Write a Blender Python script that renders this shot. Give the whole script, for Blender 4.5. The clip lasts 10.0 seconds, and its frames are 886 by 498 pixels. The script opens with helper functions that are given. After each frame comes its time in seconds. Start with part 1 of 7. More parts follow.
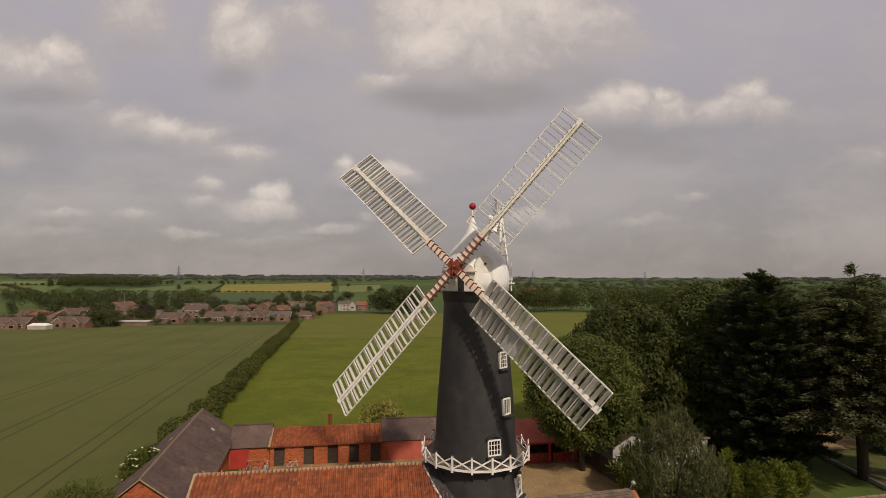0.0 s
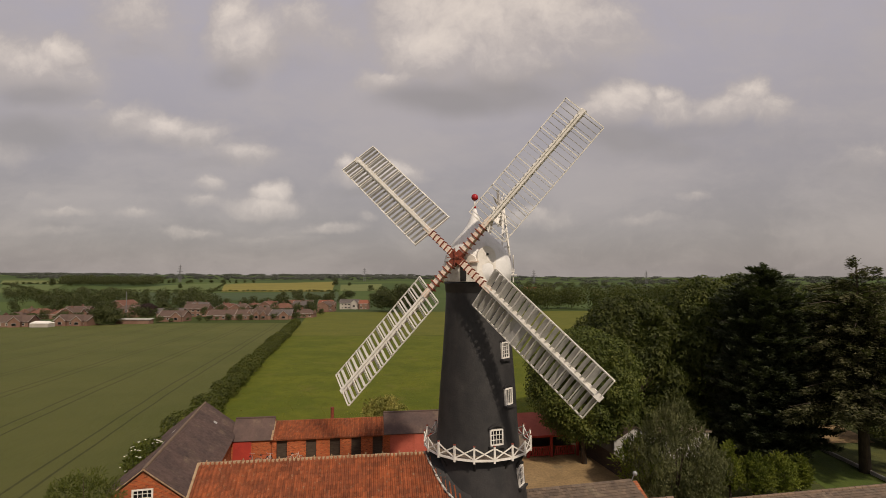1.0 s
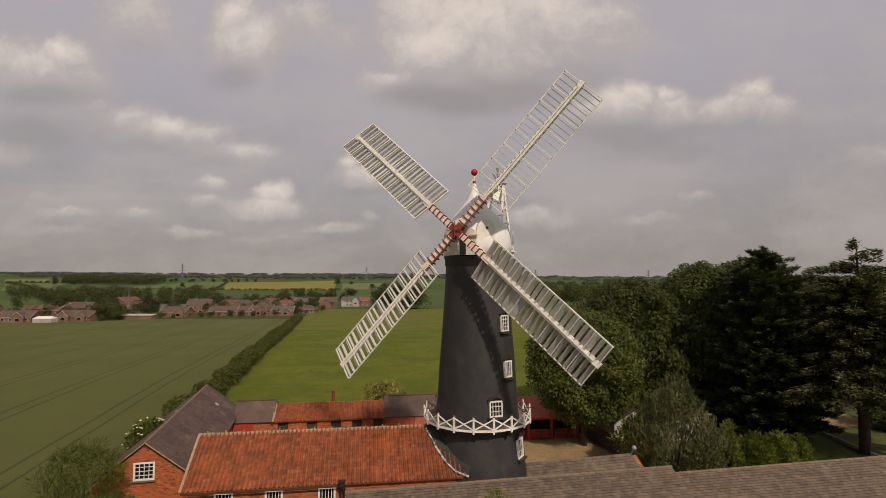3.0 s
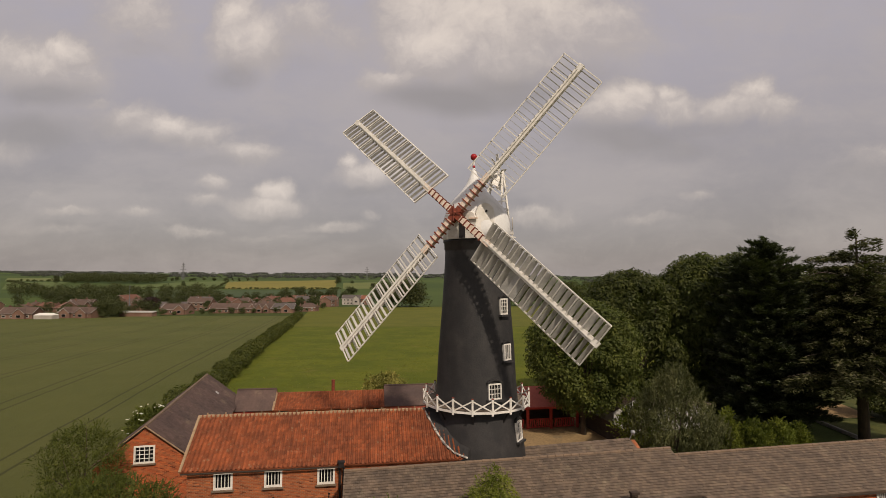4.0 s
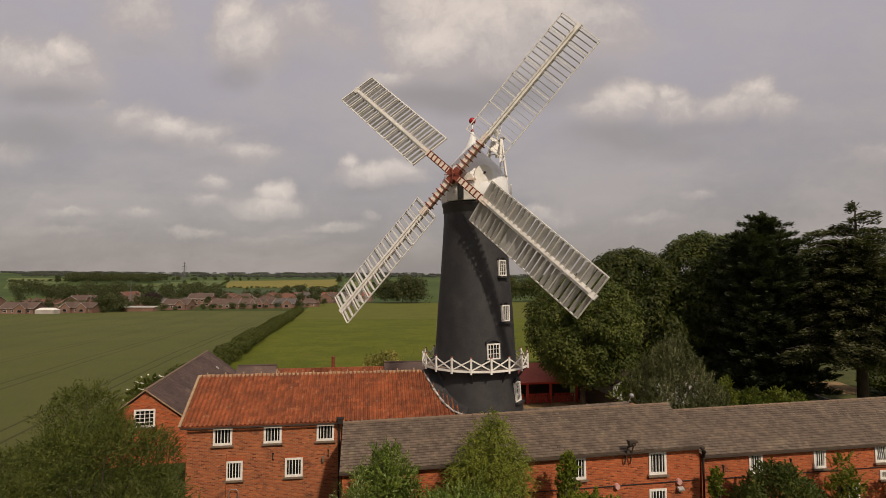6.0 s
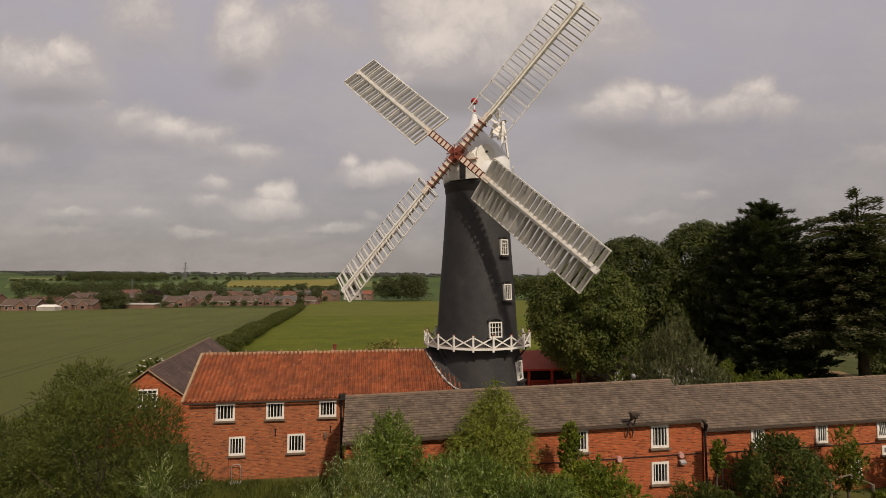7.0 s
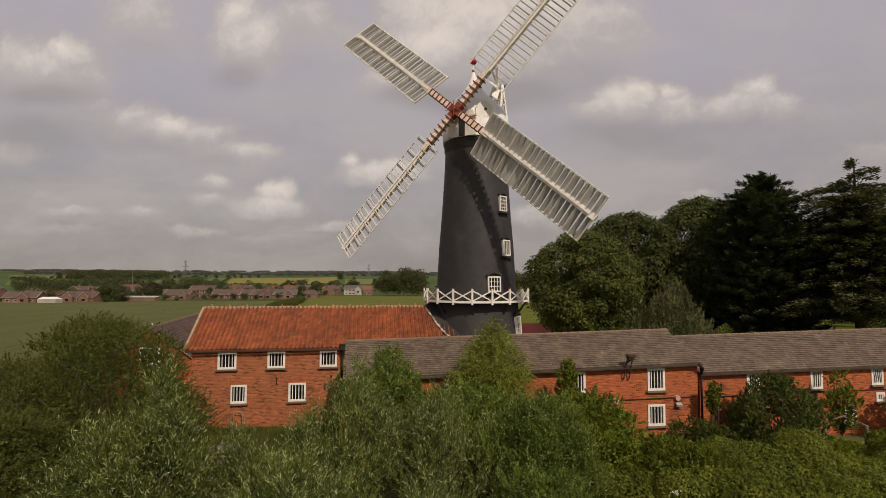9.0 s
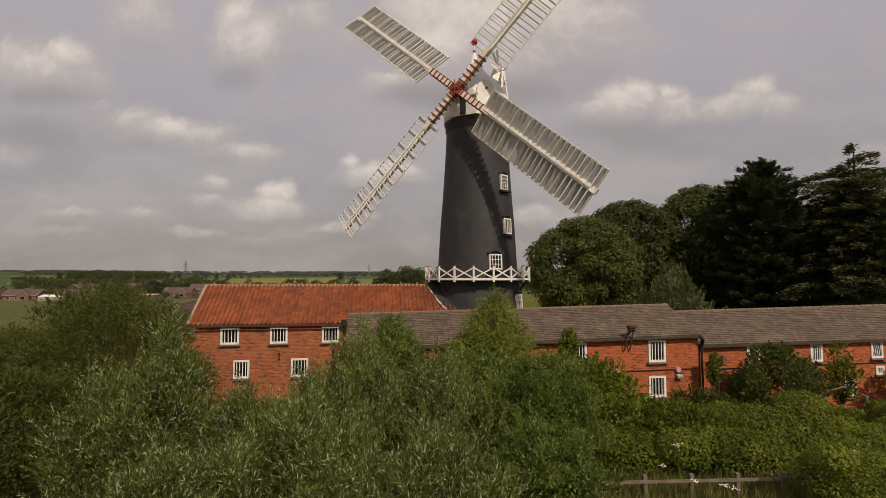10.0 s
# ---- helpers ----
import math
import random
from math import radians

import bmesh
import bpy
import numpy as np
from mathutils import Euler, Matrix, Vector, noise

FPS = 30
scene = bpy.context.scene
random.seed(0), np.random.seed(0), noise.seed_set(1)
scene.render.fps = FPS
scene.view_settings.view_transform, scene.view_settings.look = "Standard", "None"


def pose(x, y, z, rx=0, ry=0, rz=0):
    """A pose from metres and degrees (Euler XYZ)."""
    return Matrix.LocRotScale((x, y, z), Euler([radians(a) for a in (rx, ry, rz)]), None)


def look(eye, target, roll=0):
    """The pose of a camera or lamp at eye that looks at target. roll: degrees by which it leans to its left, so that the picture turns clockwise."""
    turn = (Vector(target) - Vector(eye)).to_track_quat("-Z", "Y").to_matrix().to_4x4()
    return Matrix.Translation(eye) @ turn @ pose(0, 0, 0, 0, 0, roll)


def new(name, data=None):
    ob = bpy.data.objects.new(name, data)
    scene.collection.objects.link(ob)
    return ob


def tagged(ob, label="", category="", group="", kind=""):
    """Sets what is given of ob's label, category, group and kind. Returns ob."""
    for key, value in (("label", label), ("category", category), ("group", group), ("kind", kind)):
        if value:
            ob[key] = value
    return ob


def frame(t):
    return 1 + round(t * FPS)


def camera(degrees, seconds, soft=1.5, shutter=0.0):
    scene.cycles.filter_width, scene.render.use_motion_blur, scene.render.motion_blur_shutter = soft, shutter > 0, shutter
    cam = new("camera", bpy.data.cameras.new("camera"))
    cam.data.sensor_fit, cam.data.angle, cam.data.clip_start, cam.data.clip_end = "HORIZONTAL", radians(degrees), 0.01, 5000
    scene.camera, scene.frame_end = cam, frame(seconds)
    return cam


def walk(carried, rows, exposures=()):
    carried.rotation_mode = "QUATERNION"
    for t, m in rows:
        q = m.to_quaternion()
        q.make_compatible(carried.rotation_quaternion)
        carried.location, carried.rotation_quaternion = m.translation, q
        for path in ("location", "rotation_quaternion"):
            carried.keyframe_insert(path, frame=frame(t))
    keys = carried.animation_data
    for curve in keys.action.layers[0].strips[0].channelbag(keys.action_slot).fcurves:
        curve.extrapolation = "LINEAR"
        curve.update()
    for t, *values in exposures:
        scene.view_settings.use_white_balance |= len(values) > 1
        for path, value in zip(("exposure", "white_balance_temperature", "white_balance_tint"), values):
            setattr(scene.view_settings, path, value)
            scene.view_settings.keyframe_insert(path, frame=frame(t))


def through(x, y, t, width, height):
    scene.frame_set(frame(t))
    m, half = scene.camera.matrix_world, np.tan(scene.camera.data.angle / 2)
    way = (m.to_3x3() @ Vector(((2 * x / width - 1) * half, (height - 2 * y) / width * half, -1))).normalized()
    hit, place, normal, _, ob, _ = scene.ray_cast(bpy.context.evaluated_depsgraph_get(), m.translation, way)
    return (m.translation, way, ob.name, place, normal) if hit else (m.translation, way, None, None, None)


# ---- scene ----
cam = camera(81.6, 10.0, soft=0.75)
PATH = [
    (0.0, (0.000, 0.005, 18.242), (-0.027, 2.360, 18.380), 0.1),
    (0.5, (-0.053, -0.002, 17.981), (-0.081, 2.354, 18.119), 0.1),
    (1.0, (-0.077, -0.054, 17.678), (-0.109, 2.302, 17.813), 0.1),
    (1.5, (-0.083, -0.068, 17.393), (-0.117, 2.288, 17.528), 0.1),
    (2.0, (-0.067, -0.074, 16.985), (-0.104, 2.281, 17.118), 0.2),
    (2.5, (-0.005, -0.089, 16.519), (-0.044, 2.268, 16.652), 0.1),
    (4.0, (0.157, -0.137, 14.985), (0.113, 2.220, 15.117), 0.2),
    (4.5, (0.183, -0.159, 14.451), (0.139, 2.197, 14.582), 0.2),
    (5.0, (0.270, -0.163, 13.866), (0.224, 2.192, 13.997), 0.2),
    (5.5, (0.317, -0.127, 13.221), (0.271, 2.229, 13.352), 0.1),
    (7.0, (0.219, -0.068, 11.215), (0.168, 2.287, 11.347), 0.1),
    (7.5, (0.190, -0.111, 10.548), (0.138, 2.244, 10.679), 0.1),
    (8.0, (0.223, -0.146, 9.871), (0.171, 2.209, 10.000), 0.1),
    (8.5, (0.254, -0.186, 9.175), (0.202, 2.169, 9.303), 0.1),
    (9.0, (0.280, -0.224, 8.482), (0.228, 2.132, 8.609), 0.1),
    (9.5, (0.258, -0.264, 7.760), (0.208, 2.091, 7.889), 0.0),
    (10.0, (0.196, -0.286, 7.067), (0.144, 2.071, 7.196), 0.0),
]
walk(cam, [(t, look(eye, target, roll)) for t, eye, target, roll in PATH], exposures=[(0.0, 0.03, 7050, 13)])

# ---- light ----
SUN_DIR = Vector((0.349, -0.656, 0.669)).normalized()      # towards the sun
SUN_EL = math.asin(SUN_DIR.z)
SUN_AZ = math.atan2(SUN_DIR.x, SUN_DIR.y)
sun = new("sun", bpy.data.lights.new("sun", "SUN"))
sun.data.energy, sun.data.angle, sun.data.color = 2.9, radians(2.2), (1.0, 0.92, 0.80)
sun.matrix_world = look(SUN_DIR * 60, (0, 0, 0))


# ---- node helpers ----
class Nodes:
    """A small builder for node trees."""

    def __init__(self, tree):
        self.t = tree
        tree.nodes.clear()

    def add(self, kind, inputs=(), **props):
        n = self.t.nodes.new(kind)
        for k, v in props.items():
            setattr(n, k, v)
        for key, v in (inputs.items() if isinstance(inputs, dict) else enumerate(inputs)):
            if v is None:
                continue
            if isinstance(v, bpy.types.NodeSocket):
                self.t.links.new(v, n.inputs[key])
            else:
                n.inputs[key].default_value = v
        return n

    def math(self, op, a, b=0.0, c=None, clamp=False):
        return self.add("ShaderNodeMath", [a, b] if c is None else [a, b, c], operation=op, use_clamp=clamp).outputs[0]

    def mix(self, f, a, b, blend="MIX"):
        n = self.t.nodes.new("ShaderNodeMix")
        n.data_type, n.blend_type = "RGBA", blend
        for i, v in ((0, f), (6, a), (7, b)):
            if isinstance(v, bpy.types.NodeSocket):
                self.t.links.new(v, n.inputs[i])
            else:
                n.inputs[i].default_value = (*v, 1) if isinstance(v, tuple) and len(v) == 3 else v
        return n.outputs[2]

    def noise(self, vec, scale, detail=4, rough=0.55, dist=0.0):
        return self.add("ShaderNodeTexNoise", {"Vector": vec, "Scale": scale, "Detail": detail, "Roughness": rough, "Distortion": dist}).outputs[0]

    def ramp(self, f, lo, hi):
        return self.add("ShaderNodeMapRange", [f, lo, hi, 0.0, 1.0], interpolation_type="SMOOTHSTEP").outputs[0]


# ---- sky ----
world = bpy.data.worlds.new("world")
scene.world = world
world.use_nodes = True
W = Nodes(world.node_tree)
sky = W.add("ShaderNodeTexSky", sky_type="NISHITA")
sky.sun_disc, sky.sun_elevation, sky.sun_rotation = False, SUN_EL, SUN_AZ
sky.air_density, sky.dust_density = 1.0, 2.5
gen = W.add("ShaderNodeTexCoord").outputs["Generated"]
sep = W.add("ShaderNodeSeparateXYZ", [gen])
dx, dy, dz = sep.outputs
ady = W.math("MAXIMUM", W.math("ABSOLUTE", dy), 0.15)
cx, cz = W.math("DIVIDE", dx, ady), W.math("DIVIDE", dz, ady)
plane = W.add("ShaderNodeCombineXYZ", [cx, cz, W.math("MULTIPLY", dy, 0.6)]).outputs[0]
# cumulus clouds: centre (x, z) on the plane one unit ahead, half sizes, strength
HIGH_TOPS = [
    (-0.064, 0.510, 0.070, 0.070, 0.85), (-0.035, 0.458, 0.079, 0.051, 0.95), (0.055, 0.498, 0.124, 0.084, 0.85), (0.179, 0.519, 0.135, 0.067, 0.75), (0.291, 0.501, 0.084, 0.054, 0.60), (0.346, 0.472, 0.054, 0.034, 0.40),
    (-0.123, 0.398, 0.047, 0.022, 0.60), (0.111, 0.434, 0.135, 0.045, 0.55), (-0.429, 0.514, 0.045, 0.052, 0.80), (-0.399, 0.473, 0.070, 0.047, 0.75), (-0.297, 0.507, 0.084, 0.043, 0.45), (-0.217, 0.471, 0.079, 0.039, 0.30),
    (-0.631, 0.534, 0.079, 0.052, 0.50), (-0.572, 0.492, 0.067, 0.038, 0.30), (-0.713, 0.540, 0.056, 0.028, 0.20), (-0.788, 0.449, 0.054, 0.031, 0.90), (-0.848, 0.424, 0.079, 0.043, 0.75), (-0.895, 0.436, 0.056, 0.045, 0.60),
    (-0.754, 0.400, 0.056, 0.034, 0.50)]
MID_TOPS = [
    (-0.567, 0.304, 0.052, 0.025, 0.85), (-0.624, 0.316, 0.079, 0.029, 0.55), (-0.509, 0.283, 0.067, 0.029, 0.60), (-0.406, 0.243, 0.045, 0.019, 0.65), (-0.452, 0.258, 0.067, 0.025, 0.35), (-0.711, 0.346, 0.031, 0.013, 0.45),
    (0.316, 0.346, 0.047, 0.031, 0.85), (0.349, 0.360, 0.034, 0.027, 0.90), (0.410, 0.368, 0.027, 0.017, 0.90), (0.421, 0.340, 0.067, 0.027, 0.60), (0.277, 0.330, 0.051, 0.025, 0.60), (0.586, 0.367, 0.038, 0.031, 0.85),
    (0.542, 0.343, 0.058, 0.027, 0.70), (0.629, 0.333, 0.049, 0.027, 0.55), (0.705, 0.321, 0.067, 0.027, 0.25), (0.591, 0.510, 0.079, 0.034, 0.25), (0.810, 0.237, 0.049, 0.025, 0.40), (-0.886, 0.256, 0.045, 0.020, 0.40)]
LOW_TOPS = [
    (-0.364, 0.161, 0.027, 0.020, 1.10), (-0.374, 0.140, 0.052, 0.015, 0.85), (-0.479, 0.180, 0.027, 0.013, 0.70), (-0.488, 0.147, 0.038, 0.011, 0.45), (-0.212, 0.225, 0.018, 0.017, 0.80), (-0.169, 0.200, 0.056, 0.019, 0.80),
    (-0.104, 0.208, 0.045, 0.019, 0.75), (-0.766, 0.125, 0.043, 0.009, 0.50), (-0.638, 0.118, 0.034, 0.010, 0.50), (-0.836, 0.166, 0.025, 0.009, 0.30), (-0.515, 0.089, 0.049, 0.009, 0.40), (-0.235, 0.099, 0.056, 0.009, 0.45),
    (-0.168, 0.115, 0.020, 0.009, 0.40), (-0.380, 0.082, 0.067, 0.007, 0.25), (-0.787, 0.082, 0.067, 0.009, 0.30), (0.164, 0.121, 0.063, 0.015, 0.50), (0.482, 0.161, 0.036, 0.011, 0.40), (0.382, 0.109, 0.074, 0.009, 0.30),
    (0.653, 0.094, 0.090, 0.009, 0.20)]
HIGH_BASES = [
    (-0.002, 0.358, 0.107, 0.029, 0.90), (0.116, 0.371, 0.112, 0.038, 0.70), (0.222, 0.404, 0.101, 0.045, 0.45), (-0.047, 0.406, 0.067, 0.028, 0.30), (-0.432, 0.407, 0.049, 0.027, 0.60), (-0.319, 0.431, 0.090, 0.025, 0.30),
    (-0.816, 0.363, 0.090, 0.025, 0.65), (-0.841, 0.287, 0.092, 0.029, 0.75), (-0.715, 0.293, 0.079, 0.027, 0.40), (-0.629, 0.463, 0.079, 0.025, 0.30), (-0.473, 0.224, 0.101, 0.015, 0.40), (-0.566, 0.266, 0.112, 0.022, 0.40),
    (-0.384, 0.285, 0.067, 0.020, 0.25)]
LOW_BASES = [
    (0.342, 0.279, 0.112, 0.027, 0.75), (0.441, 0.258, 0.090, 0.025, 0.50), (0.485, 0.298, 0.112, 0.020, 0.45), (0.286, 0.247, 0.079, 0.020, 0.30), (0.660, 0.277, 0.135, 0.027, 0.30), (-0.370, 0.117, 0.054, 0.009, 0.55),
    (-0.174, 0.168, 0.063, 0.011, 0.55), (-0.102, 0.179, 0.045, 0.011, 0.35), (-0.478, 0.163, 0.038, 0.008, 0.30), (0.797, 0.204, 0.067, 0.020, 0.35), (-0.002, 0.258, 0.124, 0.034, 0.20), (0.108, 0.090, 0.157, 0.020, 0.20),
    (-0.677, 0.181, 0.146, 0.018, 0.25)]


def spread(vec, scale, detail, rough, size):
    """The point pushed about by a noise, sideways and upwards."""
    n = W.add("ShaderNodeTexNoise", {"Vector": vec, "Scale": scale, "Detail": detail, "Roughness": rough}).outputs["Color"]
    n = W.add("ShaderNodeVectorMath", [n, (0.5, 0.5, 0.5)], operation="SUBTRACT").outputs[0]
    return W.add("ShaderNodeVectorMath", [n, (size, size * 0.7, 0.0), vec], operation="MULTIPLY_ADD").outputs[0]


broad = spread(plane, 4.5, 2.0, 0.5, 0.10)
fluffy = spread(broad, 20.0, 5.0, 0.62, 0.045)
puff = W.noise(fluffy, 32.0, 6, 0.62)
wisp = W.noise(fluffy, 9.0, 6, 0.6)


def cloud_mass(spots, vec, soft):
    """The thickest of the round masses in this direction, and how far up it the point lies."""
    mass = light = None
    for x0, z0, hw, hh, k in spots:
        d = W.add("ShaderNodeVectorMath", [vec, (x0, z0, 0)], operation="SUBTRACT").outputs[0]
        d = W.add("ShaderNodeVectorMath", [d, (0.72 / hw, 0.72 / hh, 0)], operation="MULTIPLY").outputs[0]
        r = W.add("ShaderNodeVectorMath", [d], operation="LENGTH").outputs["Value"]
        body = W.math("MULTIPLY", W.math("SUBTRACT", 1.35, r, clamp=True), k)
        lit = W.math("MULTIPLY", body, W.math("MULTIPLY_ADD", W.add("ShaderNodeSeparateXYZ", [d]).outputs[1], 0.55, 0.75, clamp=True))
        mass = body if mass is None else W.math("SMOOTH_MAX", mass, body, soft)
        light = lit if light is None else W.math("SMOOTH_MAX", light, lit, soft)
    return mass, light


tops, lit = cloud_mass(HIGH_TOPS + MID_TOPS + LOW_TOPS, fluffy, 0.12)
bases, _ = cloud_mass(HIGH_BASES + LOW_BASES, broad, 0.25)
ruffle = W.math("MULTIPLY_ADD", W.math("SUBTRACT", puff, 0.5), 0.55, W.math("MULTIPLY", W.math("SUBTRACT", wisp, 0.5), 0.5))
band = W.add("ShaderNodeVectorMath", [broad, (1.0, 2.4, 1.0)], operation="MULTIPLY").outputs[0]
veil = W.ramp(W.noise(band, 2.4, 6, 0.58, 0.2), 0.36, 0.66)
shred = W.ramp(W.noise(band, 7.0, 6, 0.58, 0.2), 0.50, 0.74)
up = W.ramp(dz, 0.0, 0.5)
base = W.mix(up, (0.243, 0.227, 0.228), (0.370, 0.360, 0.418))
base = W.mix(W.math("MULTIPLY", veil, 0.55), base, (0.395, 0.366, 0.362))
base = W.mix(W.math("MULTIPLY", shred, 0.15), base, (0.44, 0.405, 0.39))
haze = W.math("MULTIPLY_ADD", W.ramp(dz, 0.04, 0.30), 0.35, 0.62)
cover = W.ramp(W.math("ADD", tops, W.math("MULTIPLY", ruffle, 0.7)), 0.05, 0.55)
shine = W.ramp(W.math("ADD", lit, W.math("MULTIPLY", ruffle, 1.15)), 0.18, 1.08)
clouds = W.mix(W.math("MULTIPLY", cover, 0.75), base, (0.405, 0.372, 0.358))
clouds = W.mix(W.math("MULTIPLY", W.math("MULTIPLY", shine, cover), haze), clouds, (0.69, 0.632, 0.582))
shade = W.ramp(W.math("ADD", bases, W.math("MULTIPLY", W.math("SUBTRACT", wisp, 0.5), 0.4)), 0.05, 0.95)
clouds = W.mix(W.math("MULTIPLY", shade, 0.85), clouds, (0.258, 0.242, 0.243))
bg1 = W.add("ShaderNodeBackground", {"Color": sky.outputs[0], "Strength": 0.012})
bg2 = W.add("ShaderNodeBackground", {"Color": clouds, "Strength": 1.02})
both = W.add("ShaderNodeAddShader", [bg1.outputs[0], bg2.outputs[0]])
W.add("ShaderNodeOutputWorld", [both.outputs[0]])


# ---- materials ----
def lin(*rgb):
    """0-255 display colour to linear."""
    return tuple(((c / 255 + 0.055) / 1.055) ** 2.4 if c > 10 else c / 255 / 12.92 for c in rgb)


def material(name, colour, other=None, scale=3.0, rough=0.8, bump=0.0, bump_scale=30.0, metal=0.0, island=0.0, thing=0.0,
             fine=0.25, stain=None, stain_at=(0.52, 0.7), stain_scale=0.6, spec=0.3, stretch=None, local=False):
    m = bpy.data.materials.new(name)
    m.use_nodes = True
    N = Nodes(m.node_tree)
    if local:
        pos = N.add("ShaderNodeTexCoord").outputs["Object"]
    else:
        pos = N.add("ShaderNodeNewGeometry").outputs["Position"]
    if stretch:
        pos = N.add("ShaderNodeVectorMath", [pos, stretch], operation="MULTIPLY").outputs[0]
    n1 = N.noise(pos, scale, 6, 0.6)
    c = N.mix(N.ramp(n1, 0.33, 0.67), colour, other or tuple(k * 0.72 for k in colour))
    n2 = N.noise(pos, scale * 9, 3, 0.6)
    c = N.mix(fine, c, N.mix(n2, (0, 0, 0), (1, 1, 1)), "OVERLAY")
    if stain:
        c = N.mix(N.math("MULTIPLY", N.ramp(N.noise(pos, stain_scale, 7, 0.65), *stain_at), 0.8), c, stain)
    if island or thing:
        v = N.add("ShaderNodeNewGeometry").outputs["Random Per Island"] if island else N.add("ShaderNodeObjectInfo").outputs["Random"]
        k = island or thing
        hsv = N.add("ShaderNodeHueSaturation", {"Color": c, "Value": N.math("MULTIPLY_ADD", v, 2 * k, 1 - k)})
        c = hsv.outputs[0]
    b = N.add("ShaderNodeBsdfPrincipled", {"Base Color": c, "Roughness": rough, "Metallic": metal, "Specular IOR Level": spec})
    if bump:
        bm_ = N.add("ShaderNodeBump", {"Strength": bump, "Distance": 0.03, "Height": N.noise(pos, bump_scale, 5, 0.65)})
        N.t.links.new(bm_.outputs[0], b.inputs["Normal"])
    N.add("ShaderNodeOutputMaterial", [b.outputs[0]])
    return m


def brick_material(name, c1, c2, mortar, turn, soot=(0.05, 0.03, 0.025), amount=0.5):
    """Brick in real courses, on walls that run at that angle."""
    m = bpy.data.materials.new(name)
    m.use_nodes = True
    N = Nodes(m.node_tree)
    g = N.add("ShaderNodeNewGeometry")
    rot = N.add("ShaderNodeVectorRotate", {"Vector": g.outputs["Position"], "Angle": -turn}, rotation_type="Z_AXIS").outputs[0]
    nrm = N.add("ShaderNodeVectorRotate", {"Vector": g.outputs["Normal"], "Angle": -turn}, rotation_type="Z_AXIS").outputs[0]
    s = N.add("ShaderNodeSeparateXYZ", [rot]).outputs
    side = N.math("GREATER_THAN", N.math("ABSOLUTE", N.add("ShaderNodeSeparateXYZ", [nrm]).outputs[0]), 0.7)
    along = N.math("ADD", N.math("MULTIPLY", s[0], N.math("SUBTRACT", 1.0, side)), N.math("MULTIPLY", s[1], side))
    uv = N.add("ShaderNodeCombineXYZ", [along, s[2], 0.0]).outputs[0]
    wob = N.add("ShaderNodeTexNoise", {"Vector": uv, "Scale": 2.0}).outputs["Color"]
    uv2 = N.add("ShaderNodeVectorMath", [wob, (0.02, 0.012, 0), uv], operation="MULTIPLY_ADD").outputs[0]
    br = N.add("ShaderNodeTexBrick", {"Vector": uv2, "Color1": (0, 0, 0, 1), "Color2": (1, 1, 1, 1), "Mortar": (0.5, 0.5, 0.5, 1), "Scale": 1.0,
                                      "Mortar Size": 0.012, "Mortar Smooth": 0.3, "Bias": 0.0, "Brick Width": 0.235, "Row Height": 0.078})
    tint = N.add("ShaderNodeSeparateColor", [br.outputs["Color"]]).outputs[0]
    c = N.mix(tint, c1, c2)
    c = N.mix(N.math("MULTIPLY", N.ramp(tint, 0.80, 0.92), 0.75), c, tuple(k * 0.45 for k in c2))
    c = N.mix(N.math("MULTIPLY", N.ramp(tint, 0.16, 0.06), 0.5), c, tuple(min(0.7, k * 1.35) for k in c1))
    patch = N.ramp(N.noise(uv, 0.6, 5, 0.6), 0.4, 0.68)
    c = N.mix(N.math("MULTIPLY", patch, 0.35), c, tuple(k * 1.2 for k in c2))
    c = N.mix(N.math("MULTIPLY", br.outputs["Fac"], 0.8), c, mortar)
    dirt = N.ramp(N.noise(uv, 0.8, 8, 0.68, 0.5), 0.52, 0.74)
    c = N.mix(N.math("MULTIPLY", dirt, amount), c, soot)
    pale = N.ramp(N.noise(uv, 2.1, 8, 0.72), 0.60, 0.74)
    c = N.mix(N.math("MULTIPLY", pale, 0.4), c, (0.46, 0.30, 0.19))
    c = N.mix(0.3, c, N.mix(N.noise(uv, 9.0, 4, 0.7), (0, 0, 0), (1, 1, 1)), "OVERLAY")
    b = N.add("ShaderNodeBsdfPrincipled", {"Base Color": c, "Roughness": 0.9, "Specular IOR Level": 0.2})
    h = N.math("MULTIPLY_ADD", br.outputs["Fac"], -1.0, N.math("MULTIPLY", N.noise(uv, 22, 4, 0.7), 0.8))
    N.t.links.new(N.add("ShaderNodeBump", {"Strength": 0.6, "Distance": 0.015, "Height": h}).outputs[0], b.inputs["Normal"])
    N.add("ShaderNodeOutputMaterial", [b.outputs[0]])
    return m


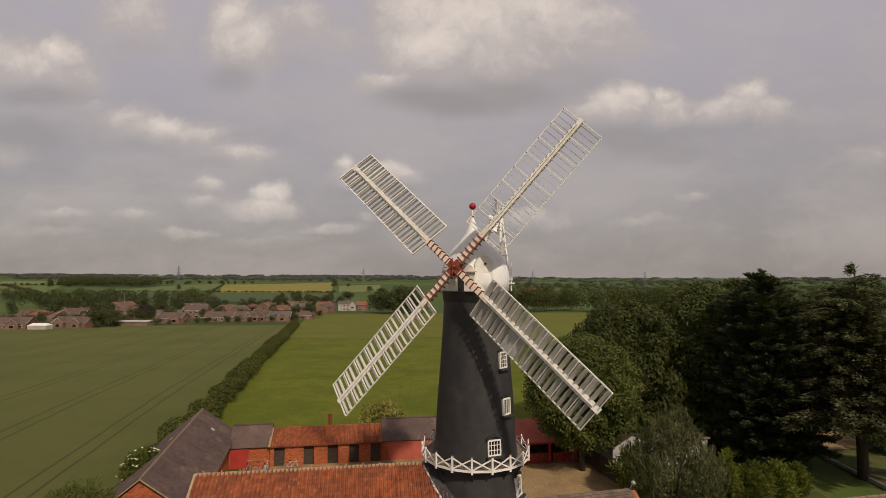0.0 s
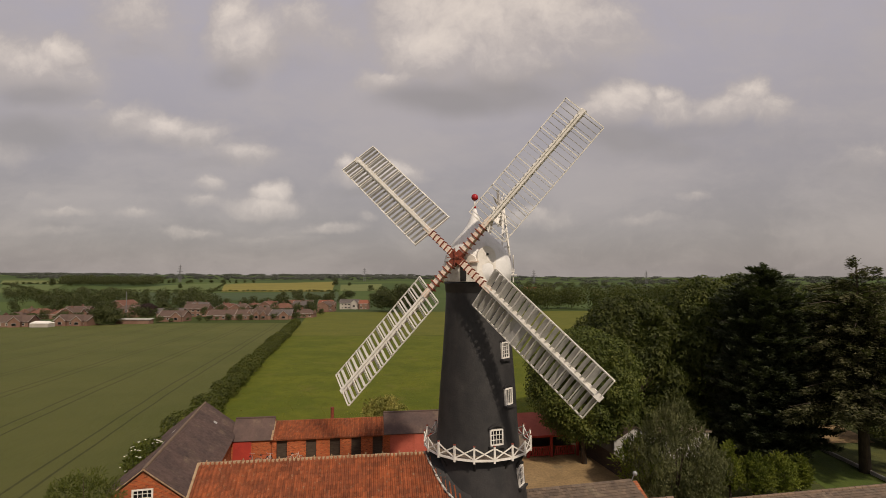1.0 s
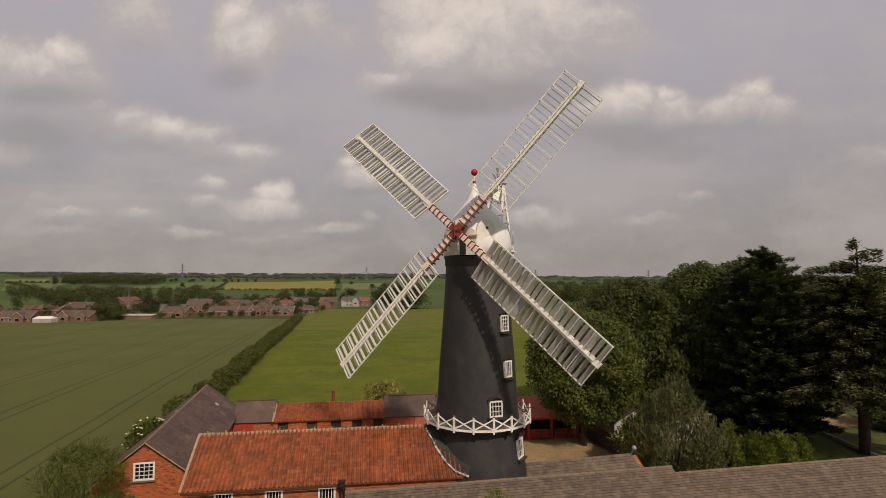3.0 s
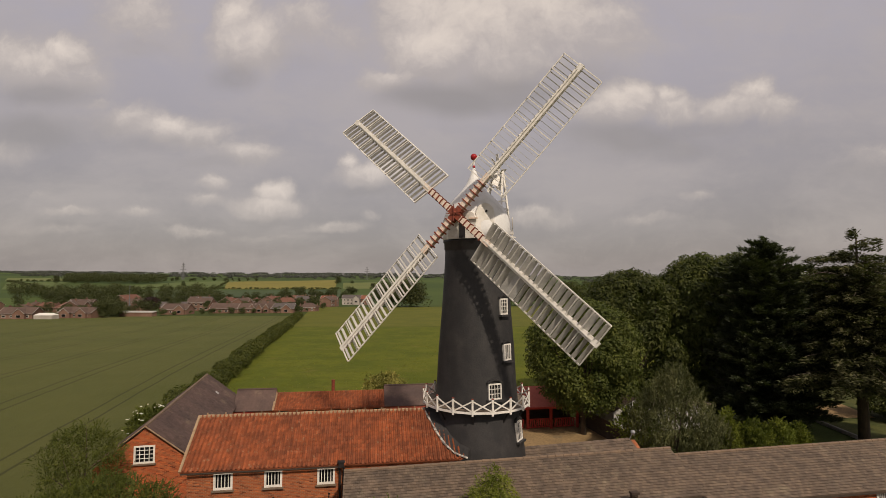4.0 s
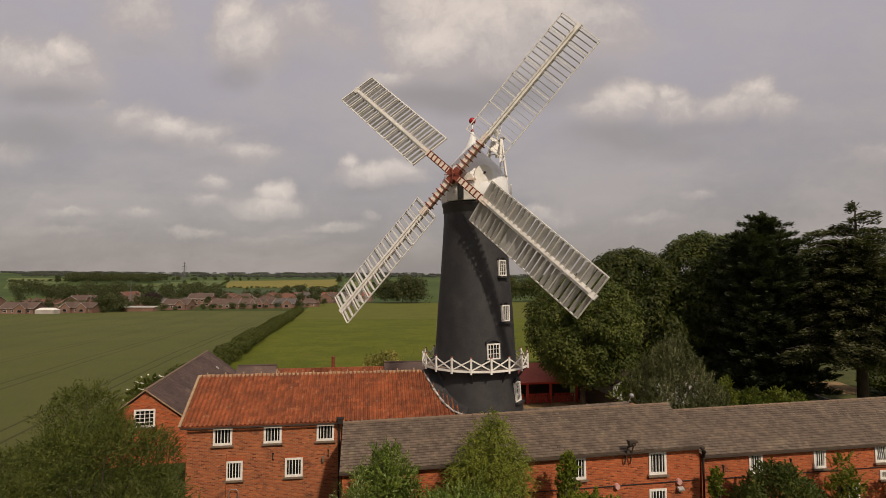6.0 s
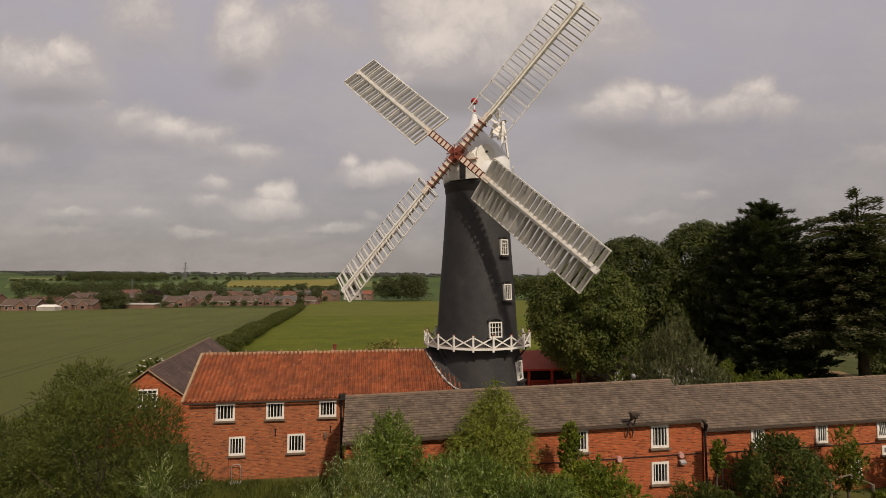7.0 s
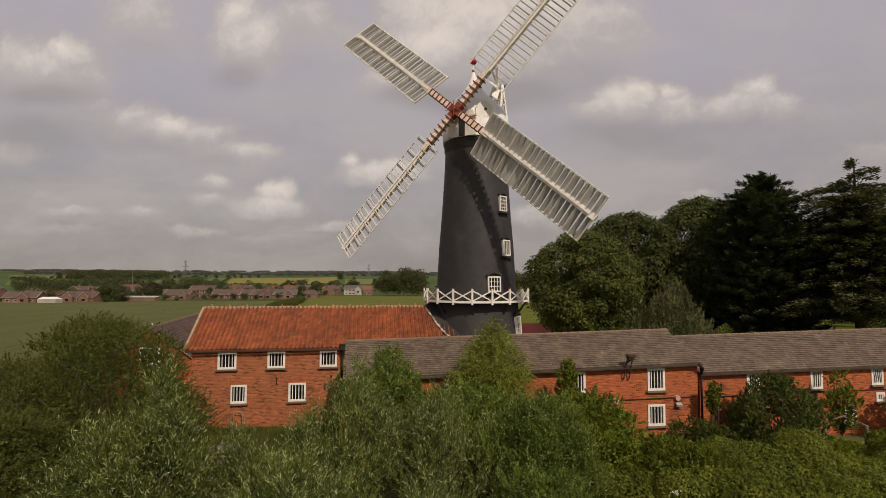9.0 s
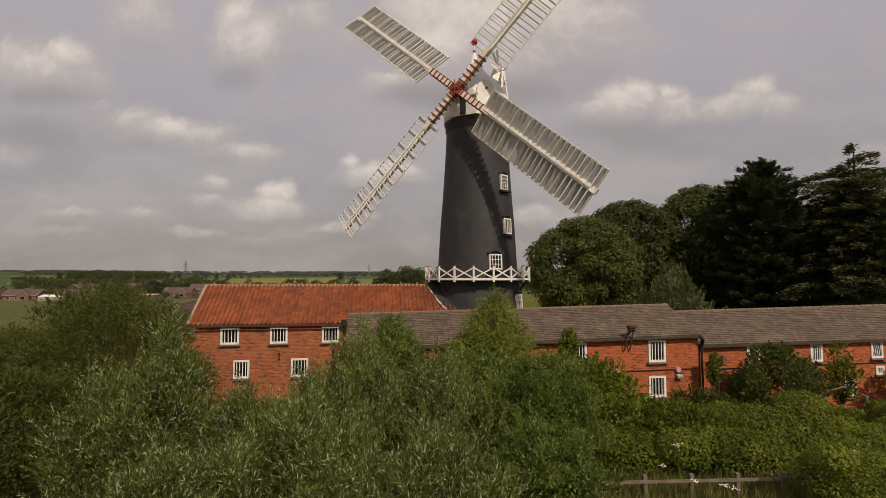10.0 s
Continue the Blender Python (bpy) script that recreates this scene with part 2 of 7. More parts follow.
def leaf_material(name, c1, c2, through=0.35, rough=0.6, pale=None, spec=0.2):
    m = bpy.data.materials.new(name)
    m.use_nodes = True
    N = Nodes(m.node_tree)
    g = N.add("ShaderNodeNewGeometry")
    c = N.mix(g.outputs["Random Per Island"], c1, c2)
    big = N.ramp(N.noise(g.outputs["Position"], 0.55, 4, 0.6), 0.35, 0.68)
    tuft = N.ramp(N.noise(g.outputs["Position"], 2.6, 3, 0.6), 0.32, 0.70)
    vary = N.math("ADD", N.math("MULTIPLY_ADD", big, 0.5, 0.45), N.math("MULTIPLY", tuft, 0.65))
    vary = N.math("MULTIPLY", vary, N.math("MULTIPLY_ADD", N.add("ShaderNodeObjectInfo").outputs["Random"], 0.44, 0.78))
    c = N.add("ShaderNodeHueSaturation", {"Color": c, "Value": vary, "Hue": N.math("MULTIPLY_ADD", big, -0.02, 0.505)}).outputs[0]
    if pale:
        pick = N.math("GREATER_THAN", N.math("FRACT", N.math("MULTIPLY", g.outputs["Random Per Island"], 37.0)), 0.82)
        c = N.mix(pick, c, pale)
    b = N.add("ShaderNodeBsdfPrincipled", {"Base Color": c, "Roughness": rough, "Specular IOR Level": spec})
    tr = N.add("ShaderNodeBsdfTranslucent", {"Color": N.mix(0.5, c, (0.16, 0.24, 0.02))})
    mixer = N.add("ShaderNodeMixShader", [through, b.outputs[0], tr.outputs[0]])
    N.add("ShaderNodeOutputMaterial", [mixer.outputs[0]])
    return m


def glass_material(name):
    m = bpy.data.materials.new(name)
    m.use_nodes = True
    N = Nodes(m.node_tree)
    g = N.add("ShaderNodeNewGeometry")
    c = N.mix(N.noise(g.outputs["Position"], 2.0), (0.006, 0.006, 0.007), (0.02, 0.02, 0.022))
    b = N.add("ShaderNodeBsdfPrincipled", {"Base Color": c, "Roughness": 0.06, "Specular IOR Level": 0.5})
    N.add("ShaderNodeOutputMaterial", [b.outputs[0]])
    return m


TURN = radians(9.5)
M_TAR = material("tarred_brick", (0.022, 0.021, 0.021), (0.034, 0.031, 0.030), 1.2, 0.62, 0.5, 9.0, fine=0.3, stain=(0.05, 0.045, 0.042), stain_at=(0.55, 0.72), stain_scale=0.5, spec=0.4)
M_WHITE = material("white_paint", (0.78, 0.74, 0.68), (0.66, 0.62, 0.55), 2.5, 0.55, 0.15, 14.0, stain=(0.46, 0.38, 0.30), stain_at=(0.62, 0.8), stain_scale=2.2)
M_SLAT = material("weathered_slat_paint", (0.53, 0.51, 0.47), (0.43, 0.41, 0.38), 2.0, 0.6, 0.1, 14.0, stain=(0.34, 0.30, 0.25), stain_at=(0.58, 0.8), stain_scale=1.5)
M_CAP = material("cap_sheet", (0.76, 0.745, 0.72), (0.70, 0.685, 0.66), 1.6, 0.5, 0.12, 5.0, stain=(0.50, 0.47, 0.44), stain_at=(0.58, 0.78), stain_scale=0.8)
M_RUST = material("rust_red_iron", (0.26, 0.055, 0.028), (0.15, 0.04, 0.025), 6.0, 0.7, 0.3, 40.0)
M_PINK = material("rust_stained_stock", (0.76, 0.66, 0.56), (0.66, 0.50, 0.39), 4.0, 0.6, 0.2, 20.0, stain=(0.34, 0.13, 0.07), stain_at=(0.58, 0.75), stain_scale=2.5)
M_REDBALL = material("red_ball", (0.42, 0.02, 0.025), (0.34, 0.015, 0.02), 3.0, 0.35, fine=0.1)
M_BRICK = brick_material("old_red_brick", (0.42, 0.122, 0.044), (0.26, 0.072, 0.030), (0.30, 0.17, 0.10), TURN, amount=0.68)
M_BRICK2 = brick_material("bright_red_brick", (0.48, 0.112, 0.036), (0.30, 0.064, 0.025), (0.32, 0.16, 0.08), TURN, amount=0.5)
M_PANTILE = material("clay_pantile", (0.315, 0.088, 0.033), (0.205, 0.062, 0.028), 0.9, 0.85, 0.5, 26.0, thing=0.24, stain=(0.30, 0.20, 0.12), stain_at=(0.56, 0.72), stain_scale=4.5)
M_PANTILE_I = material("clay_pantile_far", (0.315, 0.088, 0.033), (0.205, 0.062, 0.028), 0.9, 0.85, 0.5, 26.0, island=0.24, stain=(0.30, 0.20, 0.12), stain_at=(0.56, 0.72), stain_scale=4.5)
M_SLATE = material("stone_slate", (0.162, 0.116, 0.082), (0.108, 0.080, 0.060), 1.6, 0.75, 0.4, 24.0, thing=0.22, stain=(0.24, 0.19, 0.13), stain_at=(0.55, 0.75), stain_scale=0.7)
M_SLATE_I = material("stone_slate_far", (0.162, 0.116, 0.082), (0.108, 0.080, 0.060), 1.6, 0.75, 0.4, 24.0, island=0.22, stain=(0.24, 0.19, 0.13), stain_at=(0.55, 0.75), stain_scale=0.7)
M_DARKSLATE = material("purple_slate", (0.118, 0.078, 0.066), (0.082, 0.058, 0.052), 0.5, 0.85, 0.3, 18.0, spec=0.12, stain=(0.175, 0.125, 0.09), stain_at=(0.52, 0.72), stain_scale=0.7, island=0.12)
M_RIDGE = material("ridge_mortar", (0.36, 0.25, 0.15), (0.27, 0.17, 0.10), 3.0, 0.9, 0.4, 18.0)
M_SLATERIDGE = material("clay_ridge_brown", (0.20, 0.135, 0.09), (0.14, 0.10, 0.072), 2.0, 0.85, 0.3, 18.0)
M_WHITEEDGE = material("flaking_limewash", (0.62, 0.58, 0.52), (0.10, 0.09, 0.085), 3.0, 0.85, 0.5, 14.0)
M_GLASS = glass_material("dark_window_glass")
M_SILL = material("stone_sill", (0.20, 0.14, 0.095), (0.14, 0.10, 0.072), 4.0, 0.85, 0.2, 25.0)
M_DARKWOOD = material("dark_timber", (0.045, 0.03, 0.022), (0.07, 0.05, 0.035), 2.0, 0.8, 0.3, 30.0, stretch=(1, 1, 6))
M_WOOD = material("weathered_timber", (0.20, 0.155, 0.11), (0.13, 0.10, 0.075), 3.0, 0.85, 0.3, 30.0)
M_REDPAINT = material("red_paint", (0.40, 0.045, 0.03), (0.32, 0.036, 0.026), 1.6, 0.55, 0.1, 12.0, stain=(0.22, 0.05, 0.035), stain_at=(0.58, 0.78))
M_REDWALL = material("salmon_red_wall", (0.42, 0.10, 0.065), (0.36, 0.08, 0.052), 0.8, 0.75, 0.1, 12.0)
M_IRON = material("black_iron", (0.014, 0.013, 0.013), (0.025, 0.02, 0.018), 5.0, 0.55, 0.1, 30.0)
M_GREY = material("grey_render", (0.42, 0.40, 0.37), (0.34, 0.32, 0.30), 1.4, 0.85, 0.2, 20.0)
M_BARK = material("bark", (0.085, 0.062, 0.045), (0.05, 0.038, 0.03), 5.0, 0.95, 0.7, 22.0, stretch=(1, 1, 0.25))
M_GRAVEL = material("yard_gravel", (0.31, 0.205, 0.098), (0.23, 0.152, 0.074), 0.5, 0.95, 0.5, 30.0, fine=0.5, stain=(0.15, 0.115, 0.07), stain_at=(0.54, 0.7), stain_scale=0.35)
M_VERGE = material("rough_grass", (0.085, 0.088, 0.022), (0.052, 0.062, 0.016), 0.5, 0.95, 0.8, 12.0, fine=0.5, stain=(0.13, 0.115, 0.045), stain_at=(0.55, 0.72), stain_scale=0.25)
M_LAWN = material("lawn_grass", (0.085, 0.115, 0.020), (0.065, 0.095, 0.016), 0.4, 0.95, 0.5, 30.0, fine=0.4)


# ---- mesh helpers ----
class Geo:
    """Vertices and faces gathered for one mesh."""

    def __init__(self):
        self.v, self.f = [], []

    def add(self, verts, faces):
        k = len(self.v)
        self.v += [tuple(p) for p in verts]
        self.f += [tuple(i + k for i in q) for q in faces]
        return self

    def box(self, m, sx, sy, sz):
        """A box with its middle at the pose m."""
        c = [m @ Vector((x * sx / 2, y * sy / 2, z * sz / 2)) for z in (-1, 1) for x, y in ((-1, -1), (1, -1), (1, 1), (-1, 1))]
        return self.add(c, [(3, 2, 1, 0), (4, 5, 6, 7), (0, 1, 5, 4), (1, 2, 6, 5), (2, 3, 7, 6), (3, 0, 4, 7)])

    def beam(self, a, b, w, d, up=(0, 0, 1)):
        """A square timber from a to b."""
        a, b = Vector(a), Vector(b)
        z = (b - a).normalized()
        x = Vector(up).cross(z)
        x = x.normalized() if x.length > 1e-4 else Vector((1, 0, 0))
        y = z.cross(x)
        m = Matrix((x, y, z)).transposed().to_4x4()
        m.translation = (a + b) / 2
        return self.box(m, w, d, (b - a).length)

    def tube(self, path, radii, n=8, caps=True):
        path = [Vector(p) for p in path]
        rings = []
        for i, p in enumerate(path):
            z = (path[min(i + 1, len(path) - 1)] - path[max(i - 1, 0)]).normalized()
            x = z.cross(Vector((0.3, 0.9, 0.2))).normalized()
            y = z.cross(x)
            rings += [p + (x * math.cos(2 * math.pi * k / n) + y * math.sin(2 * math.pi * k / n)) * radii[i] for k in range(n)]
        f = [(i * n + k, i * n + (k + 1) % n, (i + 1) * n + (k + 1) % n, (i + 1) * n + k) for i in range(len(path) - 1) for k in range(n)]
        if caps:
            f += [tuple(range(n))[::-1], tuple((len(path) - 1) * n + k for k in range(n))]
        return self.add(rings, f)

    def turned(self, profile, n=48, centre=(0, 0, 0), a0=0.0, a1=2 * math.pi):
        """A surface of revolution round z from rows (radius, z)."""
        full = abs(a1 - a0 - 2 * math.pi) < 1e-6
        m = n if full else n + 1
        v = [(centre[0] + r * math.cos(a0 + (a1 - a0) * k / n), centre[1] + r * math.sin(a0 + (a1 - a0) * k / n), centre[2] + z) for r, z in profile for k in range(m)]
        f = [(i * m + k, i * m + (k + 1) % m, (i + 1) * m + (k + 1) % m, (i + 1) * m + k) for i in range(len(profile) - 1) for k in range(n)]
        return self.add(v, f)

    def mesh(self, name, mat, smooth=False):
        me = bpy.data.meshes.new(name)
        me.from_pydata(self.v, [], self.f)
        me.materials.append(mat)
        if smooth:
            me.polygons.foreach_set("use_smooth", [True] * len(me.polygons))
        me.update()
        return me


def part(name, geo, mat, parent=None, label="", smooth=False):
    ob = new(name, geo.mesh(name, mat, smooth) if isinstance(geo, Geo) else geo)
    ob.parent = parent
    if label:
        ob["label"] = label
    return ob


def thing(name, label, category, place=(0, 0, 0), group="", kind=""):
    ob = new(name)
    ob.location = place
    return tagged(ob, label, category, group, kind)


# ---- ground ----
def interp(x, rows):
    for (a, p), (b, q) in zip(rows, rows[1:]):
        if x <= b:
            t = max(0.0, (x - a) / (b - a))
            t = t * t * (3 - 2 * t)
            return p + (q - p) * t
    return rows[-1][1]


def height(x, y):
    """The lie of the land."""
    d = math.hypot(x, y)
    left = interp(d, [(0, 0), (75, 0), (240, -2.6), (500, -7), (850, -9), (1500, 3), (2300, 14), (3300, 33), (4800, 42)])
    right = interp(d, [(0, 0), (75, 0), (260, -2.0), (600, -8), (1500, -8), (2500, 2), (3600, 20), (4800, 30)])
    t = min(1, max(0, (x / max(d, 1) + 0.1) / 0.35))
    return left + (right - left) * t


def sheet(name, xs, ys, mat, lift, shape=None, label="", category="ground", kind="structure"):
    """A sheet that follows the ground, a little above it."""
    g = Geo()
    n = len(ys)
    pts = [shape(x, y) if shape else (x, y) for x in xs for y in ys]
    g.v = [(x, y, height(x, y) + lift) for x, y in pts]
    g.f = [(i * n + j, (i + 1) * n + j, (i + 1) * n + j + 1, i * n + j + 1) for i in range(len(xs) - 1) for j in range(n - 1)]
    return tagged(part(name, g, mat, None, smooth=True), label, category, "", kind)


def steps(a, b, n):
    return [a + (b - a) * i / n for i in range(n + 1)]


far_steps = [s * v for s in (-1,) for v in (4700, 3900, 3200, 2700, 2300, 1950, 1650, 1400, 1150, 950, 800, 650, 580, 520, 470, 420, 380, 340, 310, 280, 255, 230, 210, 190, 172, 155, 140, 125, 112, 100, 90, 80, 60, 45, 30, 15)]
far_steps = far_steps + [0] + [-v for v in reversed(far_steps)]


def ground_material():
    m = bpy.data.materials.new("farmland")
    m.use_nodes = True
    N = Nodes(m.node_tree)
    pos = N.add("ShaderNodeNewGeometry").outputs["Position"]
    vor = N.add("ShaderNodeTexVoronoi", {"Vector": pos, "Scale": 0.0045, "Randomness": 0.8})
    c = N.mix(N.ramp(N.noise(pos, 0.3, 6), 0.3, 0.7), (0.060, 0.075, 0.020), (0.045, 0.060, 0.016))
    hue = N.add("ShaderNodeSeparateColor", [vor.outputs["Color"]]).outputs[0]
    f = N.mix(hue, (0.075, 0.105, 0.028), (0.045, 0.070, 0.024))
    d = N.add("ShaderNodeVectorMath", [pos], operation="LENGTH").outputs["Value"]
    c = N.mix(N.ramp(d, 250, 420), c, f)
    b = N.add("ShaderNodeBsdfPrincipled", {"Base Color": c, "Roughness": 0.95, "Specular IOR Level": 0.1})
    N.add("ShaderNodeOutputMaterial", [b.outputs[0]])
    return m


def crop_material():
    """Young corn with pairs of wheel tracks 12 m apart."""
    m = bpy.data.materials.new("green_corn")
    m.use_nodes = True
    N = Nodes(m.node_tree)
    pos = N.add("ShaderNodeNewGeometry").outputs["Position"]
    wob = N.add("ShaderNodeTexNoise", {"Vector": pos, "Scale": 0.04, "Detail": 2.0}).outputs["Color"]
    p2 = N.add("ShaderNodeVectorMath", [wob, (1.6, 1.6, 0), pos], operation="MULTIPLY_ADD").outputs[0]
    s = N.add("ShaderNodeVectorMath", [p2, (0.97637, 0.2161, 0)], operation="DOT_PRODUCT").outputs["Value"]
    s = N.math("ADD", s, 28.97 - 13.151 - 0.9 + 10.0 + 120.0)
    w = N.math("ABSOLUTE", N.math("SUBTRACT", N.math("MODULO", s, 12.0), 6.0))
    w = N.math("ABSOLUTE", N.math("SUBTRACT", N.math("SUBTRACT", 6.0, w), 0.95))
    track = N.ramp(N.math("ADD", w, N.math("MULTIPLY", N.noise(pos, 1.6, 3), 0.25)), 0.36, 0.18)
    c = N.mix(N.ramp(N.noise(pos, 0.05, 6, 0.6), 0.3, 0.7), (0.108, 0.110, 0.032), (0.085, 0.094, 0.025))
    drill = N.add("ShaderNodeVectorMath", [pos, (4.0, 0.35, 1)], operation="MULTIPLY").outputs[0]
    c = N.mix(0.28, c, N.mix(N.noise(drill, 1.2, 6, 0.75), (0, 0, 0), (1, 1, 1)), "OVERLAY")
    c = N.mix(N.math("MULTIPLY", track, 0.65), c, (0.036, 0.036, 0.013))
    b = N.add("ShaderNodeBsdfPrincipled", {"Base Color": c, "Roughness": 0.9, "Specular IOR Level": 0.15})
    bp = N.add("ShaderNodeBump", {"Strength": 0.8, "Distance": 0.25, "Height": N.noise(drill, 2.2, 6, 0.75)})
    N.t.links.new(bp.outputs[0], b.inputs["Normal"])
    N.add("ShaderNodeOutputMaterial", [b.outputs[0]])
    return m


def pasture_material():
    m = bpy.data.materials.new("pasture_grass")
    m.use_nodes = True
    N = Nodes(m.node_tree)
    pos = N.add("ShaderNodeNewGeometry").outputs["Position"]
    c = N.mix(N.ramp(N.noise(pos, 0.09, 7, 0.65), 0.38, 0.62), (0.118, 0.128, 0.015), (0.084, 0.102, 0.012))
    tuft = N.ramp(N.noise(pos, 0.55, 7, 0.7), 0.42, 0.66)
    c = N.mix(N.math("MULTIPLY", tuft, 0.5), c, (0.066, 0.080, 0.011))
    dry = N.ramp(N.noise(pos, 0.16, 6, 0.6), 0.56, 0.74)
    c = N.mix(N.math("MULTIPLY", dry, 0.5), c, (0.15, 0.125, 0.035))
    y = N.add("ShaderNodeSeparateXYZ", [pos]).outputs[1]
    farther = N.ramp(N.math("ADD", y, N.math("MULTIPLY", N.noise(pos, 0.05, 3), 4.0)), 176, 180)
    c = N.mix(N.math("MULTIPLY", farther, 0.45), c, (0.13, 0.122, 0.032))
    edge = N.math("ABSOLUTE", N.math("SUBTRACT", N.math("ADD", y, N.math("MULTIPLY", N.noise(pos, 0.05, 3), 4.0)), 177.0))
    c = N.mix(N.math("MULTIPLY", N.ramp(edge, 1.6, 0.3), 0.4), c, (0.05, 0.05, 0.014))
    c = N.mix(0.35, c, N.mix(N.noise(pos, 3.0, 6, 0.75), (0, 0, 0), (1, 1, 1)), "OVERLAY")
    b = N.add("ShaderNodeBsdfPrincipled", {"Base Color": c, "Roughness": 0.95, "Specular IOR Level": 0.1})
    bp = N.add("ShaderNodeBump", {"Strength": 0.4, "Distance": 0.2, "Height": N.noise(pos, 1.2, 7, 0.75)})
    N.t.links.new(bp.outputs[0], b.inputs["Normal"])
    N.add("ShaderNodeOutputMaterial", [b.outputs[0]])
    return m


sheet("ground", far_steps, far_steps, ground_material(), -0.06, None, "gently rolling green farmland reaching to the horizon", "ground")
HEDGE0, HEDGE1 = Vector((-25.5, 42.0)), Vector((-66.0, 225.0))


def hedge_x(y):
    return HEDGE0.x + (HEDGE1.x - HEDGE0.x) * (y - HEDGE0.y) / (HEDGE1.y - HEDGE0.y)


sheet("crop_field", steps(0, 1, 14), steps(-30, 1, 10) + steps(14, 232, 20), crop_material(), 0.0,
      lambda a, y: (hedge_x(y) - 0.4 - (230 - 0.25 * y) * (1 - a), y + 8 * (1 - a) * -1), "field of green corn with parallel wheel tracks", "field")
sheet("pasture", steps(0, 1, 16), steps(56, 330, 22), pasture_material(), 0.0,
      lambda a, y: (hedge_x(y) + 0.4 + (125 + 0.2 * y) * a, y), "mown green pasture with dry yellow patches", "field")

# ---- the windmill ----
AX, AY = 1.75, 34.3
TOWER = [(3.75, -0.1), (3.50, 1.5), (3.22, 3.4), (3.02, 5.0), (2.80, 6.4), (2.68, 7.4), (2.60, 8.4), (2.49, 10.4), (2.32, 12.5), (2.17, 14.8), (2.10, 16.2), (2.09, 16.7)]


def tower_r(z):
    for (r0, z0), (r1, z1) in zip(TOWER, TOWER[1:]):
        if z <= z1:
            return r0 + (r1 - r0) * (z - z0) / (z1 - z0)
    return TOWER[-1][0]


mill = thing("windmill", "black tarred brick tower mill with white cap and four white sails", "windmill", (AX, AY, 0))
part("tower", Geo().turned(TOWER + [(2.09, 16.82), (2.14, 16.86), (2.15, 17.26), (2.21, 17.31), (2.22, 17.46), (1.5, 17.46)], 72), M_TAR, mill, "tapering tower of tarred black brick", True)


def radial(angle, r, z):
    """The pose of something set on the tower wall at that angle, facing out along -y."""
    return Matrix.Translation((r * math.cos(angle), r * math.sin(angle), z)) @ pose(0, 0, 0, 0, 0, math.degrees(angle) + 90)


def tower_window(angle, z, w, h, cols, rows, hood):
    slope = 0.5 * math.degrees(math.atan2(tower_r(z - 0.6) - tower_r(z + 0.6), 1.2))
    m = radial(angle, tower_r(z) + 0.015, z) @ pose(0, 0, 0, -slope, 0, 0)
    g = Geo()
    for s in (-1, 1):
        g.box(m @ pose(s * (w / 2 - 0.035), 0, 0), 0.07, 0.14, h)
        g.box(m @ pose(0, 0, s * (h / 2 - 0.04)), w - 0.14, 0.13, 0.08)
    win = part("window", g, M_WHITE, mill, "white painted sash window")
    part("pane", Geo().box(m @ pose(0, 0.03, 0), w - 0.1, 0.03, h - 0.1), M_GLASS, win)
    for i in range(1, cols):
        part("glazing_bar", Geo().box(m @ pose(w * (i / cols - 0.5) * 0.92, -0.01, 0), 0.03, 0.06, h - 0.16), M_WHITE, win)
    for i in range(1, rows):
        part("glazing_bar", Geo().box(m @ pose(0, -0.012, h * (i / rows - 0.5) * 0.92), w - 0.14, 0.055, 0.03), M_WHITE, win)
    part("sill", Geo().box(m @ pose(0, -0.08, -h / 2 - 0.07), w + 0.22, 0.32, 0.12), M_TAR, win)
    arch = Geo()
    for i in range(9):
        a = radians(50 + 80 * i / 8)
        arch.box(m @ pose(math.cos(a) * w * 0.8, -0.02, h / 2 - w * 0.52 + math.sin(a) * w * 0.8, 0, -math.degrees(a) + 90), w * 0.15, 0.2 if hood else 0.1, 0.12)
    part("brick_arch", arch, M_TAR, win)


tower_window(math.atan2(-1.62, 1.68), 13.17, 0.72, 1.02, 3, 4, False)
tower_window(math.atan2(-1.72, 1.84), 10.32, 0.74, 1.02, 4, 1, False)
tower_window(math.atan2(-2.55, 1.06), 8.02, 0.88, 0.96, 4, 3, True)
tower_window(math.atan2(-1.44, 2.60), 5.38, 0.82, 1.18, 3, 3, False)

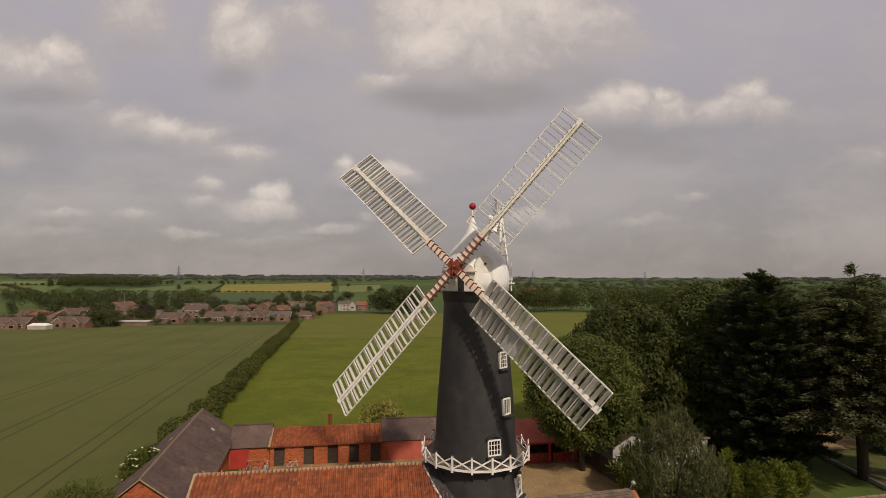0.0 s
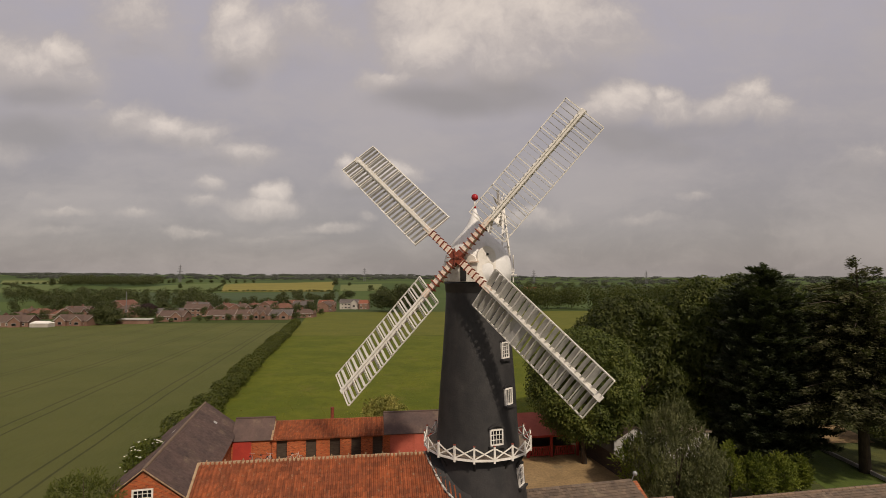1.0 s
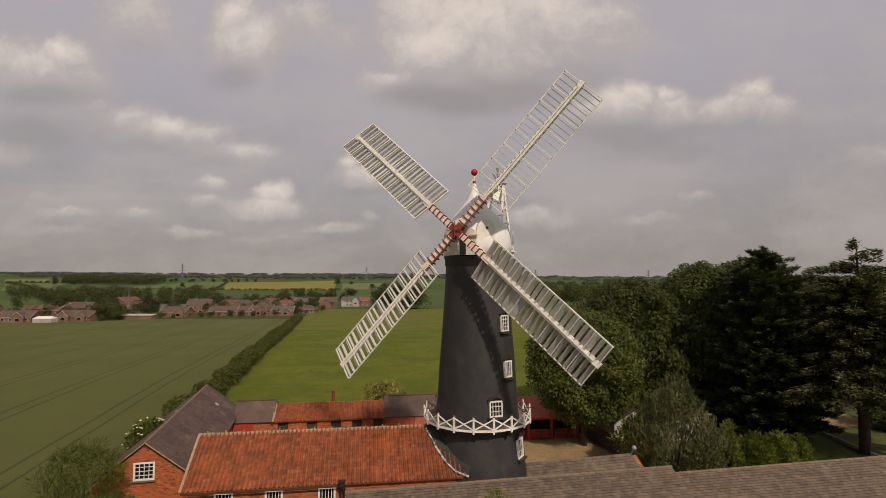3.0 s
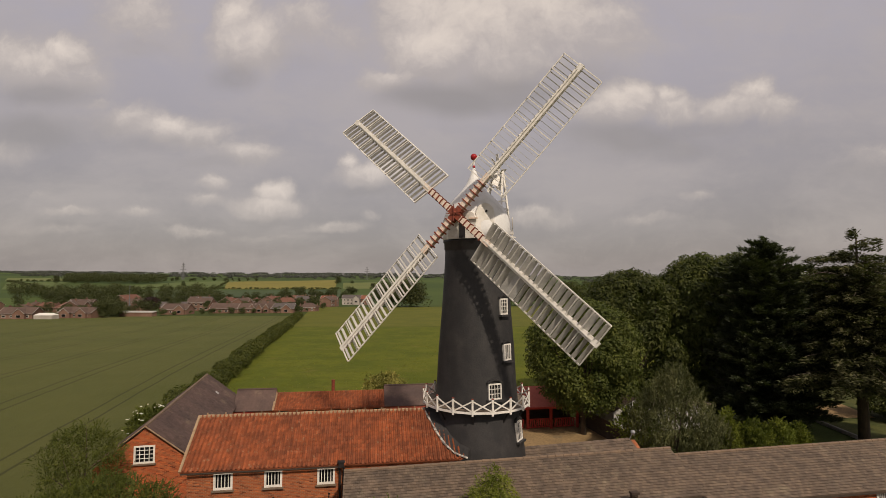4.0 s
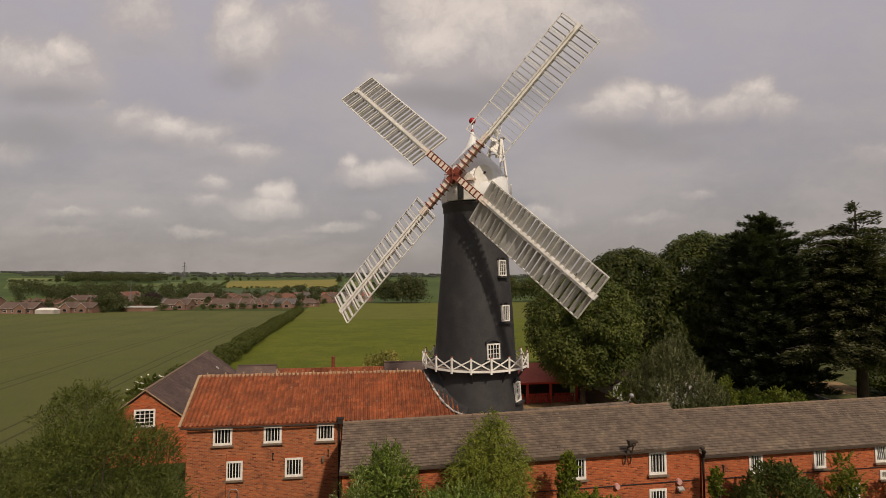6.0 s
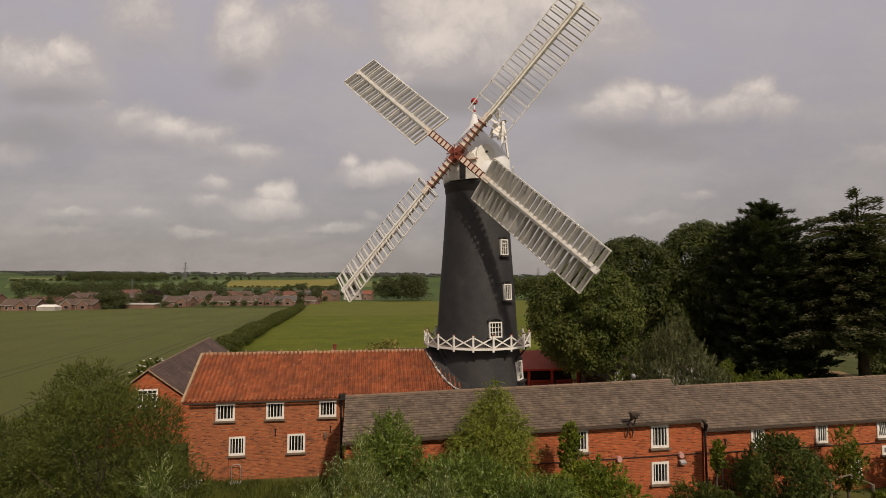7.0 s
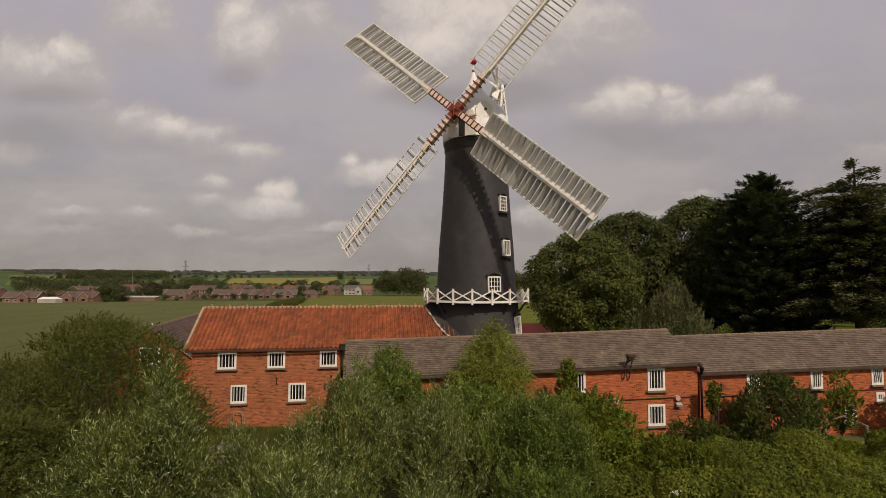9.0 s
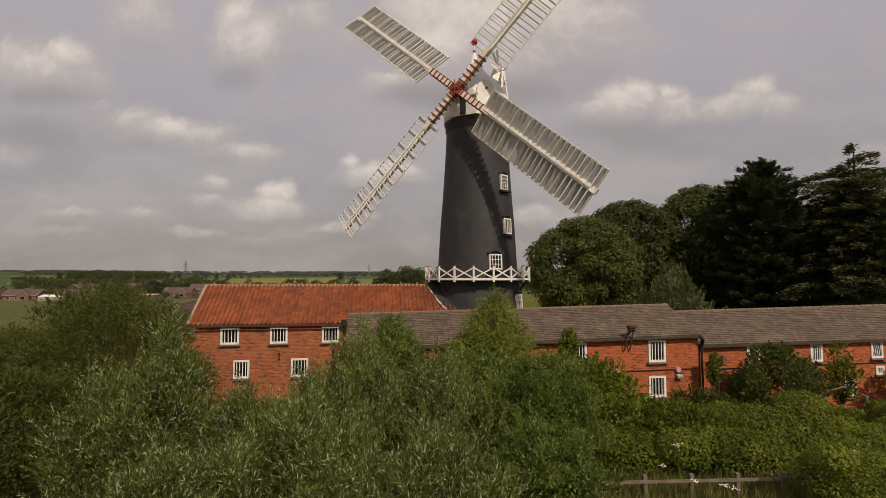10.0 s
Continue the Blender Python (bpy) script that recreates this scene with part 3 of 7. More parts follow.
# gallery
part("gallery_deck", Geo().turned([(2.55, 6.98), (3.44, 6.98), (3.44, 6.90), (2.55, 6.90)], 64), M_WOOD, mill, "timber gallery deck round the tower")
NPOST = 18
for k in range(NPOST):
    a0 = radians(-96.3 + 20 * k)
    a1 = a0 + radians(20)
    p, q = Vector((3.48 * math.cos(a0), 3.48 * math.sin(a0), 0)), Vector((3.48 * math.cos(a1), 3.48 * math.sin(a1), 0))
    z = Vector((0, 0, 1))
    part("edge_board", Geo().beam(p + z * 6.94, q + z * 6.94, 0.05, 0.13), M_WHITE, mill)
    post = part("railing_post", Geo().box(Matrix.Translation(p + z * 7.26) @ pose(0, 0, 0, 0, 0, math.degrees(a0)), 0.09, 0.11, 0.98), M_WHITE, mill, "white gallery railing post")
    part("post_cap", Geo().box(Matrix.Translation(p + z * 7.77) @ pose(0, 0, 0, 0, 0, math.degrees(a0)), 0.11, 0.13, 0.06), M_RUST, post, "red painted cap")
    part("cross_brace", Geo().beam(p + z * 7.00, q + z * 7.64, 0.04, 0.075), M_WHITE, mill)
    part("cross_brace", Geo().beam(p + z * 7.64, q + z * 7.00, 0.045, 0.075), M_WHITE, mill)
    d = Vector((math.cos(a0), math.sin(a0), 0))
    if k % 2 == 0:
        part("bracket", Geo().beam(d * 3.30 + z * 6.86, d * (tower_r(6.0) - 0.05) + z * 6.15, 0.09, 0.12).beam(d * 3.42 + z * 6.84, d * 2.6 + z * 6.84, 0.09, 0.12), M_TAR, mill, "black timber gallery bracket")

# cap
CAP = [(2.12, 17.46), (2.24, 17.50), (2.27, 18.1), (2.27, 18.5), (2.19, 18.9), (2.06, 19.3), (1.88, 19.66), (1.62, 20.0), (1.30, 20.34), (0.99, 20.62), (0.72, 20.92), (0.50, 21.25), (0.32, 21.65), (0.18, 22.05), (0.09, 22.3), (0.0, 22.32)]
SY, ST = 0.462, 0.179
N_ = Vector((-math.sin(SY) * math.cos(ST), -math.cos(SY) * math.cos(ST), math.sin(ST)))
E1 = Vector((math.cos(SY), -math.sin(SY), 0))
E2 = N_.cross(E1)
if E2.z < 0:
    E2 = -E2
HUB = Vector((0.372 - AX, 31.714 - AY, 18.935))
flatn = Vector((N_.x, N_.y, 0)).normalized()
LEAN_ = flatn * 0.40


def cap_shift(z):
    return LEAN_ * min(1.0, max(0.0, (z - 19.2) / 1.7))


g = Geo()
NS = 60
for r, z in CAP:
    o = cap_shift(z)
    for k in range(NS):
        seam = 1.004 if k % 3 == 0 else 1.0
        g.v.append((o.x + r * seam * math.cos(2 * math.pi * k / NS), o.y + r * seam * math.sin(2 * math.pi * k / NS), z))
g.f = [(i * NS + k, i * NS + (k + 1) % NS, (i + 1) * NS + (k + 1) % NS, (i + 1) * NS + k) for i in range(len(CAP) - 1) for k in range(NS)]
part("cap", g, M_CAP, mill, "pale ogee-shaped cap clad in sheet", True)
fin = part("finial", Geo().tube([LEAN_ + Vector((0, 0, 22.2)), LEAN_ + Vector((0, 0, 22.5)), LEAN_ + Vector((0, 0, 22.9))], [0.06, 0.05, 0.045], 10), M_WHITE, mill, "white finial post", True)
part("ball", Geo().turned([(0.23 * math.cos(radians(a)), 23.08 + 0.23 * math.sin(radians(a))) for a in range(-90, 91, 15)], 24, (LEAN_.x, LEAN_.y, 0)), M_REDBALL, fin, "large red finial ball", True)
part("ball", Geo().turned([(0.10 * math.cos(radians(a)), 22.42 + 0.10 * math.sin(radians(a))) for a in range(-90, 91, 22)], 16, (LEAN_.x, LEAN_.y, 0)), M_REDBALL, fin, "small red finial ball", True)
# weather front under the windshaft
H = Matrix((E1, -flatn, Vector((0, 0, 1)))).transposed().to_4x4()     # x to the sails' right, y to the back
prof = [(-0.95, 17.48), (-0.95, 18.75), (-0.8, 19.05), (-0.45, 19.25), (0, 19.32), (0.45, 19.25), (0.8, 19.05), (0.95, 18.75), (0.95, 17.48)]
n = len(prof)
part("windshaft_housing", Geo().add([H @ Vector((x, y, z)) for y in (-2.28, 0.2) for x, z in prof], [(i, i + 1, n + i + 1, n + i) for i in range(n - 1)] + [tuple(range(n))[::-1]]), M_WHITE, mill, "white boarded weather front of the cap")
part("opening", Geo().box(H @ pose(0.04, -2.30, 18.05), 0.40, 0.06, 1.10), M_TAR, mill, "dark opening under the windshaft")
part("weather_board", Geo().box(H @ pose(-0.82, -2.2, 18.62), 0.8, 0.4, 0.34), M_WHITE, mill, "white weather board")
part("ledge", Geo().box(H @ pose(0.80, -2.34, 18.72), 0.62, 0.16, 0.10), M_PINK, mill, "rust-stained timber ledge")
# arched hatch
side = Matrix.Translation((0.42, -1.98, 0)) @ pose(0, 0, 0, 0, 0, 14)
arc = [(0.60 * math.cos(radians(a)), 19.05 + 0.66 * math.sin(radians(a))) for a in range(0, 181, 15)]
pts = [(0.60, 17.50)] + arc + [(-0.60, 17.50)]
n = len(pts)
hat = part("hatch", Geo().add([side @ Vector((x, y, z)) for y in (-0.22, 0.6) for x, z in pts], [tuple(range(n))[::-1]] + [(i, i + 1, n + i + 1, n + i) for i in range(n - 1)]), M_WHITE, mill, "white arched hatch on the cap")
part("ring_bolt", Geo().tube([side @ Vector((0.05, -0.2, 19.2)), side @ Vector((0.05, -0.27, 19.2))], [0.08, 0.08], 10), M_IRON, hat)
part("windshaft", Geo().tube([HUB - N_ * 1.6, HUB - N_ * 0.1, HUB + N_ * 0.30], [0.24, 0.22, 0.12], 14), M_RUST, mill, "rusty iron windshaft", True)
part("cross_hub", Geo().box(Matrix.Translation(HUB) @ Matrix((E1, E2, N_)).transposed().to_4x4() @ pose(0, 0, 0, 0, 0, 49.4), 1.0, 0.42, 0.42).box(Matrix.Translation(HUB) @ Matrix((E1, E2, N_)).transposed().to_4x4() @ pose(0, 0, 0, 0, 0, 139.4), 1.0, 0.44, 0.40), M_RUST, mill, "rusty iron cross")
spider = Geo()
for k in range(4):
    a = radians(49.4 + 45 + 90 * k)
    d = E1 * math.cos(a) + E2 * math.sin(a)
    spider.beam(HUB + N_ * 0.30, HUB + N_ * 0.36 + d * 0.55, 0.04, 0.04)
part("spider", spider, M_RUST, mill, "rusty striking-gear spider")

# sails
L_TIP, L_IN, W_CW, W_CCW, WEATHER = 11.60, 2.65, 1.56, 1.29, 0.347
rng = random.Random(5)
for k, (angle_cw, angle_ccw) in enumerate([(83, 83), (-82, -81), (-84, -84), (66, 64)]):
    a = radians(49.4) + k * math.pi / 2
    ax = E1 * math.cos(a) + E2 * math.sin(a)
    pe = -E1 * math.sin(a) + E2 * math.cos(a)
    root = part("sail", Geo().beam(HUB + ax * 0.2 + N_ * 0.02, HUB + ax * 3.2 + N_ * 0.02, 0.34, 0.34, N_), M_PINK, mill, "white patent sail with slatted shutters")
    part("whip", Geo().beam(HUB + ax * 2.4, HUB + ax * L_TIP, 0.34, 0.24, N_), M_WHITE, root, "long white timber stock")
    part("back_rod", Geo().beam(HUB + ax * 2.7 + N_ * 0.2, HUB + ax * (L_TIP - 0.4) + N_ * 0.2, 0.06, 0.06, N_), M_WHITE, root)
    for i in range(6):
        part("clamp", Geo().box(Matrix.Translation(HUB + ax * (0.62 + 0.37 * i) + N_ * 0.02) @ Matrix((ax, pe, N_)).transposed().to_4x4(), 0.07, 0.56 if k in (0, 2) else 0.46, 0.46), M_RUST, root, "rust-red iron clamp")
    out = L_TIP - 0.12
    bays = 8
    for side_, width, turn_ in ((-1, W_CW, angle_cw), (1, W_CCW, angle_ccw)):
        pw = (pe * math.cos(WEATHER) + N_ * math.sin(WEATHER)) * side_
        nn = ax.cross(pw).normalized() * side_
        a0, a1 = HUB + ax * L_IN + pw * 0.12, HUB + ax * out + pw * 0.12
        part("hemlath", Geo().beam(HUB + ax * L_IN + pw * width, HUB + ax * out + pw * width, 0.07, 0.06, nn), M_WHITE, root)
        part("inner_lath", Geo().beam(a0, a1, 0.05, 0.06, nn), M_WHITE, root)
        for i in range(bays + 1):
            c = HUB + ax * (L_IN + (out - L_IN) * i / bays)
            part("sail_bar", Geo().beam(c + N_ * 0.07 + pw * 0.08, c + N_ * 0.07 + pw * width, 0.06, (0.05, 0.12, 0.085, 0.12)[k], nn), M_WHITE, root)
        for i in range(bays * 3):
            lean = turn_ + rng.uniform(-3, 3)
            if k == 2 and i % 3 == 0:
                lean = 44 + rng.uniform(-8, 8)
            if k == 0:
                lean = turn_ + rng.uniform(-1.5, 1.5)
            if k == 3 and side_ < 0 and 7 <= i <= 9:
                lean = 20 + rng.uniform(-8, 8)
            if k == 3 and rng.random() < 0.12:
                lean -= 18
            c = HUB + ax * (L_IN + (out - L_IN) * (i + 0.5) / (bays * 3)) + pw * (width / 2 + 0.06)
            m = Matrix((ax, pw, ax.cross(pw))).transposed().to_4x4()
            m.translation = c
            part("shutter", Geo().box(m @ pose(0, 0, 0, 0, lean * side_, 0), (0.29, 0.22, 0.24, 0.36)[k], width - 0.20, 0.02), M_SLAT, root)

# fantail on its stage
FB = -flatn
fan = Vector((0, 0, 0)) + FB * 4.1
SIDE = Vector((0, 0, 1)).cross(FB).normalized()
fr = Geo()
for s in (-1, 1):
    fr.beam(FB * 2.0 + SIDE * s * 0.95 + Vector((0, 0, 18.4)), fan + SIDE * s * 0.35 + Vector((0, 0, 22.9)), 0.13, 0.13)
    fr.beam(FB * 3.6 + SIDE * s * 1.1 + Vector((0, 0, 18.3)), fan + SIDE * s * 0.35 + Vector((0, 0, 22.9)), 0.13, 0.13)
    fr.beam(FB * 2.6 + SIDE * s * 1.0 + Vector((0, 0, 19.9)), FB * 3.75 + SIDE * s * 0.9 + Vector((0, 0, 20.0)), 0.09, 0.09)
    fr.beam(FB * 2.9 + SIDE * s * 0.8 + Vector((0, 0, 20.9)), FB * 3.8 + SIDE * s * 0.7 + Vector((0, 0, 21.3)), 0.08, 0.08)
    fr.beam(FB * 1.6 + SIDE * s * 1.1 + Vector((0, 0, 18.25)), FB * 4.0 + SIDE * s * 1.15 + Vector((0, 0, 18.25)), 0.16, 0.2)
    fr.beam(FB * 3.9 + SIDE * s * 1.15 + Vector((0, 0, 17.4)), FB * 3.9 + SIDE * s * 1.15 + Vector((0, 0, 19.4)), 0.09, 0.09)
for z in (19.3, 20.6, 21.7):
    fr.beam(FB * (3.2 + 0.2 * (z - 19)) + SIDE * -0.85 + Vector((0, 0, z)), FB * (3.2 + 0.2 * (z - 19)) + SIDE * 0.85 + Vector((0, 0, z)), 0.08, 0.08)
stage = part("fan_stage", fr, M_WHITE, mill, "white timber fantail frame")
part("platform", Geo().box(Matrix.Translation(FB * 3.6 + Vector((0, 0, 17.95))) @ H.to_3x3().to_4x4(), 2.6, 1.3, 0.1), M_WHITE, stage)
for k in range(8):
    a = 2 * math.pi * k / 8 + 0.2
    d = FB * math.cos(a) + Vector((0, 0, 1)) * math.sin(a)
    c = fan + Vector((0, 0, 22.9))
    t = SIDE.cross(d)
    m = Matrix((d, (t + SIDE * 0.9).normalized(), d.cross((t + SIDE * 0.9).normalized()))).transposed().to_4x4()
    m.translation = c + d * 0.85
    part("fan_blade", Geo().box(m, 1.0, 0.50, 0.025).beam(c, c + d * 1.1, 0.05, 0.05), M_WHITE, stage, "white fantail blade")


# ---- farm buildings ----
UV = Matrix.Translation((-6.99, 29.54, 0)) @ pose(0, 0, 0, 0, 0, 9.5)      # the yard's own axes: u along the barns, v away, z up


def wall_geo(m, u0, u1, z0, zl, zr, thick, holes=(), gable=None):
    """A wall along x of the pose m, from z0 up to a top that runs from zl to zr, with openings (u0, u1, z0, z1)."""
    g = Geo()
    us = sorted({u0, u1, *[h[0] for h in holes], *[h[1] for h in holes], *([gable[0]] if gable else [])})
    zs = sorted({z0, *[h[2] for h in holes], *[h[3] for h in holes]})

    def top(u):
        if gable:
            return zl + (gable[1] - zl) * (u - u0) / (gable[0] - u0) if u < gable[0] else gable[1] + (zr - gable[1]) * (u - gable[0]) / (u1 - gable[0])
        return zl + (zr - zl) * (u - u0) / (u1 - u0)
    rows = len(zs) + 1

    def zat(u, j):
        return min(zs[j], top(u)) if j < len(zs) else top(u)
    def solid(i, j):
        if not (0 <= i < len(us) - 1 and 0 <= j < rows - 1):
            return False
        a, b = us[i], us[i + 1]
        if zat(a, j + 1) - zat(a, j) < 1e-4 and zat(b, j + 1) - zat(b, j) < 1e-4:
            return False
        u, z = (a + b) / 2, (zat(a, j) + zat(a, j + 1) + zat(b, j) + zat(b, j + 1)) / 4
        return not any(h[0] < u < h[1] and h[2] < z < h[3] for h in holes)
    at = {}

    def corner(x, y, z):
        k = (round(x, 4), round(y, 4), round(z, 4))
        if k not in at:
            at[k] = len(g.v)
            g.v.append(m @ Vector((x, y, z)))
        return at[k]

    def face(*pts):
        ids = []
        for q in (corner(*p) for p in pts):
            if q not in ids:
                ids.append(q)
        if len(ids) > 2:
            g.f.append(tuple(ids))
    for i in range(len(us) - 1):
        for j in range(rows - 1):
            if not solid(i, j):
                continue
            a, b = us[i], us[i + 1]
            p, q, r, s = (a, zat(a, j)), (b, zat(b, j)), (b, zat(b, j + 1)), (a, zat(a, j + 1))
            face(*[(x, 0, z) for x, z in (p, q, r, s)])
            face(*[(x, thick, z) for x, z in (s, r, q, p)])
            for (x0, z0_), (x1, z1_), n in ((p, q, (i, j - 1)), (q, r, (i + 1, j)), (r, s, (i, j + 1)), (s, p, (i - 1, j))):
                if not solid(*n):
                    face((x0, 0, z0_), (x0, thick, z0_), (x1, thick, z1_), (x1, 0, z1_))
    return g


def casement(m, u0, u1, z0, z1, parent, bars=4, rails=0, sill=True, arch=False, tilt=0):
    """A white window of upright bars in an opening of the wall at the pose m."""
    w, h = u1 - u0, z1 - z0
    c = m @ pose((u0 + u1) / 2, 0.015, (z0 + z1) / 2)
    g = Geo()
    for s in (-1, 1):
        g.box(c @ pose(s * (w / 2 - 0.055), 0, 0), 0.11, 0.12, h)
        g.box(c @ pose(0, 0, s * (h / 2 - 0.055)), w - 0.22, 0.12, 0.11)
    win = part("window", g, M_WHITE, parent, "white window with upright bars")
    part("pane", Geo().box(c @ pose(0, 0.03, 0), w - 0.1, 0.02, h - 0.1), M_GLASS, win)
    for i in range(1, bars + 1):
        part("window_bar", Geo().box(c @ pose(w * (i / (bars + 1) - 0.5) * 0.9, -0.01, 0, 0, tilt), 0.036, 0.05, h - 0.19), M_WHITE, win)
    for i in range(1, rails + 1):
        part("glazing_bar", Geo().box(c @ pose(0, -0.005, h * (i / (rails + 1) - 0.5) * 0.9), w - 0.18, 0.05, 0.03), M_WHITE, win)
    if sill:
        part("sill", Geo().box(m @ pose((u0 + u1) / 2, -0.05, z0 - 0.045), w + 0.16, 0.2, 0.08), M_SILL, win)
    if arch:
        for i in range(11):
            a = radians(-22 + 44 * i / 10)
            part("brick", Geo().box(m @ pose((u0 + u1) / 2 + math.sin(a) * w * 1.45, 0.0, z1 - w * 1.32 + math.cos(a) * w * 1.45, 0, math.degrees(a)), 0.075, 0.05, 0.26), M_BRICK2, win)
    return win


def slope_frame(p00, p10, p01):
    """A pose with x along the eave, y up the slope, z out, from the eave's two ends and the ridge's first end."""
    p00, p10, p01 = Vector(p00), Vector(p10), Vector(p01)
    x = (p10 - p00).normalized()
    z = x.cross(p01 - p00).normalized()
    y = z.cross(x)
    m = Matrix((x, y, z)).transposed().to_4x4()
    m.translation = p00
    return m


def roof_slab(name, corners, thick, mat, parent, label=""):
    """A roof slope as a slab: eave left, eave right, ridge right, ridge left."""
    c = [Vector(p) for p in corners]
    n = (c[1] - c[0]).cross(c[3] - c[0]).normalized() * -thick
    g = Geo()
    k = 6
    g.v = [c[0].lerp(c[1], i / k).lerp(c[3].lerp(c[2], i / k), j / k) + n * d for d in (0, 1) for j in range(k + 1) for i in range(k + 1)]
    w, o = k + 1, (k + 1) ** 2
    for j in range(k):
        for i in range(k):
            a = j * w + i
            g.f += [(a, a + 1, a + w + 1, a + w), (o + a + w, o + a + w + 1, o + a + 1, o + a)]
    rim = [i for i in range(k)] + [k + j * w for j in range(k)] + [k * w + k - i for i in range(k)] + [(k - j) * w for j in range(k)]
    for a, b in zip(rim, rim[1:] + rim[:1]):
        g.f.append((a, o + a, o + b, b))
    return part(name, g, mat, parent, label)


def pantile_mesh(w, h):
    """One S-shaped clay tile, its lower end proud."""
    prof = [(-0.5, 0.010), (-0.3, -0.016), (-0.08, -0.006), (0.08, 0.082), (0.32, 0.108), (0.5, 0.012)]
    g = Geo()
    n = len(prof)
    v = []
    for y, lift in ((0, 0.042), (h * 1.08, 0.010)):
        v += [(x * w, y, z + lift) for x, z in prof]
    v += [(x * w, 0, z + 0.012) for x, z in prof]
    g.add(v, [(i, i + 1, n + i + 1, n + i) for i in range(n - 1)] + [(2 * n + i, 2 * n + i + 1, i + 1, i) for i in range(n - 1)])
    return g


def slate_mesh(w, h):
    return Geo().add([(-w / 2, 0, 0.042), (w / 2, 0, 0.042), (w / 2, h * 1.1, 0.008), (-w / 2, h * 1.1, 0.008), (-w / 2, 0, 0.006), (w / 2, 0, 0.006)],
                     [(0, 1, 2, 3), (4, 5, 1, 0), (0, 3, 4), (1, 5, 2)])


def lay_tiles(name, roof, corners, tile, w, h, mat, mat_i, near, stagger=0.0, seed=1, skip=None):
    """Lays tiles over a slope; those with near(u, row) true are pieces of their own, the rest one mesh."""
    c = [Vector(p) for p in corners]
    m = slope_frame(c[0], c[1], c[3])
    inv = m.inverted()
    l = [inv @ p for p in c]
    rows = max(1, round(l[3].y / h))
    h2 = l[3].y / rows
    rest = Geo()
    me = tile(w * 0.94, h2).mesh(name, mat)
    r = random.Random(seed)
    count = 0
    for j in range(rows):
        t = j / rows
        x0, x1 = l[0].x + (l[3].x - l[0].x) * t, l[1].x + (l[2].x - l[1].x) * t
        n = int((x1 - x0) / w)
        for i in range(n):
            x = x0 + (i + 0.5 + (stagger if j % 2 else 0)) * w
            if x > x1 - w * 0.4:
                continue
            s = (x - x0) / max(0.01, x1 - x0)
            q = inv @ c[0].lerp(c[1], s).lerp(c[3].lerp(c[2], s), t)
            p = pose(x + r.uniform(-0.006, 0.006), j * h2, q.z + 0.012 + r.uniform(0, 0.012), r.uniform(-0.8, 0.8), r.uniform(-0.8, 0.8), r.uniform(-0.9, 0.9))
            if skip and skip(x, j / rows):
                continue
            if near(x, j) and count < 300:
                o = new(name, me)
                o.parent = roof
                o.matrix_basis = m @ p
                count += 1
            else:
                q = tile(w * 0.94, h2)
                mm = m @ p
                rest.add([mm @ Vector(a) for a in q.v], q.f)
    if rest.f:
        tagged(part(name + "_field", rest, mat_i, roof), kind="stuff")


def uvz(u, v, z):
    return UV @ Vector((u, v, z))


TILE_JOBS = []

# the red-roofed barn beside the mill
barn = thing("brick_barn", "two-storey red brick barn with orange clay pantile roof", "barn")
BW = UV @ pose(0, 0, 0)
HOLES = [(-6.06, -5.05, 3.27, 4.22), (-3.37, -2.40, 3.28, 4.22), (-0.48, 0.49, 3.29, 4.22), (-5.36, -4.46, 1.36, 2.39), (-2.19, -1.22, 1.38, 2.42)]
part("wall", wall_geo(BW, -7.45, 7.6, -0.1, 4.40, 4.40, 0.35, HOLES), M_BRICK, barn, "weathered red brick front wall")
part("wall", wall_geo(UV @ pose(-7.45, 6.0, 0, 0, 0, -90), 0, 5.65, -0.1, 4.40, 4.40, 0.35, gable=(3.0, 6.42)), M_BRICK, barn)
part("wall", wall_geo(UV @ pose(-7.10, 5.65, 0), 0, 13, -0.1, 4.40, 4.40, 0.35), M_BRICK, barn)
for h in HOLES:
    casement(BW, *h, barn, arch=h[2] < 2)
part("pilaster", Geo().box(UV @ pose(-5.6, -0.06, 1.35), 0.55, 0.12, 2.9), M_BRICK, barn, "shallow brick buttress")
front = [uvz(-7.75, -0.24, 4.36), uvz(8.1, -0.24, 4.36), uvz(6.0, 3.0, 6.52), uvz(-7.75, 3.0, 6.52)]
back = [uvz(8.1, 6.24, 4.36), uvz(-7.75, 6.24, 4.36), uvz(-7.75, 3.0, 6.52), uvz(6.0, 3.0, 6.52)]
r1 = roof_slab("roof", front, 0.08, M_PANTILE_I, barn, "orange clay pantile roof slope")
r2 = roof_slab("roof", back, 0.08, M_PANTILE_I, barn, "orange clay pantile roof slope")
edge_pts = [(5.95, 3.0, 6.55), (6.25, 2.2, 6.04), (6.55, 1.4, 5.50), (6.95, 0.6, 4.97), (7.45, 0.05, 4.60), (8.15, -0.28, 4.38)]
lo, hi = [], []
for u, v, z in edge_pts:
    q = uvz(u, v, z)
    d = Vector((AX - q.x, AY - q.y, 0))
    k = d.length - tower_r(z + 0.35) - 0.02
    d.normalize()
    lo.append(q + Vector((0, 0, 0.05)) - d * 0.10)
    hi.append(q + d * (max(0.05, k)) + Vector((0, 0, 0.40)))
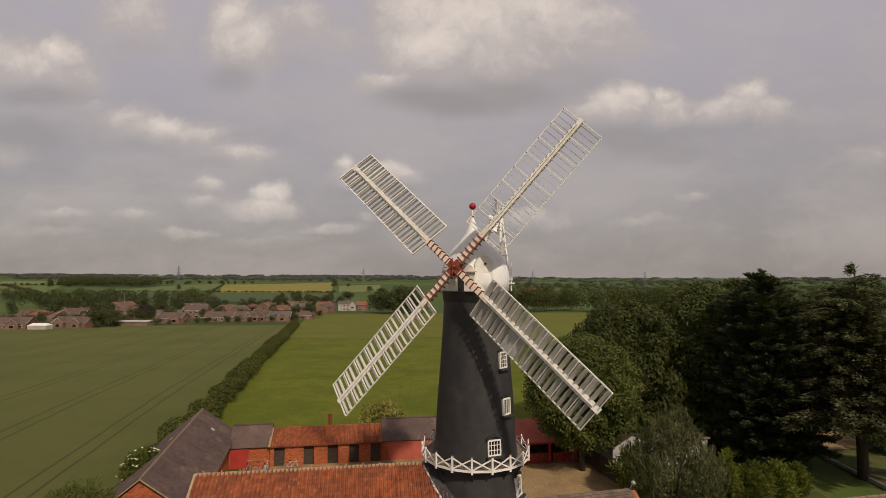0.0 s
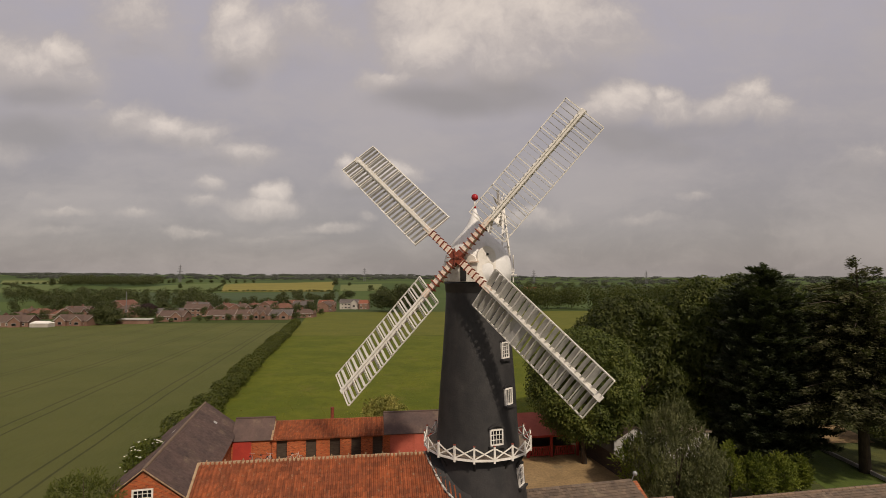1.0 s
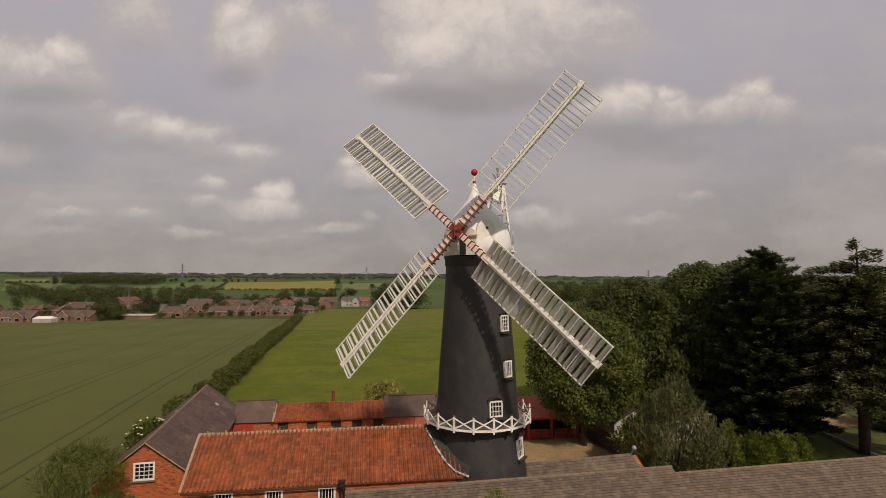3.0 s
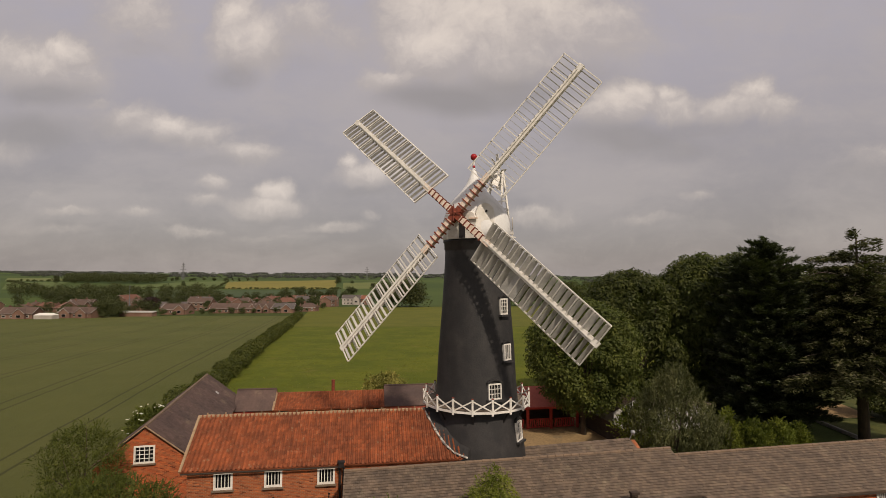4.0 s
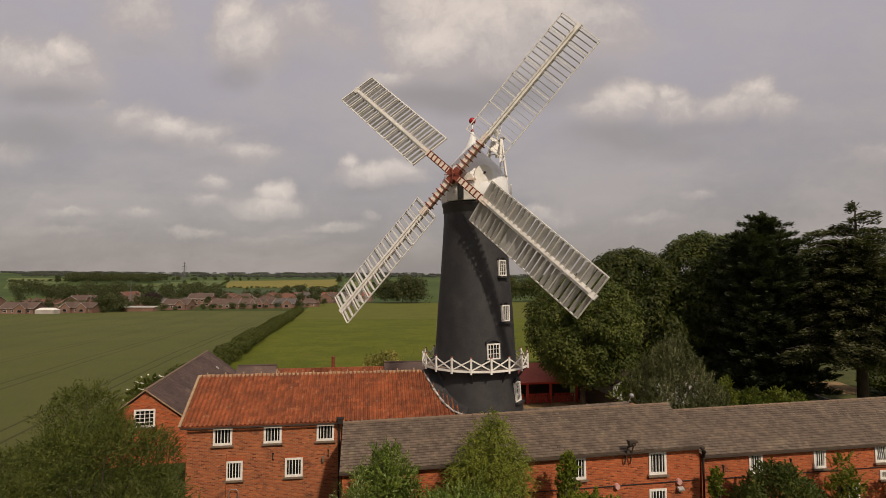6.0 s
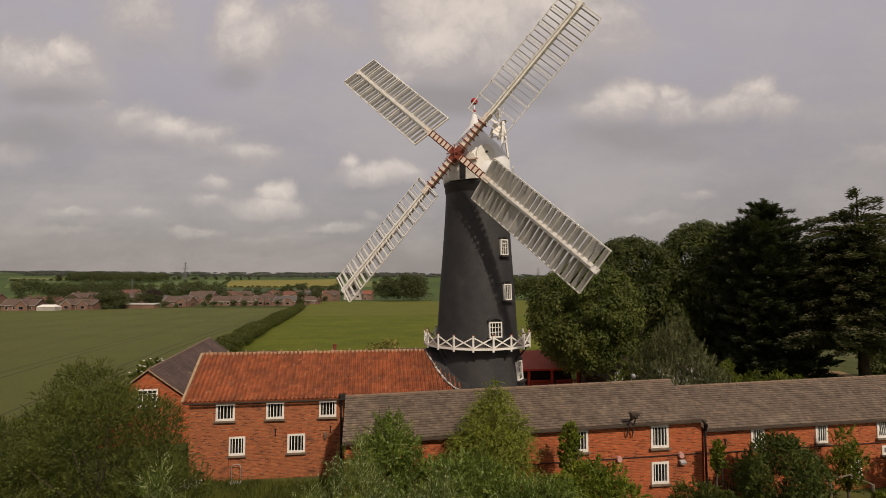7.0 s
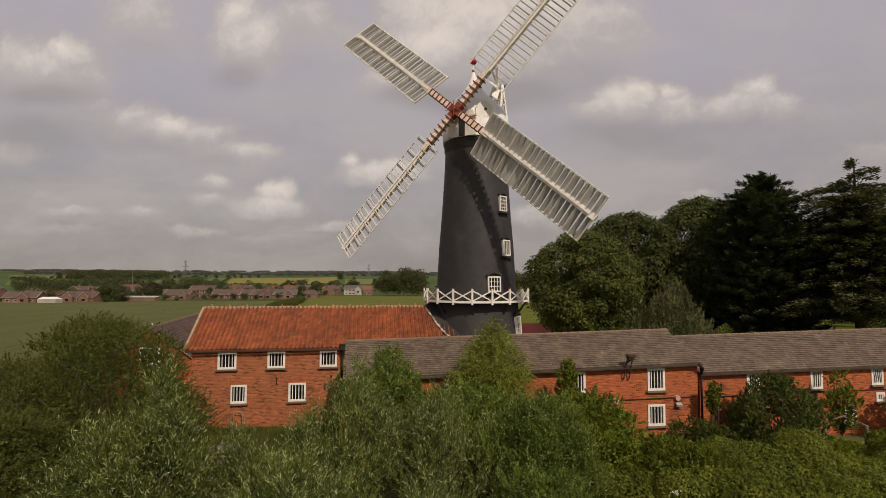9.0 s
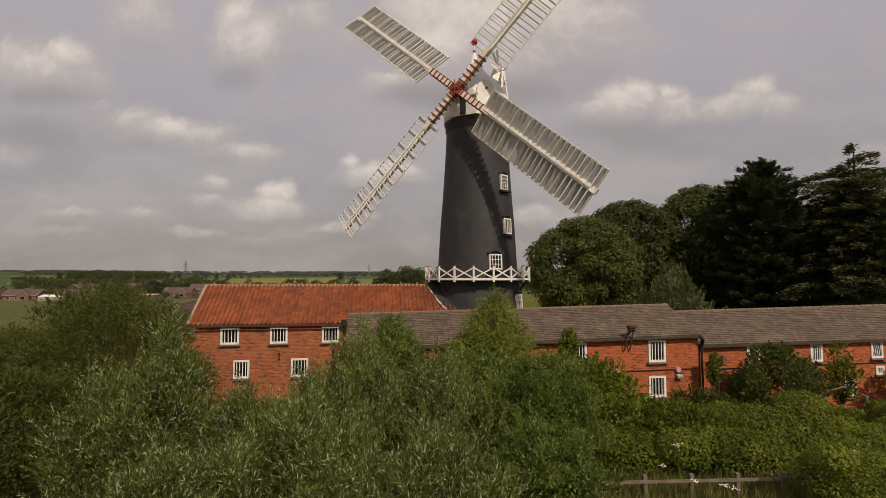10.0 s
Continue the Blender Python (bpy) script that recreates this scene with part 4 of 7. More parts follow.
for i in range(len(lo) - 1):
    for t0, t1 in ((0, 0.5), (0.5, 1.0)):
        a0, a1 = lo[i].lerp(lo[i + 1], t0), lo[i].lerp(lo[i + 1], t1 - 0.04)
        b0, b1 = hi[i].lerp(hi[i + 1], t0), hi[i].lerp(hi[i + 1], t1)
        down = Vector((0, 0, 0.5))
        part("flashing", Geo().add([a0, a1, b1, b0, a0 - down, a1 - down, b1 - down, b0 - down], [(0, 1, 2, 3), (4, 5, 1, 0), (7, 4, 0, 3), (5, 6, 2, 1)]), M_TAR, barn, "tarred mortar fillet against the tower")
rr_ = random.Random(4)
for i in range(len(lo) - 1):
    for j in range(4):
        a0, a1 = lo[i].lerp(lo[i + 1], j / 4), lo[i].lerp(lo[i + 1], (j + rr_.uniform(0.75, 1.0)) / 4)
        part("limewash_strip", Geo().beam(a0 + Vector((0, 0, 0.04)), a1 + Vector((0, 0, 0.04)), rr_.uniform(0.07, 0.16), 0.06), M_WHITEEDGE, barn)


def under_tower(corners):
    m = slope_frame(corners[0], corners[1], corners[3])

    def f(x, t):
        p = m @ Vector((x, t * 3.9, 0))
        return math.hypot(p.x - AX, p.y - AY) < tower_r(p.z) - 0.3
    return f


TILE_JOBS.append(("pantile", r1, front, pantile_mesh, 0.25, 0.275, M_PANTILE, M_PANTILE_I, lambda x, j: 2.2 < x < 8.7 and 4 <= j, 0.0, 3, under_tower(front)))
for i in range(34):
    u = -7.7 + i * 0.4
    part("ridge_tile", Geo().tube([uvz(u, 3.0, 6.50 + 0.015 * math.sin(i * 1.7)), uvz(u + 0.38, 3.0, 6.515 + 0.015 * math.sin(i * 1.7))], [0.13, 0.115], 8), M_RIDGE, r1)
for i in range(13):
    part("ridge_nib", Geo().box(UV @ pose(-7.3 + i * 1.05, 2.98, 6.66), 0.07, 0.07, 0.16), M_RIDGE, r1)
part("verge", Geo().beam(uvz(-7.76, -0.24, 4.40), uvz(-7.76, 3.0, 6.56), 0.14, 0.12).beam(uvz(-7.76, 6.24, 4.40), uvz(-7.76, 3.0, 6.56), 0.14, 0.12), M_RIDGE, barn, "mortar verge")
part("gutter", Geo().beam(uvz(-7.7, -0.30, 4.30), uvz(0.95, -0.30, 4.30), 0.07, 0.06), M_DARKWOOD, barn, "black gutter")

# the slate-roofed range in front of the mill
def sloped_range(name, label, u0, u1, vw, ve, vr, zel, zer, zrl, zrr, depth, holes, wall_mat, tile_n, near, extra_back=3.0, seed=1):
    b = thing(name, label, "barn")
    m = UV @ pose(0, vw, 0)
    part("wall", wall_geo(m, u0 + 0.1, u1 - 0.1, -0.3, zel, zer, 0.35, holes), wall_mat, b, "red brick wall")
    for h in holes:
        casement(m, *h, b, tilt=14 if abs(h[0] - 29.5) < 0.01 else 0, bars=4 if h[3] - h[2] > 0.6 else 3)
    vb = 2 * vr - vw
    for u in (u0 + 0.1, u1 - 0.45):
        zc = zrl if u < (u0 + u1) / 2 else zrr
        ze = zel if u < (u0 + u1) / 2 else zer
        part("wall", wall_geo(UV @ pose(u, vb, 0, 0, 0, -90), 0.0, vb - vw - 0.36, -0.3, ze - 0.03, ze - 0.03, 0.35, gable=((vb - vw) / 2, zc - 0.12)), wall_mat, b)
    part("wall", wall_geo(UV @ pose(0, vb - 0.35, 0), u0 + 0.46, u1 - 0.46, -0.3, zel, zer, 0.35), wall_mat, b)
    f = [uvz(u0, ve, zel - 0.02), uvz(u1, ve, zer - 0.02), uvz(u1, vr, zrr), uvz(u0, vr, zrl)]
    bk = [uvz(u1, 2 * vr - ve, zer - 0.02), uvz(u0, 2 * vr - ve, zel - 0.02), uvz(u0, vr, zrl), uvz(u1, vr, zrr)]
    r = roof_slab("roof", f, 0.07, M_SLATE_I, b, "weathered grey-brown slate roof slope")
    roof_slab("roof", bk, 0.07, M_SLATE_I, b, "weathered grey-brown slate roof slope")
    TILE_JOBS.append(("slate", r, f, slate_mesh, 0.20, 0.175, M_SLATE, M_SLATE_I, near, 0.5, seed, None))
    n = int((u1 - u0) / 0.45)
    for i in range(n):
        t0, t1 = i / n, (i + 0.97) / n
        part("ridge_tile", Geo().tube([uvz(u0 + (u1 - u0) * t, vr, zrl + (zrr - zrl) * t + 0.01) for t in (t0, t1)], [0.115, 0.10], 7), M_SLATERIDGE, r)
    part("gutter", Geo().beam(uvz(u0, ve - 0.03, zel - 0.1), uvz(u1, ve - 0.03, zer - 0.1), 0.08, 0.07), M_DARKWOOD, b, "black gutter")
    part("fascia", Geo().beam(uvz(u0, ve + 0.12, zel - 0.07), uvz(u1, ve + 0.12, zer - 0.07), 0.06, 0.16), M_DARKWOOD, b)
    return b


range_a = sloped_range("slate_range", "red brick range with grey-brown slate roof in front of the mill", 1.12, 19.15, -6.0, -6.25, -3.2, 3.75, 4.12, 5.08, 5.45, 5.6,
                       [(12.05, 12.97, 2.72, 3.78), (16.28, 17.22, 2.74, 3.86), (16.27, 17.2, 0.98, 2.05)], M_BRICK2, 0, lambda x, j: 10 < x < 15 and j > 2, seed=4)
range_b = sloped_range("slate_range", "long red brick range with brown slate roof", 19.2, 44.0, -5.8, -6.02, -3.1, 3.55, 3.85, 5.02, 5.50, 5.4,
                       [(21.97, 22.74, 2.42, 3.44), (25.75, 26.48, 2.50, 3.51), (29.5, 30.25, 2.62, 3.58), (27.7, 28.46, 0.58, 1.60), (29.75, 30.3, 1.72, 2.2)], M_BRICK2, 0, lambda x, j: 3 < x < 8 and j > 2, seed=9)

# the low wing behind it, against the mill
wing = thing("slate_wing", "low slate-roofed wing behind the range, beside the mill", "barn")
f = [uvz(10.5, -0.2, 2.4), uvz(20.3, -0.2, 2.75), uvz(20.0, 3.0, 4.1), uvz(10.5, 3.0, 3.75)]
rw = roof_slab("roof", f, 0.08, M_SLATE_I, wing, "grey slate roof slope")
roof_slab("roof", [uvz(20.3, 6.2, 2.75), uvz(10.5, 6.2, 2.4), uvz(10.5, 3.0, 3.75), uvz(20.0, 3.0, 4.1)], 0.08, M_SLATE_I, wing, "grey slate roof slope")
TILE_JOBS.append(("slate", rw, f, slate_mesh, 0.30, 0.24, M_SLATE, M_SLATE_I, lambda x, j: False, 0.5, 12, under_tower(f)))
part("wall", wall_geo(UV @ pose(20.1, 6.0, 0, 0, 0, -90), 0, 6.0, -0.3, 2.7, 2.7, 0.3, gable=(3.0, 3.98)), M_BRICK, wing)
part("wall", wall_geo(UV @ pose(0, 5.7, 0), 11.5, 19.7, -0.3, 2.5, 2.7, 0.3), M_BRICK, wing)

# the dark slate barn to the side, its gable to the front
side_barn = thing("slate_barn", "red brick barn with long dark purple slate roof", "barn")
SB = UV @ pose(-12.45, 7.3, 0, 0, 0, 4.7)
HW, ZE, ZR, LEN = 3.2, 2.45, 4.95, 19.0
WIN = (-0.68, 0.62, 2.47, 3.66)
part("wall", wall_geo(SB, -HW + 0.1, HW - 0.1, -0.1, ZE - 0.16, ZE - 0.16, 0.35, [WIN], gable=(0.0, ZR - 0.16)), M_BRICK2, side_barn, "red brick gable wall")
casement(SB, *WIN, side_barn, bars=3, rails=3, arch=True)
part("wall", wall_geo(SB @ pose(0, LEN - 0.35, 0), -HW + 0.1, HW - 0.1, -0.1, ZE - 0.16, ZE - 0.16, 0.35, gable=(0.0, ZR - 0.16)), M_BRICK2, side_barn)
for s_ in (-1, 1):
    part("wall", Geo().box(SB @ pose(s_ * (HW - 0.28), LEN / 2, (ZE - 0.3) / 2), 0.35, LEN - 0.8, ZE - 0.14), M_BRICK2, side_barn)


def sbp(x, y, z):
    return SB @ Vector((x, y, z))


SBF = [sbp(HW + 0.2, -0.15, ZE - 0.16), sbp(HW + 0.2, LEN + 0.15, ZE - 0.16), sbp(0, LEN + 0.15, ZR), sbp(0, -0.15, ZR)]
rs_ = roof_slab("roof", SBF, 0.07, M_DARKSLATE, side_barn, "dark purple slate roof slope")
SBL = [sbp(-HW - 0.2, LEN + 0.15, ZE - 0.16), sbp(-HW - 0.2, -0.15, ZE - 0.16), sbp(0, -0.15, ZR), sbp(0, LEN + 0.15, ZR)]
rl_ = roof_slab("roof", SBL, 0.07, M_DARKSLATE, side_barn, "dark purple slate roof slope")
TILE_JOBS.append(("slate", rs_, SBF, slate_mesh, 0.30, 0.24, M_DARKSLATE, M_DARKSLATE, lambda x, j: False, 0.5, 31, None))
TILE_JOBS.append(("slate", rl_, SBL, slate_mesh, 0.30, 0.24, M_DARKSLATE, M_DARKSLATE, lambda x, j: False, 0.5, 32, None))
for i in range(44):
    part("ridge_tile", Geo().tube([sbp(0, -0.1 + 0.43 * i, ZR + 0.0), sbp(0, 0.32 + 0.43 * i, ZR + 0.01)], [0.12, 0.11], 7), M_SLATERIDGE, rs_)
part("verge", Geo().beam(sbp(0, -0.17, ZR + 0.02), sbp(HW + 0.2, -0.17, ZE - 0.14), 0.1, 0.06), M_RIDGE, side_barn)
part("verge", Geo().beam(sbp(0, -0.17, ZR + 0.02), sbp(-HW - 0.2, -0.17, ZE - 0.14), 0.1, 0.06), M_RIDGE, side_barn)
for x, y in ((1.6, 15.5), (-1.2, 12.0), (-1.2, 8.5)):
    part("roof_vent", Geo().box(SB @ pose(x, y, ZR - abs(x) * 0.78 + 0.04, 0, 38 if x > 0 else -38), 0.35, 0.5, 0.06), M_GREY, side_barn, "pale rooflight")

# the stable row at the back of the yard
def row_range(name, label, u0, u1, vw, vr, ze, zr, wall_mat, roof_mat, holes=(), rlabel="roof slope"):
    b = thing(name, label, "stable")
    m = UV @ pose(0, vw, 0)
    part("wall", wall_geo(m, u0, u1, -0.4, ze, ze, 0.3, holes), wall_mat, b)
    vb = 2 * vr - vw
    part("wall", wall_geo(UV @ pose(0, vb - 0.3, 0), u0, u1, -0.4, ze, ze, 0.3), wall_mat, b)
    for u in (u0, u1 - 0.3):
        part("wall", wall_geo(UV @ pose(u, vb - 0.31, 0, 0, 0, -90), 0, vb - vw - 0.62, -0.4, ze, ze, 0.3, gable=((vb - vw - 0.62) / 2, zr - 0.1)), wall_mat, b)
    f = [uvz(u0 - 0.02, vw - 0.25, ze - 0.1), uvz(u1 + 0.02, vw - 0.25, ze - 0.1), uvz(u1 + 0.02, vr, zr), uvz(u0 - 0.02, vr, zr)]
    bk = [uvz(u1 + 0.02, vb + 0.25, ze - 0.1), uvz(u0 - 0.02, vb + 0.25, ze - 0.1), uvz(u0 - 0.02, vr, zr), uvz(u1 + 0.02, vr, zr)]
    r = roof_slab("roof", f, 0.07, roof_mat, b, rlabel)
    roof_slab("roof", bk, 0.07, roof_mat, b, rlabel)
    part("ridge_tile", Geo().beam(uvz(u0, vr, zr + 0.02), uvz(u1, vr, zr + 0.02), 0.22, 0.1), M_DARKSLATE if roof_mat is M_DARKSLATE else M_PANTILE_I, b)
    return b, r, f, m


DOORS = [(-6.35, -5.35, -0.4, 1.85), (-3.55, -2.55, -0.4, 1.85), (-1.25, -0.25, -0.4, 1.85), (0.85, 1.8, -0.4, 1.85), (2.95, 3.95, -0.4, 1.85)]
stable, rst, fst, SM = row_range("stable_row", "brick stable row with orange pantile roof and open dark doorways", -6.75, 4.05, 22.6, 24.6, 2.05, 3.15, M_BRICK2, M_PANTILE_I, DOORS, "orange clay pantile roof slope")
TILE_JOBS.append(("pantile", rst, fst, pantile_mesh, 0.25, 0.28, M_PANTILE, M_PANTILE_I, lambda x, j: False, 0.0, 15, None))
for h in DOORS:
    d = part("stable_door", Geo().box(SM @ pose((h[0] + h[1]) / 2, 0.25, (h[2] + h[3]) / 2), h[1] - h[0], 0.06, h[3] - h[2]), M_DARKWOOD, stable, "dark stable doorway")
slate_shed, r_, f_, SSM = row_range("slate_shed", "shed with slate roof and large salmon-red doors", 4.1, 10.6, 22.9, 24.9, 2.05, 3.60, M_BRICK2, M_DARKSLATE, (), "slate roof slope")
for i in range(2):
    part("big_door", Geo().box(SSM @ pose(5.9 + 2.45 * i, -0.05, 0.85), 2.4, 0.08, 2.1), M_REDWALL, slate_shed, "salmon-red boarded door")
dark_shed, r_, f_, DM = row_range("dark_slate_shed", "brick shed with dark slate roof", -10.6, -6.8, 22.9, 24.6, 2.0, 3.62, M_BRICK2, M_DARKSLATE, (), "dark slate roof slope")
part("big_door", Geo().box(DM @ pose(-9.6, -0.05, 0.8), 1.7, 0.08, 2.0), M_REDPAINT, dark_shed, "red boarded door")
part("verge", Geo().beam(uvz(-6.78, 22.4, 1.98), uvz(-6.78, 24.6, 3.2), 0.2, 0.1), M_RIDGE, stable)
tagged(part("flue_pipe", Geo().tube([uvz(-1.2, 25.2, 2.6), uvz(-1.2, 25.2, 4.0), uvz(-1.2, 25.2, 4.25)], [0.17, 0.17, 0.2], 10), M_RUST, stable), "rust-red flue pipe")

# cart shed with red gates
cart = thing("cart_shed", "open cart shed with red-painted posts, gates and roof", "shed")
CM = UV @ pose(0, 19.6, 0)
roof_slab("roof", [uvz(15.0, 19.3, 2.20), uvz(24.0, 19.3, 2.20), uvz(24.0, 23.0, 3.5), uvz(15.0, 23.0, 3.5)], 0.1, M_REDWALL, cart, "salmon-red sheet roof")
part("back_wall", wall_geo(UV @ pose(0, 22.8, 0), 15.0, 23.9, -0.1, 3.2, 3.2, 0.25), M_DARKWOOD, cart)
for u in (15.2, 18.15, 20.55, 23.3):
    part("post", Geo().box(CM @ pose(u, 0, 1.05), 0.24, 0.2, 2.3), M_REDPAINT, cart, "red painted post")
for u in (16.7, 19.35, 21.95):
    gate = part("gate", Geo().box(CM @ pose(u, 0.02, 0.95), 2.1, 0.06, 0.10).box(CM @ pose(u, 0.02, 0.18), 2.1, 0.06, 0.10), M_REDPAINT, cart, "red slatted gate")
    for i in range(10):
        part("slat", Geo().box(CM @ pose(u - 0.95 + 0.211 * i, 0.0, 0.55, 0, 0 if i % 3 else 12), 0.12, 0.04, 0.82), M_REDPAINT, gate)
part("fascia", Geo().box(CM @ pose(19.5, -0.32, 2.1), 9.0, 0.05, 0.2), M_REDPAINT, cart)


# ---- yard, gardens and verges ----
def patch(name, corners, mat, lift, label, category="ground", n=10):
    """A four-cornered sheet of ground."""
    g = Geo()
    a, b, c, d = [Vector((*p, 0)) for p in corners]
    for i in range(n + 1):
        for j in range(n + 1):
            p = a.lerp(b, i / n).lerp(d.lerp(c, i / n), j / n)
            g.v.append((p.x, p.y, height(p.x, p.y) + lift))
    g.f = [(i * (n + 1) + j, (i + 1) * (n + 1) + j, (i + 1) * (n + 1) + j + 1, i * (n + 1) + j + 1) for i in range(n) for j in range(n)]
    return tagged(part(name, g, mat), label, category, "", "structure")


def uv2(u, v):
    p = uvz(u, v, 0)
    return p.x, p.y


patch("yard", [uv2(-9.2, 5.9), uv2(25.5, 5.9), uv2(25.5, 23.2), uv2(-9.2, 23.2)], M_GRAVEL, 0.01, "tawny gravel mill yard")
patch("verge", [(-34, -25), (60, -25), (62, 40), (-26, 31)], M_VERGE, 0.0, "rough grass before the barns")
patch("garden_ground", [(15.5, 36.5), (62, 40), (66, 92), (13.8, 57)], M_VERGE, 0.004, "shaded garden ground under the trees")
patch("lawn", [(31.5, 43.0), (38.0, 43.2), (38.2, 56.4), (33.0, 56.0)], M_LAWN, 0.012, "sunlit garden lawn")
patch("patio", [(38.6, 56.8), (46.0, 57.2), (47.0, 64.0), (39.5, 63.5)], M_GRAVEL, 0.012, "pale gravel beyond the lawn")

# boarded fence beside the yard
fence = thing("board_fence", "dark brown boarded fence beside the yard", "fence")
F0, F1 = Vector((13.3, 54.4, 0)), Vector((15.6, 44.8, 0))
for i in range(44):
    p, q = F0.lerp(F1, i / 44), F0.lerp(F1, (i + 0.93) / 44)
    part("board", Geo().beam(p + Vector((0, 0, 0.85)), q + Vector((0, 0, 0.85)), 0.03, 1.7), M_DARKWOOD, fence)
shed = thing("garden_shed", "pale rendered outbuilding with brown felt roof", "shed", (17.2, 53.4, 0))
S_ = pose(0, 0, 0, 0, 0, 14)
part("wall", wall_geo(S_ @ pose(0, -2.6, 0), -2.2, 2.2, 0, 2.2, 2.2, 0.2, gable=(0.0, 3.25)), M_GREY, shed, "pale rendered gable wall")
part("wall", Geo().box(S_ @ pose(-2.1, 0.1, 1.1), 0.2, 4.9, 2.2), M_GREY, shed)
part("wall", Geo().box(S_ @ pose(2.1, 0.1, 1.1), 0.2, 4.9, 2.2), M_GREY, shed)
for s_ in (-1, 1):
    part("roof", Geo().box(S_ @ pose(s_ * 1.2, 0, 2.80, 0, s_ * 25.5), 2.75, 5.7, 0.09), M_DARKWOOD, shed, "brown felt roof slope")
shed2 = thing("flat_garage", "low garage with flat mossy roof", "garage", (22.3, 54.2, 0))
part("wall", Geo().box(pose(0, 0, 1.2, 0, 0, 10), 6.4, 4.4, 2.4), M_GREY, shed2)
part("roof", Geo().box(pose(0, 0, 2.46, 0, 0, 10), 6.8, 4.8, 0.14), M_WOOD, shed2, "flat mossy felt roof")
wall_low = thing("garden_wall", "low pale stone edging of the lawn", "wall")
part("coping", Geo().beam((38.1, 46.0, 0.15), (38.4, 56.6, 0.15), 0.2, 0.36), M_GREY, wall_low)


# ---- plants ----
L_CHEST = leaf_material("chestnut_leaf", (0.036, 0.048, 0.010), (0.078, 0.088, 0.020), 0.22)
L_LIME = leaf_material("lime_leaf", (0.044, 0.060, 0.012), (0.092, 0.104, 0.023), 0.24)
L_WILLOW = leaf_material("willow_leaf", (0.054, 0.080, 0.012), (0.130, 0.160, 0.030), 0.36, 0.5, (0.40, 0.44, 0.20), 0.35)
L_POPLAR = leaf_material("poplar_leaf", (0.105, 0.130, 0.014), (0.175, 0.195, 0.030), 0.38, 0.5, (0.25, 0.26, 0.07))
L_SALLOW = leaf_material("sallow_leaf", (0.060, 0.096, 0.013), (0.118, 0.160, 0.026), 0.36, 0.5, (0.24, 0.29, 0.09))
L_DARK = leaf_material("hawthorn_leaf", (0.050, 0.064, 0.012), (0.100, 0.110, 0.022), 0.33)
L_HEDGE = leaf_material("hedge_leaf", (0.098, 0.130, 0.013), (0.184, 0.212, 0.026), 0.38)
L_YEW = leaf_material("evergreen_leaf", (0.060, 0.084, 0.017), (0.112, 0.134, 0.030), 0.28)
L_FIELDHEDGE = leaf_material("field_hedge_leaf", (0.062, 0.074, 0.013), (0.110, 0.118, 0.024), 0.3)
L_CONIFER = leaf_material("spruce_needles", (0.044, 0.056, 0.032), (0.092, 0.102, 0.054), 0.15, 0.6)
L_CEDAR = leaf_material("cedar_needles", (0.062, 0.064, 0.030), (0.140, 0.132, 0.060), 0.2, 0.6)
L_PINE = leaf_material("pine_needles", (0.062, 0.070, 0.027), (0.112, 0.114, 0.050), 0.2, 0.6)
L_GOLD = leaf_material("golden_leaf", (0.20, 0.19, 0.040), (0.30, 0.28, 0.08), 0.3)
L_BRIGHT = leaf_material("bright_shrub_leaf", (0.080, 0.104, 0.014), (0.135, 0.156, 0.025), 0.35)
L_PURPLE = leaf_material("copper_beech_leaf", (0.022, 0.012, 0.012), (0.036, 0.018, 0.016), 0.15)
L_FLOWER = leaf_material("white_blossom", (0.70, 0.68, 0.56), (0.80, 0.78, 0.66), 0.2)
L_FAR = leaf_material("far_foliage", (0.034, 0.042, 0.013), (0.064, 0.070, 0.024), 0.2)
L_WOOD = leaf_material("sunlit_wood_foliage", (0.042, 0.052, 0.012), (0.080, 0.086, 0.022), 0.25)
# farthest woods: aerial haze is painted into this greyed leaf colour
L_HAZED = leaf_material("hazed_foliage", (0.066, 0.070, 0.060), (0.084, 0.088, 0.074), 0.1)


def leaf_mesh(name, pts, axes, normals, lengths, widths, mat, corners=4):
    """One lozenge leaf for each point, or one triangle where corners is 3."""
    side = np.cross(normals, axes)
    side /= np.linalg.norm(side, axis=1, keepdims=True) + 1e-9
    l, w = lengths[:, None], widths[:, None]
    v = np.stack([pts - axes * l * 0.5, pts + side * w * 0.5 - axes * l * 0.08, pts + axes * l * 0.5, pts - side * w * 0.5 - axes * l * 0.08], 1)
    if corners == 3:
        v = np.stack([pts - axes * l * 0.45 - side * w * 0.6, pts - axes * l * 0.45 + side * w * 0.6, pts + axes * l * 0.65], 1)
    v = v.reshape(-1, 3)
    n, q = len(pts), corners
    me = bpy.data.meshes.new(name)
    me.vertices.add(q * n), me.loops.add(q * n), me.polygons.add(n)
    me.vertices.foreach_set("co", v.astype(np.float32).ravel())
    me.loops.foreach_set("vertex_index", np.arange(q * n, dtype=np.int32))
    me.polygons.foreach_set("loop_start", np.arange(0, q * n, q, dtype=np.int32))
    me.polygons.foreach_set("loop_total", np.full(n, q, dtype=np.int32))
    me.materials.append(mat)
    me.update()
    me.validate()
    return me


def unit(a):
    return a / (np.linalg.norm(a, axis=1, keepdims=True) + 1e-9)


